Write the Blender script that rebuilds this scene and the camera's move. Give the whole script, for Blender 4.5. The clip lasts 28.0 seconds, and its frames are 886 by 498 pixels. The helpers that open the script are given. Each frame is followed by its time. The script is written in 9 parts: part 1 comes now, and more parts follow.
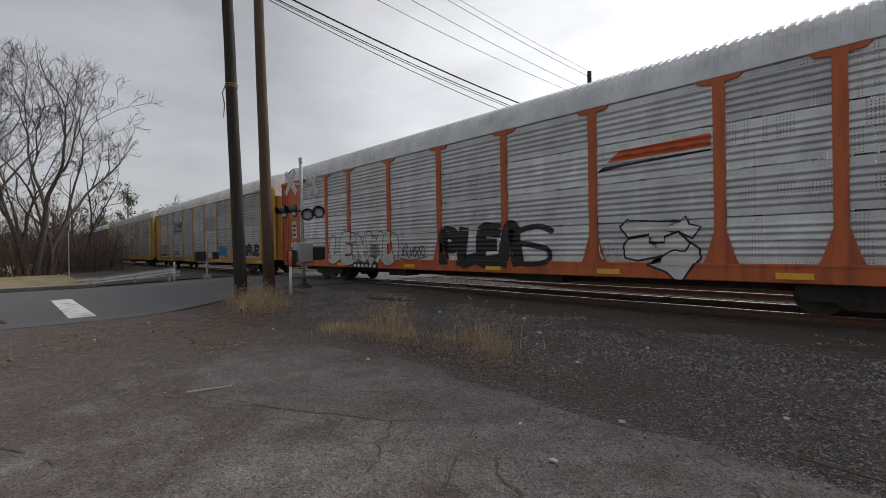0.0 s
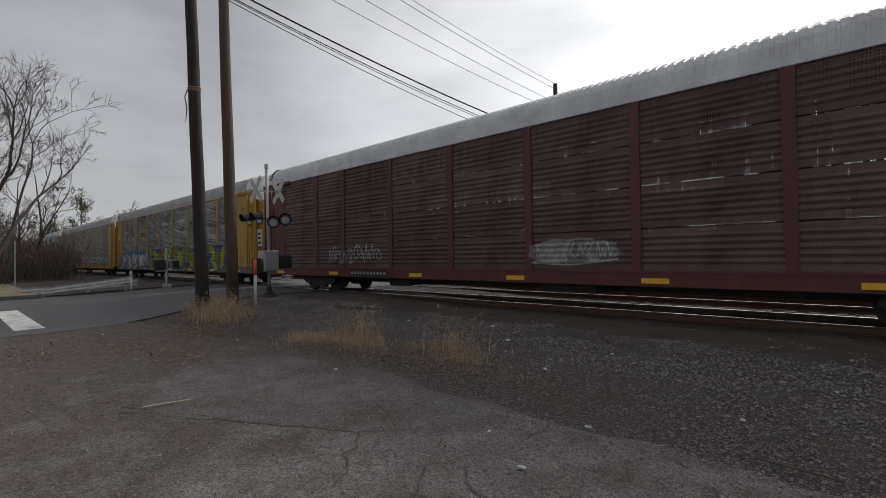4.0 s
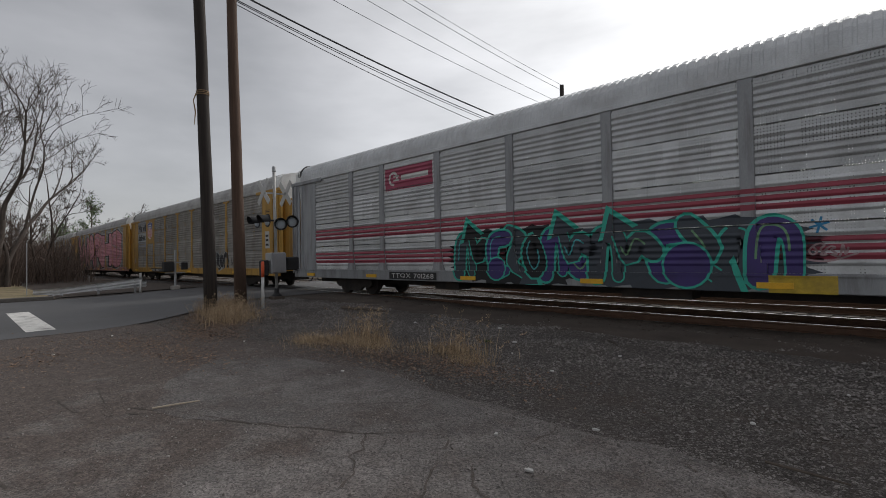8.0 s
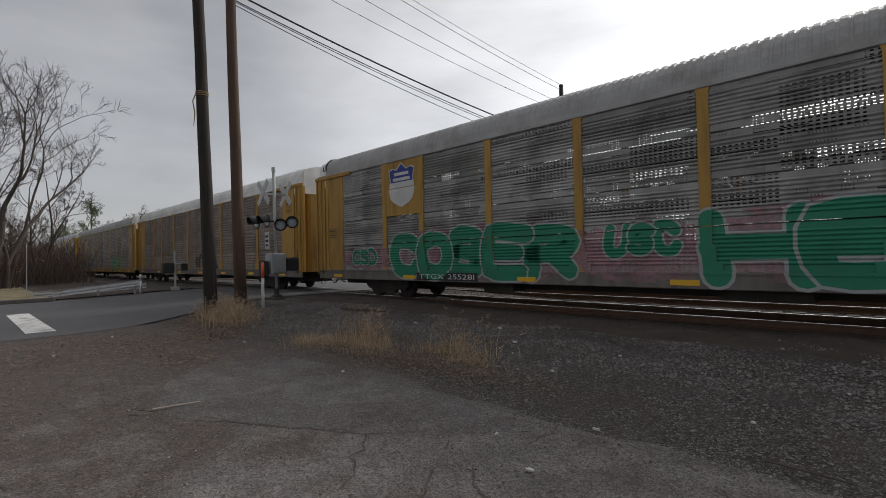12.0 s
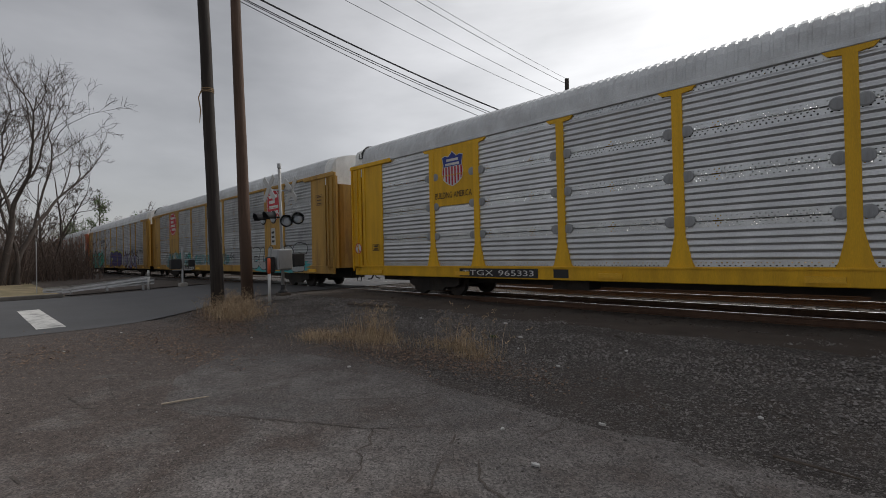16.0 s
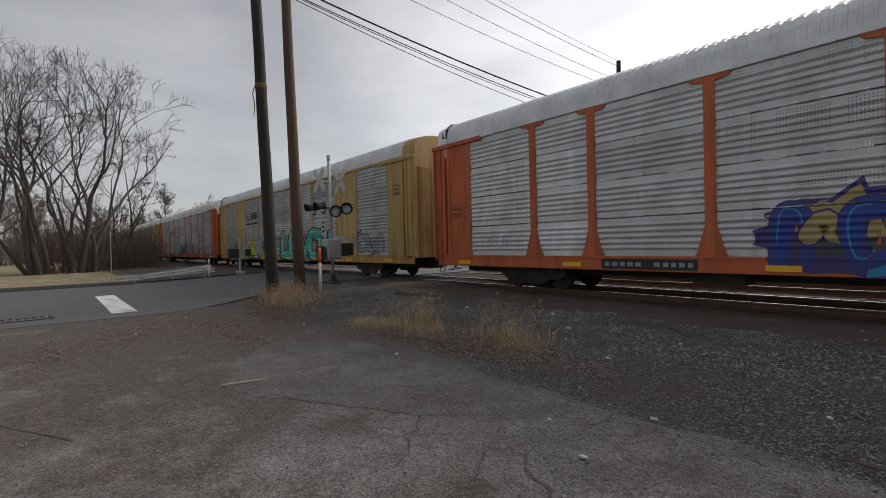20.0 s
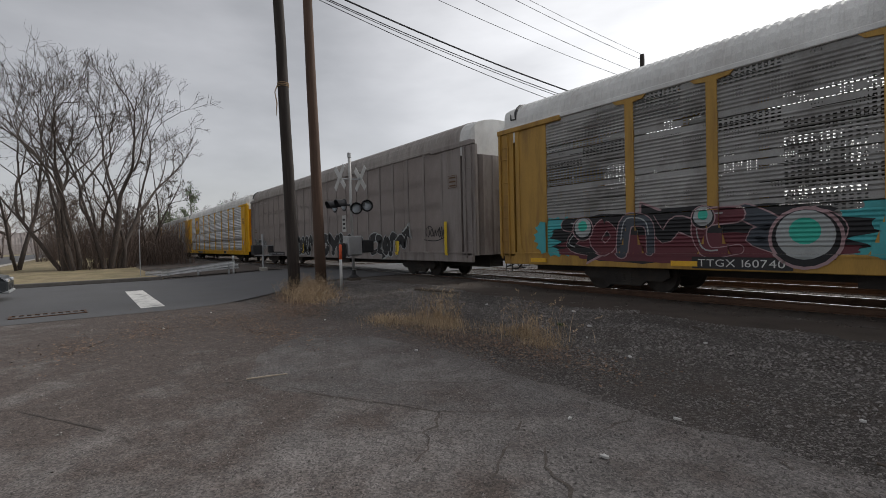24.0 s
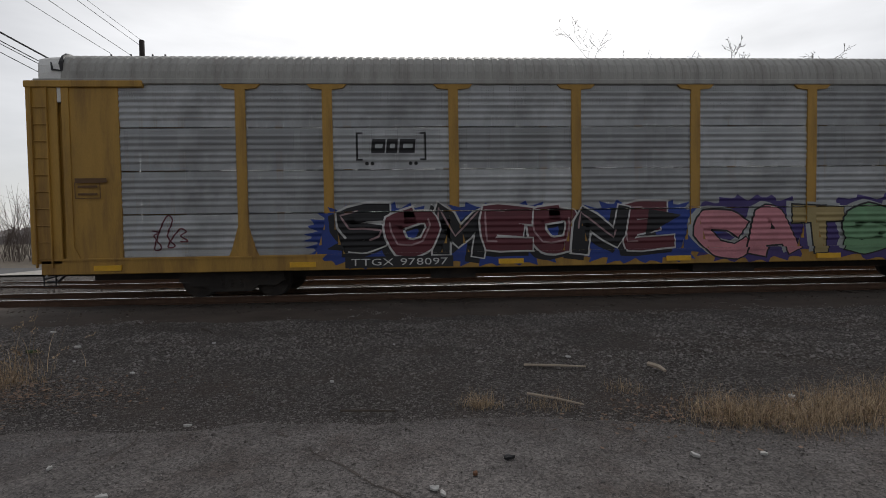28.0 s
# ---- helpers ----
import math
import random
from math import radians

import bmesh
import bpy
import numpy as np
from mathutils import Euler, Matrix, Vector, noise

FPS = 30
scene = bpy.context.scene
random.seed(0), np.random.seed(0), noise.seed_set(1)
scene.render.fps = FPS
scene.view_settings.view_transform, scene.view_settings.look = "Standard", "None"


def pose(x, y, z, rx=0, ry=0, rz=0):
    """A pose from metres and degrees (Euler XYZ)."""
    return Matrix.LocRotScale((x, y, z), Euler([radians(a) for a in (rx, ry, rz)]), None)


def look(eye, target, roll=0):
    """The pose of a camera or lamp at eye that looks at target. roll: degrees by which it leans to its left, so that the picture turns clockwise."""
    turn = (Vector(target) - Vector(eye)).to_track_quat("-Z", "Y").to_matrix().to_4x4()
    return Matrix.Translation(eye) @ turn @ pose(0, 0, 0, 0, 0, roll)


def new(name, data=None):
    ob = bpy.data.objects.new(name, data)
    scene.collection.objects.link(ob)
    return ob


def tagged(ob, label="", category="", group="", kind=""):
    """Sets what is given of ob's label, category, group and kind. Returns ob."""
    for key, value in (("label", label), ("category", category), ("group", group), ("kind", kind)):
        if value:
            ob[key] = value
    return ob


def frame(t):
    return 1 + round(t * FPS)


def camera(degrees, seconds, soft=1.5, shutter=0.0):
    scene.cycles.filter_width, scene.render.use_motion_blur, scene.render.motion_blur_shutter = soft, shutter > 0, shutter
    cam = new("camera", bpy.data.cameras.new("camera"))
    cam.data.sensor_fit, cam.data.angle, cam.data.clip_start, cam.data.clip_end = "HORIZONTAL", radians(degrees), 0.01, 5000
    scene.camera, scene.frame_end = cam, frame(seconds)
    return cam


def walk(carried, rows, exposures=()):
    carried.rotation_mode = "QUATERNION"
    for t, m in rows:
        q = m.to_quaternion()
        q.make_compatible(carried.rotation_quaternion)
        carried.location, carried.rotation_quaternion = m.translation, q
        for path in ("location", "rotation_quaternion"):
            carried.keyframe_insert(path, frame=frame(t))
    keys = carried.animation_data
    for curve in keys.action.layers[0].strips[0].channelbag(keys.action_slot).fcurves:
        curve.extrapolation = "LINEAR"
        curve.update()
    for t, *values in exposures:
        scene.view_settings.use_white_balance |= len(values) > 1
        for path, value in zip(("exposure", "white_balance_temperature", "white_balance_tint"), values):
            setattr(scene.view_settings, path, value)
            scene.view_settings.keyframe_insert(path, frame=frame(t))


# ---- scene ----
cam = camera(86.76, 28.0, soft=0.9)
EYE = (0.0, 0.0, 1.58)
PATH = [
    (0.0, pose(*EYE, 89.84, 0.91, 46.89)),
    (0.5, pose(*EYE, 89.90, 0.94, 45.81)),
    (1.0, pose(*EYE, 90.09, 0.95, 44.90)),
    (1.5, pose(*EYE, 90.11, 0.95, 44.11)),
    (2.0, pose(*EYE, 90.09, 0.91, 43.25)),
    (2.5, pose(*EYE, 90.15, 0.91, 42.77)),
    (3.0, pose(*EYE, 90.35, 0.92, 42.74)),
    (3.5, pose(*EYE, 90.58, 0.91, 42.92)),
    (5.5, pose(*EYE, 91.09, 0.91, 43.46)),
    (6.0, pose(*EYE, 91.08, 0.90, 43.59)),
    (6.5, pose(*EYE, 91.13, 0.91, 43.73)),
    (7.0, pose(*EYE, 91.12, 0.91, 43.80)),
    (7.5, pose(*EYE, 91.08, 0.94, 43.85)),
    (8.0, pose(*EYE, 91.02, 0.96, 43.90)),
    (8.5, pose(*EYE, 90.98, 1.00, 43.97)),
    (9.0, pose(*EYE, 91.06, 1.02, 44.15)),
    (9.5, pose(*EYE, 91.10, 1.07, 44.16)),
    (10.0, pose(*EYE, 91.10, 1.11, 44.03)),
    (10.5, pose(*EYE, 91.10, 1.10, 43.85)),
    (11.0, pose(*EYE, 91.08, 1.14, 43.75)),
    (11.5, pose(*EYE, 91.08, 1.15, 43.80)),
    (12.0, pose(*EYE, 91.03, 1.16, 43.89)),
    (12.5, pose(*EYE, 90.99, 1.19, 43.92)),
    (14.5, pose(*EYE, 90.94, 1.26, 44.35)),
    (15.0, pose(*EYE, 90.84, 1.26, 44.37)),
    (15.5, pose(*EYE, 90.67, 1.27, 44.44)),
    (16.0, pose(*EYE, 90.49, 1.33, 44.56)),
    (16.5, pose(*EYE, 90.30, 1.30, 44.58)),
    (17.0, pose(*EYE, 90.17, 1.30, 44.60)),
    (17.5, pose(*EYE, 90.01, 1.30, 45.26)),
    (18.0, pose(*EYE, 89.81, 1.35, 45.97)),
    (18.5, pose(*EYE, 89.66, 1.34, 47.21)),
    (19.0, pose(*EYE, 89.51, 1.34, 48.36)),
    (19.5, pose(*EYE, 89.43, 1.35, 49.30)),
    (20.0, pose(*EYE, 89.33, 1.39, 50.17)),
    (20.5, pose(*EYE, 89.20, 1.37, 50.95)),
    (21.0, pose(*EYE, 89.18, 1.38, 51.34)),
    (21.5, pose(*EYE, 89.17, 1.39, 51.70)),
    (23.5, pose(*EYE, 89.08, 1.36, 52.56)),
    (24.0, pose(*EYE, 89.01, 1.36, 52.58)),
    (24.5, pose(*EYE, 88.99, 1.35, 52.54)),
    (25.0, pose(*EYE, 88.94, 1.40, 52.50)),
    (25.5, pose(*EYE, 88.94, 1.39, 52.50)),
    (26.0, pose(*EYE, 88.95, 1.37, 52.22)),
    (26.5, pose(*EYE, 89.12, 1.40, 50.08)),
    (26.8, pose(*EYE, 89.18, 1.43, 45.73)),
    (27.0, pose(*EYE, 88.92, 1.38, 40.13)),
    (27.2, pose(*EYE, 88.50, 1.15, 32.70)),
    (27.4, pose(*EYE, 88.23, 1.15, 24.84)),
    (27.5, pose(*EYE, 88.22, 1.05, 20.61)),
    (27.6, pose(*EYE, 88.18, 1.01, 16.20)),
    (27.8, pose(*EYE, 88.21, 0.81, 6.95)),
    (28.0, pose(*EYE, 88.20, 0.86, -2.86)),
]
EXPOSURES = [(0.0, 0.33), (1.5, 0.27), (3.0, 0.19), (6.0, 0.17), (12.5, 0.17), (14.5, 0.15), (16.0, 0.06), (17.0, -0.02), (18.0, 0.06), (19.0, 0.17), (20.0, 0.31), (25.0, 0.35), (26.5, 0.37), (27.2, 0.23), (28.0, 0.03)]
walk(cam, PATH, EXPOSURES)

# ---- light: a bright overcast sky, the sun behind thin cloud beyond the train ----
SUN_AZ, SUN_EL = -6.0, 33.0            # degrees: turned from +y towards -x, and above the horizon
SUN_DIR = Vector((-math.sin(radians(SUN_AZ)) * math.cos(radians(SUN_EL)),
                  math.cos(radians(SUN_AZ)) * math.cos(radians(SUN_EL)), math.sin(radians(SUN_EL))))


def build_world():
    world = bpy.data.worlds.new("overcast")
    scene.world = world
    world.use_nodes = True
    nt = world.node_tree
    nt.nodes.clear()
    N, L = nt.nodes.new, nt.links.new
    out, bg = N("ShaderNodeOutputWorld"), N("ShaderNodeBackground")
    tc = N("ShaderNodeTexCoord")
    sky = N("ShaderNodeTexSky")
    sky.sky_type, sky.sun_disc = "NISHITA", False
    sky.sun_elevation, sky.sun_rotation = radians(SUN_EL), radians(-SUN_AZ)
    hsv = N("ShaderNodeHueSaturation")
    hsv.inputs["Saturation"].default_value, hsv.inputs["Value"].default_value = 0.3, 0.045
    L(sky.outputs[0], hsv.inputs["Color"])
    # brightness of the cloud deck round the veiled sun
    dot = N("ShaderNodeVectorMath")
    dot.operation = "DOT_PRODUCT"
    dot.inputs[1].default_value = SUN_DIR
    L(tc.outputs["Generated"], dot.inputs[0])
    glow = N("ShaderNodeValToRGB")
    cr = glow.color_ramp
    cr.elements[0].position, cr.elements[0].color = 0.0, (0.19, 0.189, 0.198, 1)
    cr.elements[1].position, cr.elements[1].color = 1.0, (0.90, 0.885, 0.875, 1)
    for p, c in ((0.45, (0.226, 0.225, 0.235, 1)), (0.72, (0.45, 0.447, 0.455, 1)), (0.88, (0.645, 0.64, 0.64, 1)), (0.96, (0.77, 0.76, 0.755, 1))):
        e = cr.elements.new(p)
        e.color = c
    L(dot.outputs["Value"], glow.inputs[0])
    # long streaks of cloud
    mp = N("ShaderNodeMapping")
    mp.inputs["Scale"].default_value, mp.inputs["Rotation"].default_value = (1.2, 2.6, 7.0), (0.0, 0.12, 0.5)
    L(tc.outputs["Generated"], mp.inputs[0])
    nz = N("ShaderNodeTexNoise")
    nz.inputs["Scale"].default_value, nz.inputs["Detail"].default_value, nz.inputs["Roughness"].default_value = 1.6, 5.0, 0.5
    L(mp.outputs[0], nz.inputs["Vector"])
    rng = N("ShaderNodeMapRange")
    rng.inputs["From Min"].default_value, rng.inputs["From Max"].default_value = 0.3, 0.7
    rng.inputs["To Min"].default_value, rng.inputs["To Max"].default_value = 0.76, 1.2
    L(nz.outputs["Fac"], rng.inputs["Value"])
    mul = N("ShaderNodeVectorMath")
    mul.operation = "SCALE"
    L(glow.outputs["Color"], mul.inputs[0])
    L(rng.outputs["Result"], mul.inputs["Scale"])
    add = N("ShaderNodeVectorMath")
    L(mul.outputs[0], add.inputs[0])
    L(hsv.outputs["Color"], add.inputs[1])
    L(add.outputs[0], bg.inputs["Color"])
    bg.inputs["Strength"].default_value = 1.0
    L(bg.outputs[0], out.inputs[0])


build_world()
sun = new("sun", bpy.data.lights.new("sun", "SUN"))
sun.data.energy, sun.data.angle, sun.data.color = 1.5, radians(16), (1.0, 0.97, 0.92)
sun.matrix_world = look(SUN_DIR * 60, (0, 0, 0))

# ---- materials ----
MATS = {}


def mat(name, base, rough=0.8, metal=0.0, vary=0.25, scale=3.0, fine=60.0, bump=0.2, stain=None, stain_amt=0.0,
        stain_scale=0.7, stretch=(1, 1, 1), per_object=0.0, spec=0.5, coords="Object"):
    """A procedural surface: base colour, coarse and fine variation, optional stains and fine relief."""
    if name in MATS:
        return MATS[name]
    m = bpy.data.materials.new(name)
    m.use_nodes = True
    nt = m.node_tree
    N, L = nt.nodes.new, nt.links.new
    b = nt.nodes["Principled BSDF"]
    b.inputs["Roughness"].default_value, b.inputs["Metallic"].default_value = rough, metal
    b.inputs["Specular IOR Level"].default_value = spec
    tc = N("ShaderNodeTexCoord")
    mp = N("ShaderNodeMapping")
    mp.inputs["Scale"].default_value = stretch
    L(tc.outputs[coords], mp.inputs[0])
    n1, n2 = N("ShaderNodeTexNoise"), N("ShaderNodeTexNoise")
    n1.inputs["Scale"].default_value, n1.inputs["Detail"].default_value = scale, 5.0
    n2.inputs["Scale"].default_value, n2.inputs["Detail"].default_value = fine, 3.0
    for n in (n1, n2):
        L(mp.outputs[0], n.inputs["Vector"])
    mixn = N("ShaderNodeMath")
    mixn.operation = "MULTIPLY_ADD"
    L(n1.outputs["Fac"], mixn.inputs[0])
    mixn.inputs[1].default_value = 0.6
    half = N("ShaderNodeMath")
    half.operation = "MULTIPLY"
    L(n2.outputs["Fac"], half.inputs[0])
    half.inputs[1].default_value = 0.4
    L(half.outputs[0], mixn.inputs[2])
    rng = N("ShaderNodeMapRange")
    rng.inputs["From Min"].default_value, rng.inputs["From Max"].default_value = 0.3, 0.7
    rng.inputs["To Min"].default_value, rng.inputs["To Max"].default_value = 1 - vary, 1 + vary
    L(mixn.outputs[0], rng.inputs["Value"])
    col = N("ShaderNodeVectorMath")
    col.operation = "SCALE"
    col.inputs[0].default_value = base
    L(rng.outputs["Result"], col.inputs["Scale"])
    last = col.outputs[0]
    if per_object:
        oi = N("ShaderNodeObjectInfo")
        r2 = N("ShaderNodeMapRange")
        r2.inputs["To Min"].default_value, r2.inputs["To Max"].default_value = 1 - per_object, 1 + per_object
        L(oi.outputs["Random"], r2.inputs["Value"])
        c2 = N("ShaderNodeVectorMath")
        c2.operation = "SCALE"
        L(last, c2.inputs[0])
        L(r2.outputs["Result"], c2.inputs["Scale"])
        last = c2.outputs[0]
    if stain:
        n3 = N("ShaderNodeTexNoise")
        n3.inputs["Scale"].default_value, n3.inputs["Detail"].default_value = stain_scale, 6.0
        n3.inputs["Roughness"].default_value = 0.65
        L(mp.outputs[0], n3.inputs["Vector"])
        r3 = N("ShaderNodeMapRange")
        r3.inputs["From Min"].default_value, r3.inputs["From Max"].default_value = 0.48, 0.68
        r3.inputs["To Max"].default_value = stain_amt
        L(n3.outputs["Fac"], r3.inputs["Value"])
        mx = N("ShaderNodeMix")
        mx.data_type = "RGBA"
        L(r3.outputs["Result"], mx.inputs["Factor"])
        L(last, mx.inputs["A"])
        mx.inputs["B"].default_value = (*stain, 1)
        last = mx.outputs["Result"]
    L(last, b.inputs["Base Color"])
    if bump:
        bp = N("ShaderNodeBump")
        bp.inputs["Strength"].default_value, bp.inputs["Distance"].default_value = bump, 0.02
        L(mixn.outputs[0], bp.inputs["Height"])
        L(bp.outputs[0], b.inputs["Normal"])
    MATS[name] = m
    return m


def panel_mat(name, base, rough=0.55, metal=0.35, stain=(0.12, 0.10, 0.085), stain_amt=0.5, holes=0.3, bay=0.25, style="fine", hole=0.14):
    """Galvanised side sheet: dirt streaks, sheet-to-sheet differences, rows of punched holes that light passes through."""
    if name in MATS:
        return MATS[name]
    m = mat(name, base, rough, metal, 0.16, 1.2, 30.0, 0.05, stain, stain_amt, 0.9, (1.1, 1, 0.9), bay, 0.2)
    nt = m.node_tree
    N, L = nt.nodes.new, nt.links.new
    b = nt.nodes["Principled BSDF"]
    out = nt.nodes["Material Output"]
    tc = N("ShaderNodeTexCoord")
    sep = N("ShaderNodeSeparateXYZ")
    L(tc.outputs["Object"], sep.inputs[0])

    def math(op, a, bb=0.0, c=0.0):
        n = N("ShaderNodeMath")
        n.operation = op
        for i, v in enumerate((a, bb, c)):
            if isinstance(v, (int, float)):
                n.inputs[i].default_value = v
            else:
                L(v, n.inputs[i])
        return n.outputs[0]

    def dots(v, period, width):
        f = math("FRACT", math("DIVIDE", v, period))
        return math("LESS_THAN", math("ABSOLUTE", math("SUBTRACT", f, 0.5)), width)

    def cells(px, pz, share):
        gz = N("ShaderNodeTexWhiteNoise")
        gz.noise_dimensions = "3D"
        cell = N("ShaderNodeCombineXYZ")
        L(math("FLOOR", math("DIVIDE", sep.outputs["X"], px)), cell.inputs[0])
        L(math("FLOOR", math("DIVIDE", sep.outputs["Z"], pz)), cell.inputs[1])
        oi = N("ShaderNodeObjectInfo")
        L(math("MULTIPLY", oi.outputs["Random"], 50.0), cell.inputs[2])
        L(cell.outputs[0], gz.inputs["Vector"])
        return math("LESS_THAN", gz.outputs["Value"], share)

    if style == "bands":      # two staggered rows of larger holes along the head and foot of each sheet
        sx = math("ADD", sep.outputs["X"], math("MULTIPLY", math("FLOOR", math("DIVIDE", sep.outputs["Z"], 0.06)), 0.05))
        h = math("MULTIPLY", dots(sx, 0.10, 0.16), dots(sep.outputs["Z"], 0.06, 0.22))
        band = math("MAXIMUM", math("LESS_THAN", sep.outputs["Z"], 0.13), math("GREATER_THAN", sep.outputs["Z"], 0.845))
        gap = math("GREATER_THAN", math("FRACT", math("DIVIDE", sep.outputs["X"], 0.62)), 0.12)
        hole_mask = math("MULTIPLY", math("MULTIPLY", h, band), gap)
    elif style == "high":     # a perforated belt along the upper part of each sheet
        h = math("MULTIPLY", dots(sep.outputs["X"], 0.075, 0.2), dots(sep.outputs["Z"], 0.07, 0.2))
        band = math("MULTIPLY", math("GREATER_THAN", sep.outputs["Z"], 0.66), math("LESS_THAN", sep.outputs["Z"], 0.95))
        hole_mask = math("MULTIPLY", h, band)
    else:
        h = math("MULTIPLY", dots(sep.outputs["X"], 0.055, hole), dots(sep.outputs["Z"], 0.062, hole + 0.04))
        hole_mask = math("MULTIPLY", h, cells(0.22, 0.124, holes) if style == "torn" else math("MAXIMUM", cells(0.33, 0.496, holes * 1.7), cells(0.11, 2.0, holes * 1.5)))
        if style == "torn":   # whole belts of large holes, and open slits
            slit = math("MULTIPLY", dots(sep.outputs["Z"], 0.33, 0.03), cells(0.9, 0.33, 0.42))
            wide = math("MULTIPLY", math("MULTIPLY", dots(sep.outputs["X"], 0.11, 0.28), dots(sep.outputs["Z"], 0.075, 0.2)), cells(1.3, 0.33, 0.42))
            hole_mask = math("MAXIMUM", hole_mask, math("MAXIMUM", slit, wide))
    tr = N("ShaderNodeBsdfTransparent")
    mix = N("ShaderNodeMixShader")
    L(hole_mask, mix.inputs[0])
    L(b.outputs[0], mix.inputs[1])
    L(tr.outputs[0], mix.inputs[2])
    L(mix.outputs[0], out.inputs["Surface"])
    return m


def gravel_mat(name, lo, hi, dirt, scale=26.0):
    """Broken stone: cells of differing tone with dark gaps, brown dirt between in patches."""
    m = bpy.data.materials.new(name)
    m.use_nodes = True
    nt = m.node_tree
    N, L = nt.nodes.new, nt.links.new
    b = nt.nodes["Principled BSDF"]
    b.inputs["Roughness"].default_value = 0.93
    tc = N("ShaderNodeTexCoord")
    wob = N("ShaderNodeTexNoise")
    wob.inputs["Scale"].default_value = 14
    L(tc.outputs["Object"], wob.inputs["Vector"])
    mv = N("ShaderNodeVectorMath")
    mv.operation = "MULTIPLY_ADD"
    L(wob.outputs["Color"], mv.inputs[0])
    mv.inputs[1].default_value = (0.05, 0.05, 0.05)
    L(tc.outputs["Object"], mv.inputs[2])
    col, edge = N("ShaderNodeTexVoronoi"), N("ShaderNodeTexVoronoi")
    edge.feature = "DISTANCE_TO_EDGE"
    for v in (col, edge):
        v.inputs["Scale"].default_value = scale
        L(mv.outputs[0], v.inputs["Vector"])
    sep = N("ShaderNodeSeparateColor")
    L(col.outputs["Color"], sep.inputs[0])
    gap = N("ShaderNodeMapRange")
    gap.inputs["From Max"].default_value = 0.16
    L(edge.outputs["Distance"], gap.inputs["Value"])
    mul = N("ShaderNodeMath")
    mul.operation = "MULTIPLY"
    pw = N("ShaderNodeMath")
    pw.operation = "POWER"
    L(sep.outputs[0], pw.inputs[0])
    pw.inputs[1].default_value = 1.8
    L(pw.outputs[0], mul.inputs[0])
    L(gap.outputs["Result"], mul.inputs[1])
    mx = N("ShaderNodeMix")
    mx.data_type = "RGBA"
    mx.inputs["A"].default_value, mx.inputs["B"].default_value = (*lo, 1), (*hi, 1)
    L(mul.outputs[0], mx.inputs["Factor"])
    big = N("ShaderNodeTexNoise")
    big.inputs["Scale"].default_value, big.inputs["Detail"].default_value, big.inputs["Roughness"].default_value = 0.7, 8.0, 0.65
    L(tc.outputs["Object"], big.inputs["Vector"])
    br = N("ShaderNodeMapRange")
    br.inputs["From Min"].default_value, br.inputs["From Max"].default_value, br.inputs["To Max"].default_value = 0.48, 0.68, 0.8
    L(big.outputs["Fac"], br.inputs["Value"])
    m2 = N("ShaderNodeMix")
    m2.data_type = "RGBA"
    m2.inputs["B"].default_value = (*dirt, 1)
    L(br.outputs["Result"], m2.inputs["Factor"])
    L(mx.outputs["Result"], m2.inputs["A"])
    L(m2.outputs["Result"], b.inputs["Base Color"])
    bp = N("ShaderNodeBump")
    bp.inputs["Strength"].default_value, bp.inputs["Distance"].default_value = 0.9, 0.03
    L(gap.outputs["Result"], bp.inputs["Height"])
    L(bp.outputs[0], b.inputs["Normal"])
    return m


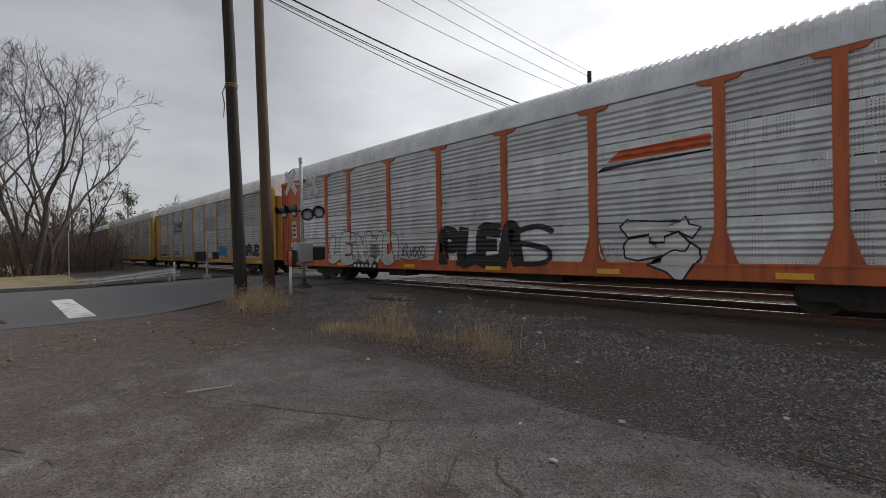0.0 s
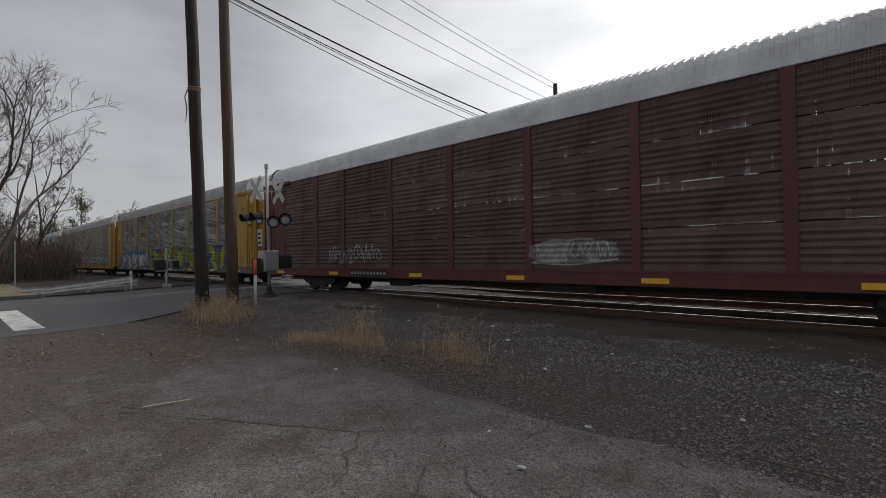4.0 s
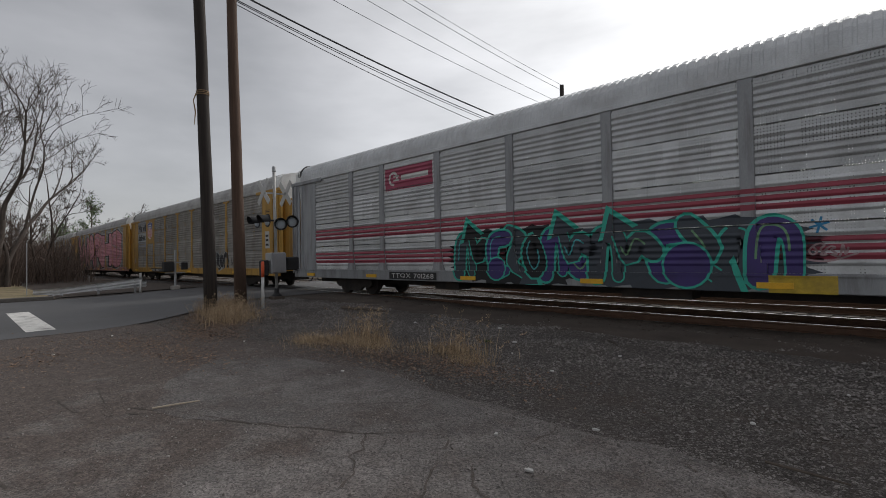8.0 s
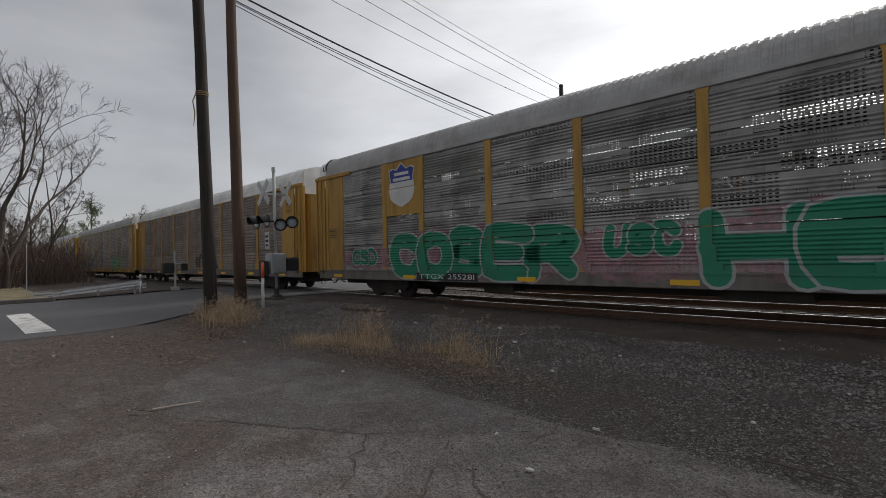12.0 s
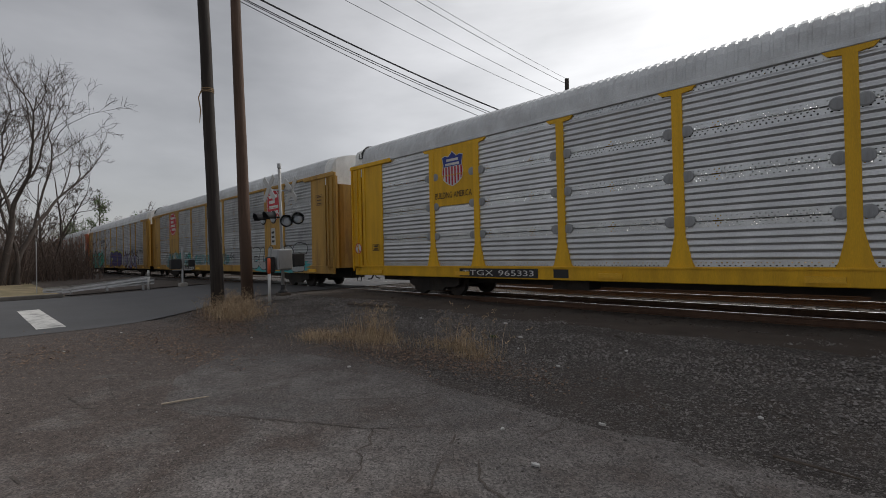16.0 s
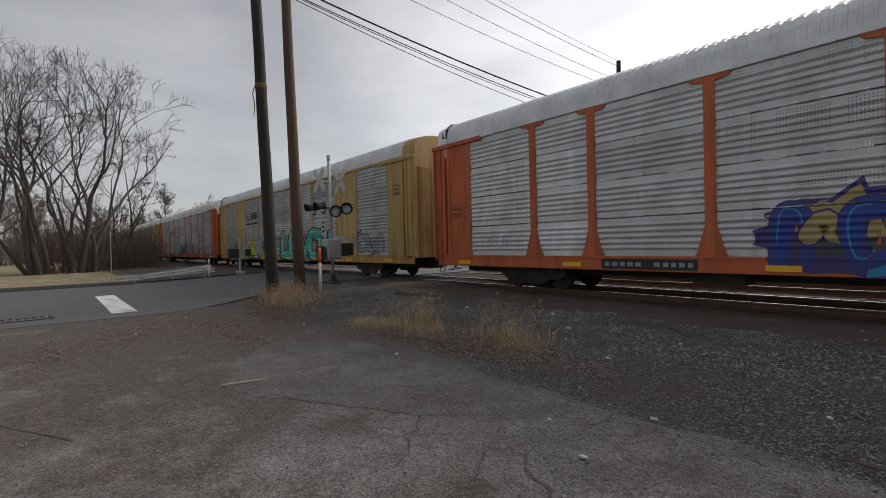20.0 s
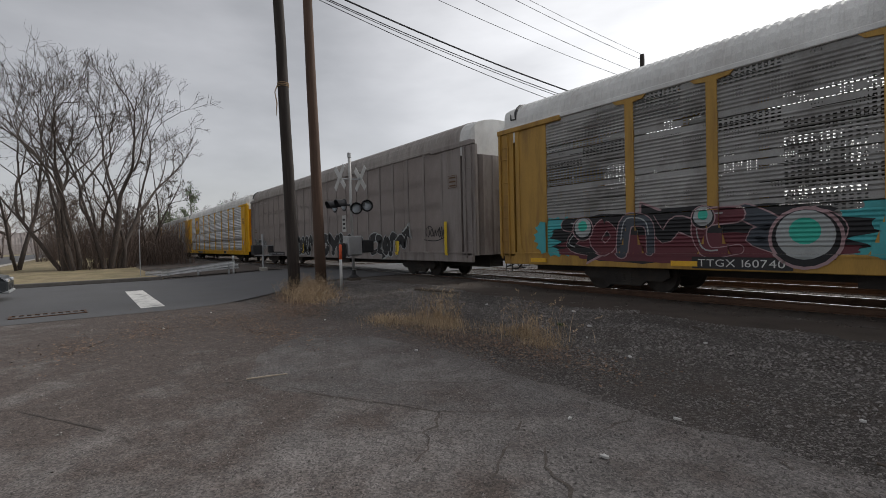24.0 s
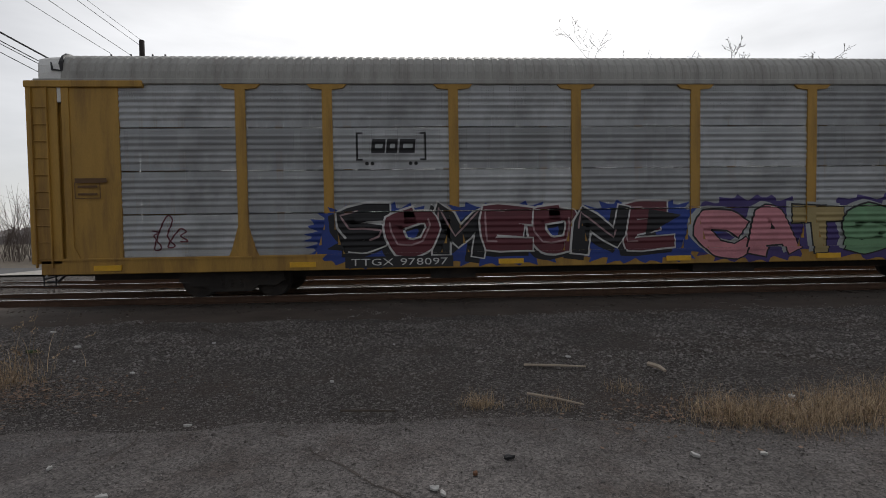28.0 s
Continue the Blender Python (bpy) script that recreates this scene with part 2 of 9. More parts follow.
def asphalt_mat(name, base, dirt, dirt_dim_amt):
    """Worn asphalt: pale grit showing, dark binder, brown dirt that thickens where the mesh says the edge is broken; it
    also paints the dimmer left side.
    """
    m = bpy.data.materials.new(name)
    m.use_nodes = True
    nt = m.node_tree
    N, L = nt.nodes.new, nt.links.new
    b = nt.nodes["Principled BSDF"]
    b.inputs["Roughness"].default_value = 0.92
    tc = N("ShaderNodeTexCoord")
    vo = N("ShaderNodeTexVoronoi")
    vo.inputs["Scale"].default_value = 68
    L(tc.outputs["Object"], vo.inputs["Vector"])
    grit = N("ShaderNodeMapRange")
    grit.inputs["From Min"].default_value, grit.inputs["From Max"].default_value = 0.0, 1.0
    grit.inputs["To Min"].default_value, grit.inputs["To Max"].default_value = 0.5, 1.55
    sepc = N("ShaderNodeSeparateColor")
    L(vo.outputs["Color"], sepc.inputs[0])
    L(sepc.outputs[0], grit.inputs["Value"])

    def nz(scale, detail=6.0, rough=0.6):
        n = N("ShaderNodeTexNoise")
        n.inputs["Scale"].default_value, n.inputs["Detail"].default_value, n.inputs["Roughness"].default_value = scale, detail, rough
        L(tc.outputs["Object"], n.inputs["Vector"])
        return n.outputs["Fac"]

    def rng(v, a, bb, c, d):
        r = N("ShaderNodeMapRange")
        r.inputs["From Min"].default_value, r.inputs["From Max"].default_value, r.inputs["To Min"].default_value, r.inputs["To Max"].default_value = a, bb, c, d
        L(v, r.inputs["Value"])
        return r.outputs["Result"]

    def mul(a, bb):
        n = N("ShaderNodeMath")
        n.operation = "MULTIPLY"
        L(a, n.inputs[0])
        L(bb, n.inputs[1])
        return n.outputs[0]
    tone = mul(mul(grit.outputs["Result"], rng(nz(0.5), 0.3, 0.7, 0.7, 1.3)), rng(nz(3.0, 9.0, 0.75), 0.3, 0.7, 0.7, 1.3))
    col = N("ShaderNodeVectorMath")
    col.operation = "SCALE"
    col.inputs[0].default_value = base
    L(tone, col.inputs["Scale"])
    at = N("ShaderNodeAttribute")
    at.attribute_name = "wear"
    add = N("ShaderNodeMath")
    L(nz(1.1, 8.0, 0.68), add.inputs[0])
    wr = N("ShaderNodeMath")
    wr.operation = "MULTIPLY"
    L(at.outputs["Fac"], wr.inputs[0])
    wr.inputs[1].default_value = 0.42
    L(wr.outputs[0], add.inputs[1])
    mx = N("ShaderNodeMix")
    mx.data_type = "RGBA"
    L(rng(add.outputs[0], 0.50, 0.70, 0.0, dirt_dim_amt), mx.inputs["Factor"])
    L(col.outputs[0], mx.inputs["A"])
    dc = N("ShaderNodeVectorMath")
    dc.operation = "SCALE"
    dc.inputs[0].default_value = dirt
    L(mul(grit.outputs["Result"], rng(nz(12.0), 0.3, 0.7, 0.6, 1.4)), dc.inputs["Scale"])
    L(dc.outputs[0], mx.inputs["B"])
    L(mx.outputs["Result"], b.inputs["Base Color"])
    bp = N("ShaderNodeBump")
    bp.inputs["Strength"].default_value, bp.inputs["Distance"].default_value = 0.9, 0.018
    L(tone, bp.inputs["Height"])
    L(bp.outputs[0], b.inputs["Normal"])
    return m


ASPHALT = asphalt_mat("worn_asphalt", (0.150, 0.136, 0.129), (0.074, 0.055, 0.046), 0.85)
PATCH = asphalt_mat("asphalt_patch", (0.118, 0.108, 0.104), (0.066, 0.05, 0.042), 0.8)
ROADMAT = mat("road_asphalt", (0.082, 0.082, 0.085), 0.85, 0, 0.12, 0.6, 70, 0.25, (0.07, 0.068, 0.066), 0.5, 0.4)
GRAVEL = gravel_mat("ballast_bed", (0.062, 0.052, 0.046), (0.26, 0.238, 0.222), (0.10, 0.077, 0.063), 40.0)
DIRT = mat("dirt", (0.062, 0.047, 0.038), 0.95, 0, 0.4, 1.5, 30, 0.6, (0.09, 0.075, 0.06), 0.5, 0.6)
CRACKGRIT = mat("crack_grit", (0.07, 0.058, 0.05), 0.95, 0, 0.6, 9, 70, 0.8)
LAWN = mat("dry_lawn", (0.225, 0.178, 0.10), 0.95, 0, 0.5, 1.1, 30, 0.9, (0.12, 0.115, 0.05), 0.75, 0.45)
FARGROUND = mat("winter_ground", (0.13, 0.105, 0.075), 0.95, 0, 0.35, 0.15, 4, 0.3, (0.10, 0.11, 0.05), 0.5, 0.05)
CONCRETE = mat("concrete", (0.38, 0.36, 0.33), 0.9, 0, 0.2, 2, 40, 0.2, (0.2, 0.18, 0.16), 0.5, 0.9)
WHITEPAINT = mat("worn_white_paint", (0.62, 0.61, 0.58), 0.8, 0, 0.18, 2, 50, 0.1, (0.16, 0.155, 0.15), 0.8, 2.2)
RAILTOP = mat("polished_rail", (0.8, 0.78, 0.75), 0.25, 1.0, 0.1, 4, 60, 0.02)
DRAINMAT = mat("dull_drain_iron", (0.13, 0.12, 0.11), 0.8, 0.1, 0.3, 4, 50, 0.2)
RAILSIDE = mat("rusty_rail", (0.10, 0.055, 0.035), 0.85, 0.2, 0.3, 5, 60, 0.2)
TIE = mat("tie_wood", (0.075, 0.060, 0.048), 0.95, 0, 0.35, 3, 40, 0.4, per_object=0.25)
POLE_DARK = mat("creosoted_wood", (0.026, 0.02, 0.017), 0.9, 0, 0.35, 2, 40, 0.4, (0.07, 0.055, 0.045), 0.5, 1.2, (8, 8, 0.5))
POLE_BROWN = mat("weathered_pole_wood", (0.105, 0.064, 0.044), 0.9, 0, 0.45, 2, 40, 0.5, (0.05, 0.034, 0.027), 0.7, 1.0, (8, 8, 0.5))
CABLE = mat("black_cable", (0.02, 0.02, 0.022), 0.6)
STEEL = mat("galvanised_steel", (0.42, 0.43, 0.44), 0.5, 0.6, 0.15, 4, 50, 0.05, (0.2, 0.19, 0.18), 0.4, 2)
RAILSTEEL = mat("weathered_guard_rail", (0.55, 0.555, 0.56), 0.5, 0.3, 0.15, 4, 50, 0.05, (0.3, 0.28, 0.26), 0.4, 1.5)
DARKMETAL = mat("dark_metal", (0.03, 0.03, 0.032), 0.6, 0.3, 0.2, 4, 50, 0.1)
TRUCKMAT = mat("greasy_steel", (0.035, 0.03, 0.027), 0.8, 0.2, 0.35, 3, 40, 0.2, (0.07, 0.05, 0.035), 0.5, 2)
# Pale bluish base colour stands in for the sky reflected in the glass.
LENS = mat("signal_lens", (0.62, 0.68, 0.74), 0.22, 0.0, 0.1, 4, 30, 0.0)
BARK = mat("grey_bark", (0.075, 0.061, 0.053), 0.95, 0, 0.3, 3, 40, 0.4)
# Paler copy of the bark: distance haze is put into its colour.
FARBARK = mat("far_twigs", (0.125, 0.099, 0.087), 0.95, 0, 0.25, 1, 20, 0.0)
DRYGRASS = mat("dry_grass", (0.30, 0.20, 0.11), 0.95, 0, 0.35, 6, 60, 0.0)
DEADLEAF = mat("dead_leaves", (0.16, 0.075, 0.04), 0.9, 0, 0.5, 9, 60, 0.2)
LITTER = mat("litter_white", (0.5, 0.49, 0.47), 0.6, 0, 0.1, 6, 60, 0.1)
WOODSTICK = mat("pale_wood", (0.42, 0.35, 0.27), 0.8, 0, 0.25, 4, 60, 0.2)
EVERGREEN = mat("evergreen", (0.06, 0.085, 0.035), 0.9, 0, 0.4, 1.5, 20, 0.0)
SIGNORANGE = mat("marker_orange", (0.75, 0.13, 0.05), 0.5)
SIGNBACK = mat("dull_sign_sheet", (0.42, 0.42, 0.41), 0.6, 0.2, 0.15, 5, 40, 0.03, (0.18, 0.17, 0.16), 0.4, 2)
REDWHITE = mat("sign_white", (0.5, 0.5, 0.49), 0.5, 0, 0.08, 5, 40, 0.03, (0.4, 0.39, 0.37), 0.4, 2)
CARBODY = mat("grey_car_paint", (0.06, 0.065, 0.07), 0.3, 0.6, 0.05, 4, 30, 0.0)
CARGLASS = mat("car_glass", (0.015, 0.017, 0.02), 0.08, 0.0, 0.05, 4, 30, 0.0)
TYRE = mat("tyre_rubber", (0.02, 0.02, 0.02), 0.9)
HEADLIGHT = mat("headlight_glass", (0.6, 0.62, 0.65), 0.1, 0.3, 0.05, 4, 30, 0.0)

# ---- letters: outlines of the built-in font, cut into flat faces ----
GLYPHS = {}
BOLD, MID, FAT, PLAIN = 0.05, 0.082, 0.11, 0.0


def make_glyphs():
    chars = "ABCDEFGHIJKLMNOPQRSTUVWXYZabcdefghijklmnopqrstuvwxyz0123456789."
    obs = []
    for c in chars:
        if c == " ":
            continue
        for off in (PLAIN, BOLD, MID, FAT):
            cu = bpy.data.curves.new("glyph", "FONT")
            cu.body, cu.offset, cu.resolution_u, cu.fill_mode = c, off, 3, "FRONT"
            obs.append((c, off, new("glyph", cu)))
    dg = bpy.context.evaluated_depsgraph_get()
    for c, off, ob in obs:
        me = bpy.data.meshes.new_from_object(ob.evaluated_get(dg))
        GLYPHS[c, off] = ([(v.co.x, v.co.y) for v in me.vertices], [tuple(p.vertices) for p in me.polygons])
        bpy.data.meshes.remove(me)
    for c, off, ob in obs:
        cu = ob.data
        bpy.data.objects.remove(ob)
        bpy.data.curves.remove(cu)


make_glyphs()


def glyph_width(c):
    if c == " ":
        return 0.35
    xs = [v[0] for v in GLYPHS[c, PLAIN][0]]
    return max(xs) - min(xs) + 0.09


def word_faces(text, x0, x1, z0, z1, weight=PLAIN, wild=0.0, seed=0, slant=0.0):
    """Flat faces (lists of x, z) of a word fitted into a box; wild: how far each letter is turned, stretched and bent."""
    rng = np.random.default_rng(seed + 100)
    total = sum(glyph_width(c) for c in text)
    k = (x1 - x0) / total
    h = z1 - z0
    faces = []
    pen = x0
    for c in text:
        w = glyph_width(c) * k
        turn, grow_, drop, skew = rng.uniform(-0.16, 0.16) * wild, 1 + rng.uniform(-0.05, 0.28) * wild, rng.uniform(-0.07, 0.07) * wild * h, slant + rng.uniform(-0.22, 0.22) * wild
        if c != " ":
            gv, gf = GLYPHS[c, weight]
            base = [v[0] for v in GLYPHS[c, PLAIN][0]]
            zs_ = [v[1] for v in GLYPHS[c, PLAIN][0]]
            gx0, gx1 = min(base), max(base)
            lowz, highz = (min(zs_), max(zs_)) if c.isupper() or c.isdigit() else (min(-0.0, min(zs_)), 0.74)
            cx, cz = pen + w / 2, z0 + h / 2 + drop
            pts = []
            for a, b in gv:
                u, v = (a - (gx0 + gx1) / 2) * k * grow_ * (1 + 0.12 * wild), ((b - lowz) / (highz - lowz) - 0.5) * h
                v *= 1 + 0.16 * wild * math.sin(2.3 * pen + 4.0 * a)
                u += wild * 0.07 * h * (1 if (b > 0.45) else -1) * (0.5 + 0.5 * math.sin(7 * pen))
                u += skew * v + wild * 0.05 * h * math.sin(3.1 * b + seed + 2.0 * pen)
                pts.append((cx + u * math.cos(turn) - v * math.sin(turn), cz + u * math.sin(turn) + v * math.cos(turn)))
            faces += [[pts[i] for i in f] for f in gf]
        pen += w
    return faces


def cloud_faces(x0, x1, z0, z1, seed=0, lumps=9, spike=0.0):
    """A splash with a wavy rim, as a fan of triangles."""
    n = 96
    cx, cz = (x0 + x1) / 2, (z0 + z1) / 2
    rim = []
    for i in range(n):
        a = 2 * math.pi * i / n
        ca, sa = math.cos(a), math.sin(a)
        sq = 1 / max(abs(ca) ** 2.6 + abs(sa) ** 2.6, 1e-6) ** (1 / 2.6)
        r = sq * (0.90 + 0.10 * abs(math.sin(a * lumps / 2 + seed)) + spike * (abs(math.sin(a * lumps + seed * 2)) ** 6))
        rim.append((cx + ca * r * (x1 - x0) / 2, cz + sa * r * (z1 - z0) / 2))
    return [[(cx, cz), rim[i], rim[(i + 1) % n]] for i in range(n)]


class Face(list):
    """A flat face of paint; up: the coats that lie below it."""
    up = 0.0


def coat(poly, up):
    f = Face(poly)
    f.up = up
    return f


def shifted(faces, dx, dz):
    return [coat([(x + dx, z + dz) for x, z in f], f.up) for f in faces]


def stroke_faces(lines, w):
    """Bands of width w along polylines of (x, z)."""
    out = []
    for row, line in enumerate(lines):
        for k, ((a, b), (c, d)) in enumerate(zip(line, line[1:])):
            ln = math.hypot(c - a, d - b) or 1
            nx_, nz_ = -(d - b) / ln * w / 2, (c - a) / ln * w / 2
            ex, ez = (c - a) / ln * w * 0.4, (d - b) / ln * w * 0.4
            out.append(coat([(a - nx_ - ex, b - nz_ - ez), (c - nx_ + ex, d - nz_ + ez), (c + nx_ + ex, d + nz_ + ez), (a + nx_ - ex, b + nz_ - ez)], 0.1 * (k % 3) + 0.3 * (row % 3)))
    return out


SKELETON = {
    "A": (((0, 0), (0.36, 1), (0.64, 1), (1, 0)), ((0.2, 0.34), (0.8, 0.34))),
    "B": (((0, 0), (0, 1), (0.7, 1), (0.85, 0.77), (0.6, 0.54), (0.1, 0.54)), ((0.6, 0.54), (1, 0.3), (0.75, 0), (0, 0))),
    "C": (((1, 0.82), (0.75, 1), (0.2, 0.96), (0, 0.5), (0.2, 0.04), (0.75, 0), (1, 0.2)),),
    "D": (((0, 0), (0, 1), (0.6, 1), (1, 0.6), (0.9, 0.2), (0.5, 0), (0, 0)),),
    "E": (((1, 1), (0, 1), (0, 0), (1, 0)), ((0, 0.52), (0.8, 0.52))),
    "F": (((1, 1), (0, 1), (0, 0)), ((0, 0.52), (0.8, 0.52))),
    "G": (((1, 0.85), (0.7, 1), (0.2, 0.95), (0, 0.5), (0.2, 0.05), (0.75, 0), (1, 0.25), (1, 0.48), (0.6, 0.48)),),
    "H": (((0, 0), (0, 1)), ((1, 0), (1, 1)), ((0, 0.5), (1, 0.5))),
    "I": (((0.5, 0), (0.5, 1)),),
    "J": (((0.9, 1), (0.9, 0.3), (0.5, 0), (0.05, 0.25)),),
    "K": (((0, 0), (0, 1)), ((1, 1), (0.1, 0.45), (1, 0))),
    "L": (((0.05, 1), (0, 0), (1, 0.06)),),
    "M": (((0, 0), (0.05, 1), (0.5, 0.35), (0.95, 1), (1, 0)),),
    "N": (((0, 0), (0, 1), (1, 0), (1, 1)),),
    "O": (((0.5, 1), (0.1, 0.85), (0, 0.5), (0.12, 0.12), (0.5, 0), (0.88, 0.12), (1, 0.5), (0.88, 0.88), (0.5, 1)),),
    "P": (((0, 0), (0, 1), (0.75, 1), (1, 0.74), (0.75, 0.48), (0, 0.48)),),
    "Q": (((0.5, 1), (0.1, 0.85), (0, 0.5), (0.12, 0.12), (0.5, 0), (0.88, 0.12), (1, 0.5), (0.88, 0.88), (0.5, 1)), ((0.6, 0.3), (1, -0.05))),
    "R": (((0, 0), (0, 1), (0.75, 1), (1, 0.76), (0.75, 0.5), (0, 0.5)), ((0.5, 0.5), (1, 0))),
    "S": (((0.95, 0.85), (0.6, 1), (0.15, 0.92), (0.1, 0.62), (0.5, 0.5), (0.92, 0.36), (0.85, 0.08), (0.4, 0), (0, 0.14)),),
    "T": (((0, 1), (1, 1)), ((0.5, 1), (0.5, 0))),
    "U": (((0, 1), (0.02, 0.3), (0.3, 0), (0.7, 0), (0.98, 0.3), (1, 1)),),
    "V": (((0, 1), (0.45, 0), (0.58, 0), (1, 1)),),
    "W": (((0, 1), (0.22, 0), (0.5, 0.8), (0.78, 0), (1, 1)),),
    "X": (((0, 1), (1, 0)), ((0, 0), (1, 1))),
    "Y": (((0, 1), (0.5, 0.5), (1, 1)), ((0.5, 0.5), (0.45, 0))),
    "Z": (((0, 1), (1, 1), (0, 0), (1, 0)),),
    "2": (((0, 0.75), (0.4, 1), (0.95, 0.8), (0.8, 0.45), (0, 0), (1, 0)),),
    "=": (((0, 0.72), (1, 0.72)), ((0, 0.3), (1, 0.3)))}


def soften(line, steps=4, bend=1.0):
    """A smooth curve through the points (Catmull-Rom); bend 0 leaves it angular."""
    if len(line) < 3 or bend <= 0:
        return list(line)
    closed = line[0] == line[-1]
    out = []
    n = len(line)
    for i in range(n - 1):
        p0 = line[i - 1] if i else (line[-2] if closed else line[0])
        p1, p2 = line[i], line[i + 1]
        p3 = line[i + 2] if i + 2 < n else (line[1] if closed else line[-1])
        for k in range(steps):
            t = k / steps
            out.append(tuple(p1[j] + 0.5 * bend * t * (p2[j] - p0[j]) * (1 - t) ** 2 * 2 * 0.5 + (p2[j] - p1[j]) * (t * t * (3 - 2 * t) * bend + t * (1 - bend)) - 0.5 * bend * t * t * (1 - t) * (p3[j] - p1[j]) for j in (0, 1)))
    out.append(line[-1])
    return out


def strokes(lines, w, square=False, swell=0.0):
    """Bands along several curves, each a little above the one before."""
    return [coat(f, f.up + 0.16 * k) for k, l in enumerate(lines) for f in ribbon_faces(l, w, square, swell)]


def ribbon_faces(line, w, square=False, swell=0.0):
    """A band of width w along a curve, with round or square ends; swell: how far its width varies."""
    n = len(line)
    left, right = [], []
    total = max(n - 1, 1)
    for i, (x, z) in enumerate(line):
        a, b = line[max(i - 1, 0)], line[min(i + 1, n - 1)]
        ln = math.hypot(b[0] - a[0], b[1] - a[1]) or 1.0
        dx, dz = (b[0] - a[0]) / ln, (b[1] - a[1]) / ln
        h = w / 2 * (1 + swell * math.sin(math.pi * (0.2 + 1.3 * i / total)))
        if square and i in (0, n - 1):
            x, z = x + dx * h * 0.8 * (-1 if i == 0 else 1), z + dz * h * 0.8 * (-1 if i == 0 else 1)
        left.append((x - dz * h, z + dx * h))
        right.append((x + dz * h, z - dx * h))
    out = [coat([right[i], right[i + 1], left[i + 1], left[i]], 0.0) for i in range(n - 1)]
    if not square and n > 1 and line[0] != line[-1]:
        for p, q in ((left[0], right[0]), (right[-1], left[-1])):
            cx, cz = (p[0] + q[0]) / 2, (p[1] + q[1]) / 2
            ux, uz = p[0] - cx, p[1] - cz
            out.append(coat([p] + [(cx + ux * math.cos(t) - uz * math.sin(t), cz + ux * math.sin(t) + uz * math.cos(t)) for t in (0.52, 1.05, 1.57, 2.09, 2.62)] + [q], 0.0))
    return out


def rect(x0, x1, z0, z1, slant=0.0):
    d = slant * (z1 - z0)
    return [[(x0, z0), (x1, z0), (x1 + d, z1), (x0 + d, z1)]]


def clip(poly, axis, lo, hi):
    """The piece of a flat face between two lines."""
    for sign, lim in ((1, lo), (-1, hi)):
        out = []
        for i, p in enumerate(poly):
            q = poly[i - 1]
            dp, dq = sign * (p[axis] - lim), sign * (q[axis] - lim)
            if (dp >= 0) != (dq >= 0):
                t = dq / (dq - dp)
                out.append((q[0] + (p[0] - q[0]) * t, q[1] + (p[1] - q[1]) * t))
            if dp >= 0:
                out.append(p)
        poly = out
        if len(poly) < 3:
            return []
    return poly


def spray(name, c, rough=0.6):
    return mat("spray_" + name, c, rough, 0.0, 0.14, 1.5, 30, 0.03, tuple(v * 0.6 + 0.01 for v in c), 0.45, 1.4)


def worn_spray(name, c, cover):
    """Old thin spray paint, through which the sheet behind shows in blotches."""
    m = spray(name, c)
    nt = m.node_tree
    N, L = nt.nodes.new, nt.links.new
    tc, nz, r = N("ShaderNodeTexCoord"), N("ShaderNodeTexNoise"), N("ShaderNodeMapRange")
    nz.inputs["Scale"].default_value, nz.inputs["Detail"].default_value, nz.inputs["Roughness"].default_value = 1.7, 6.0, 0.7
    L(tc.outputs["Object"], nz.inputs["Vector"])
    r.inputs["From Min"].default_value, r.inputs["From Max"].default_value = 0.3, 0.7
    r.inputs["To Min"].default_value, r.inputs["To Max"].default_value = max(0.0, cover - 0.35), min(1.0, cover + 0.35)
    L(nz.outputs["Fac"], r.inputs["Value"])
    mix, tr = N("ShaderNodeMixShader"), N("ShaderNodeBsdfTransparent")
    L(r.outputs["Result"], mix.inputs[0])
    L(tr.outputs[0], mix.inputs[1])
    L(nt.nodes["Principled BSDF"].outputs[0], mix.inputs[2])
    L(mix.outputs[0], nt.nodes["Material Output"].inputs["Surface"])
    return m


SP = {n: spray(n, c) for n, c in dict(black=(0.012, 0.012, 0.014), white=(0.58, 0.58, 0.57), grey=(0.26, 0.265, 0.28), pale=(0.36, 0.38, 0.38), pink=(0.56, 0.225, 0.26),
     hotpink=(0.36, 0.07, 0.12), green=(0.016, 0.208, 0.117), teal=(0.039, 0.429, 0.325), aqua=(0.06, 0.36, 0.38), blue=(0.02, 0.05, 0.26), sky=(0.03, 0.22, 0.42), purple=(0.055, 0.035, 0.16),
     lilac=(0.22, 0.2, 0.33), yellow=(0.45, 0.42, 0.03), lime=(0.30, 0.36, 0.03), olive=(0.19, 0.18, 0.02), maroon=(0.12, 0.025, 0.035), red=(0.40, 0.03, 0.03), orange=(0.52, 0.085, 0.02), sand=(0.36, 0.28, 0.12),
     mint=(0.16, 0.32, 0.17), plate=(0.02, 0.02, 0.022), letter=(0.62, 0.62, 0.6), rust=(0.24, 0.075, 0.03), signblue=(0.02, 0.045, 0.27), signred=(0.50, 0.02, 0.035), slate=(0.05, 0.06, 0.075), palepink=(0.36, 0.24, 0.25), tape=(0.72, 0.5, 0.02), brown=(0.12, 0.06, 0.02), stripe=(0.30, 0.05, 0.075)).items()}
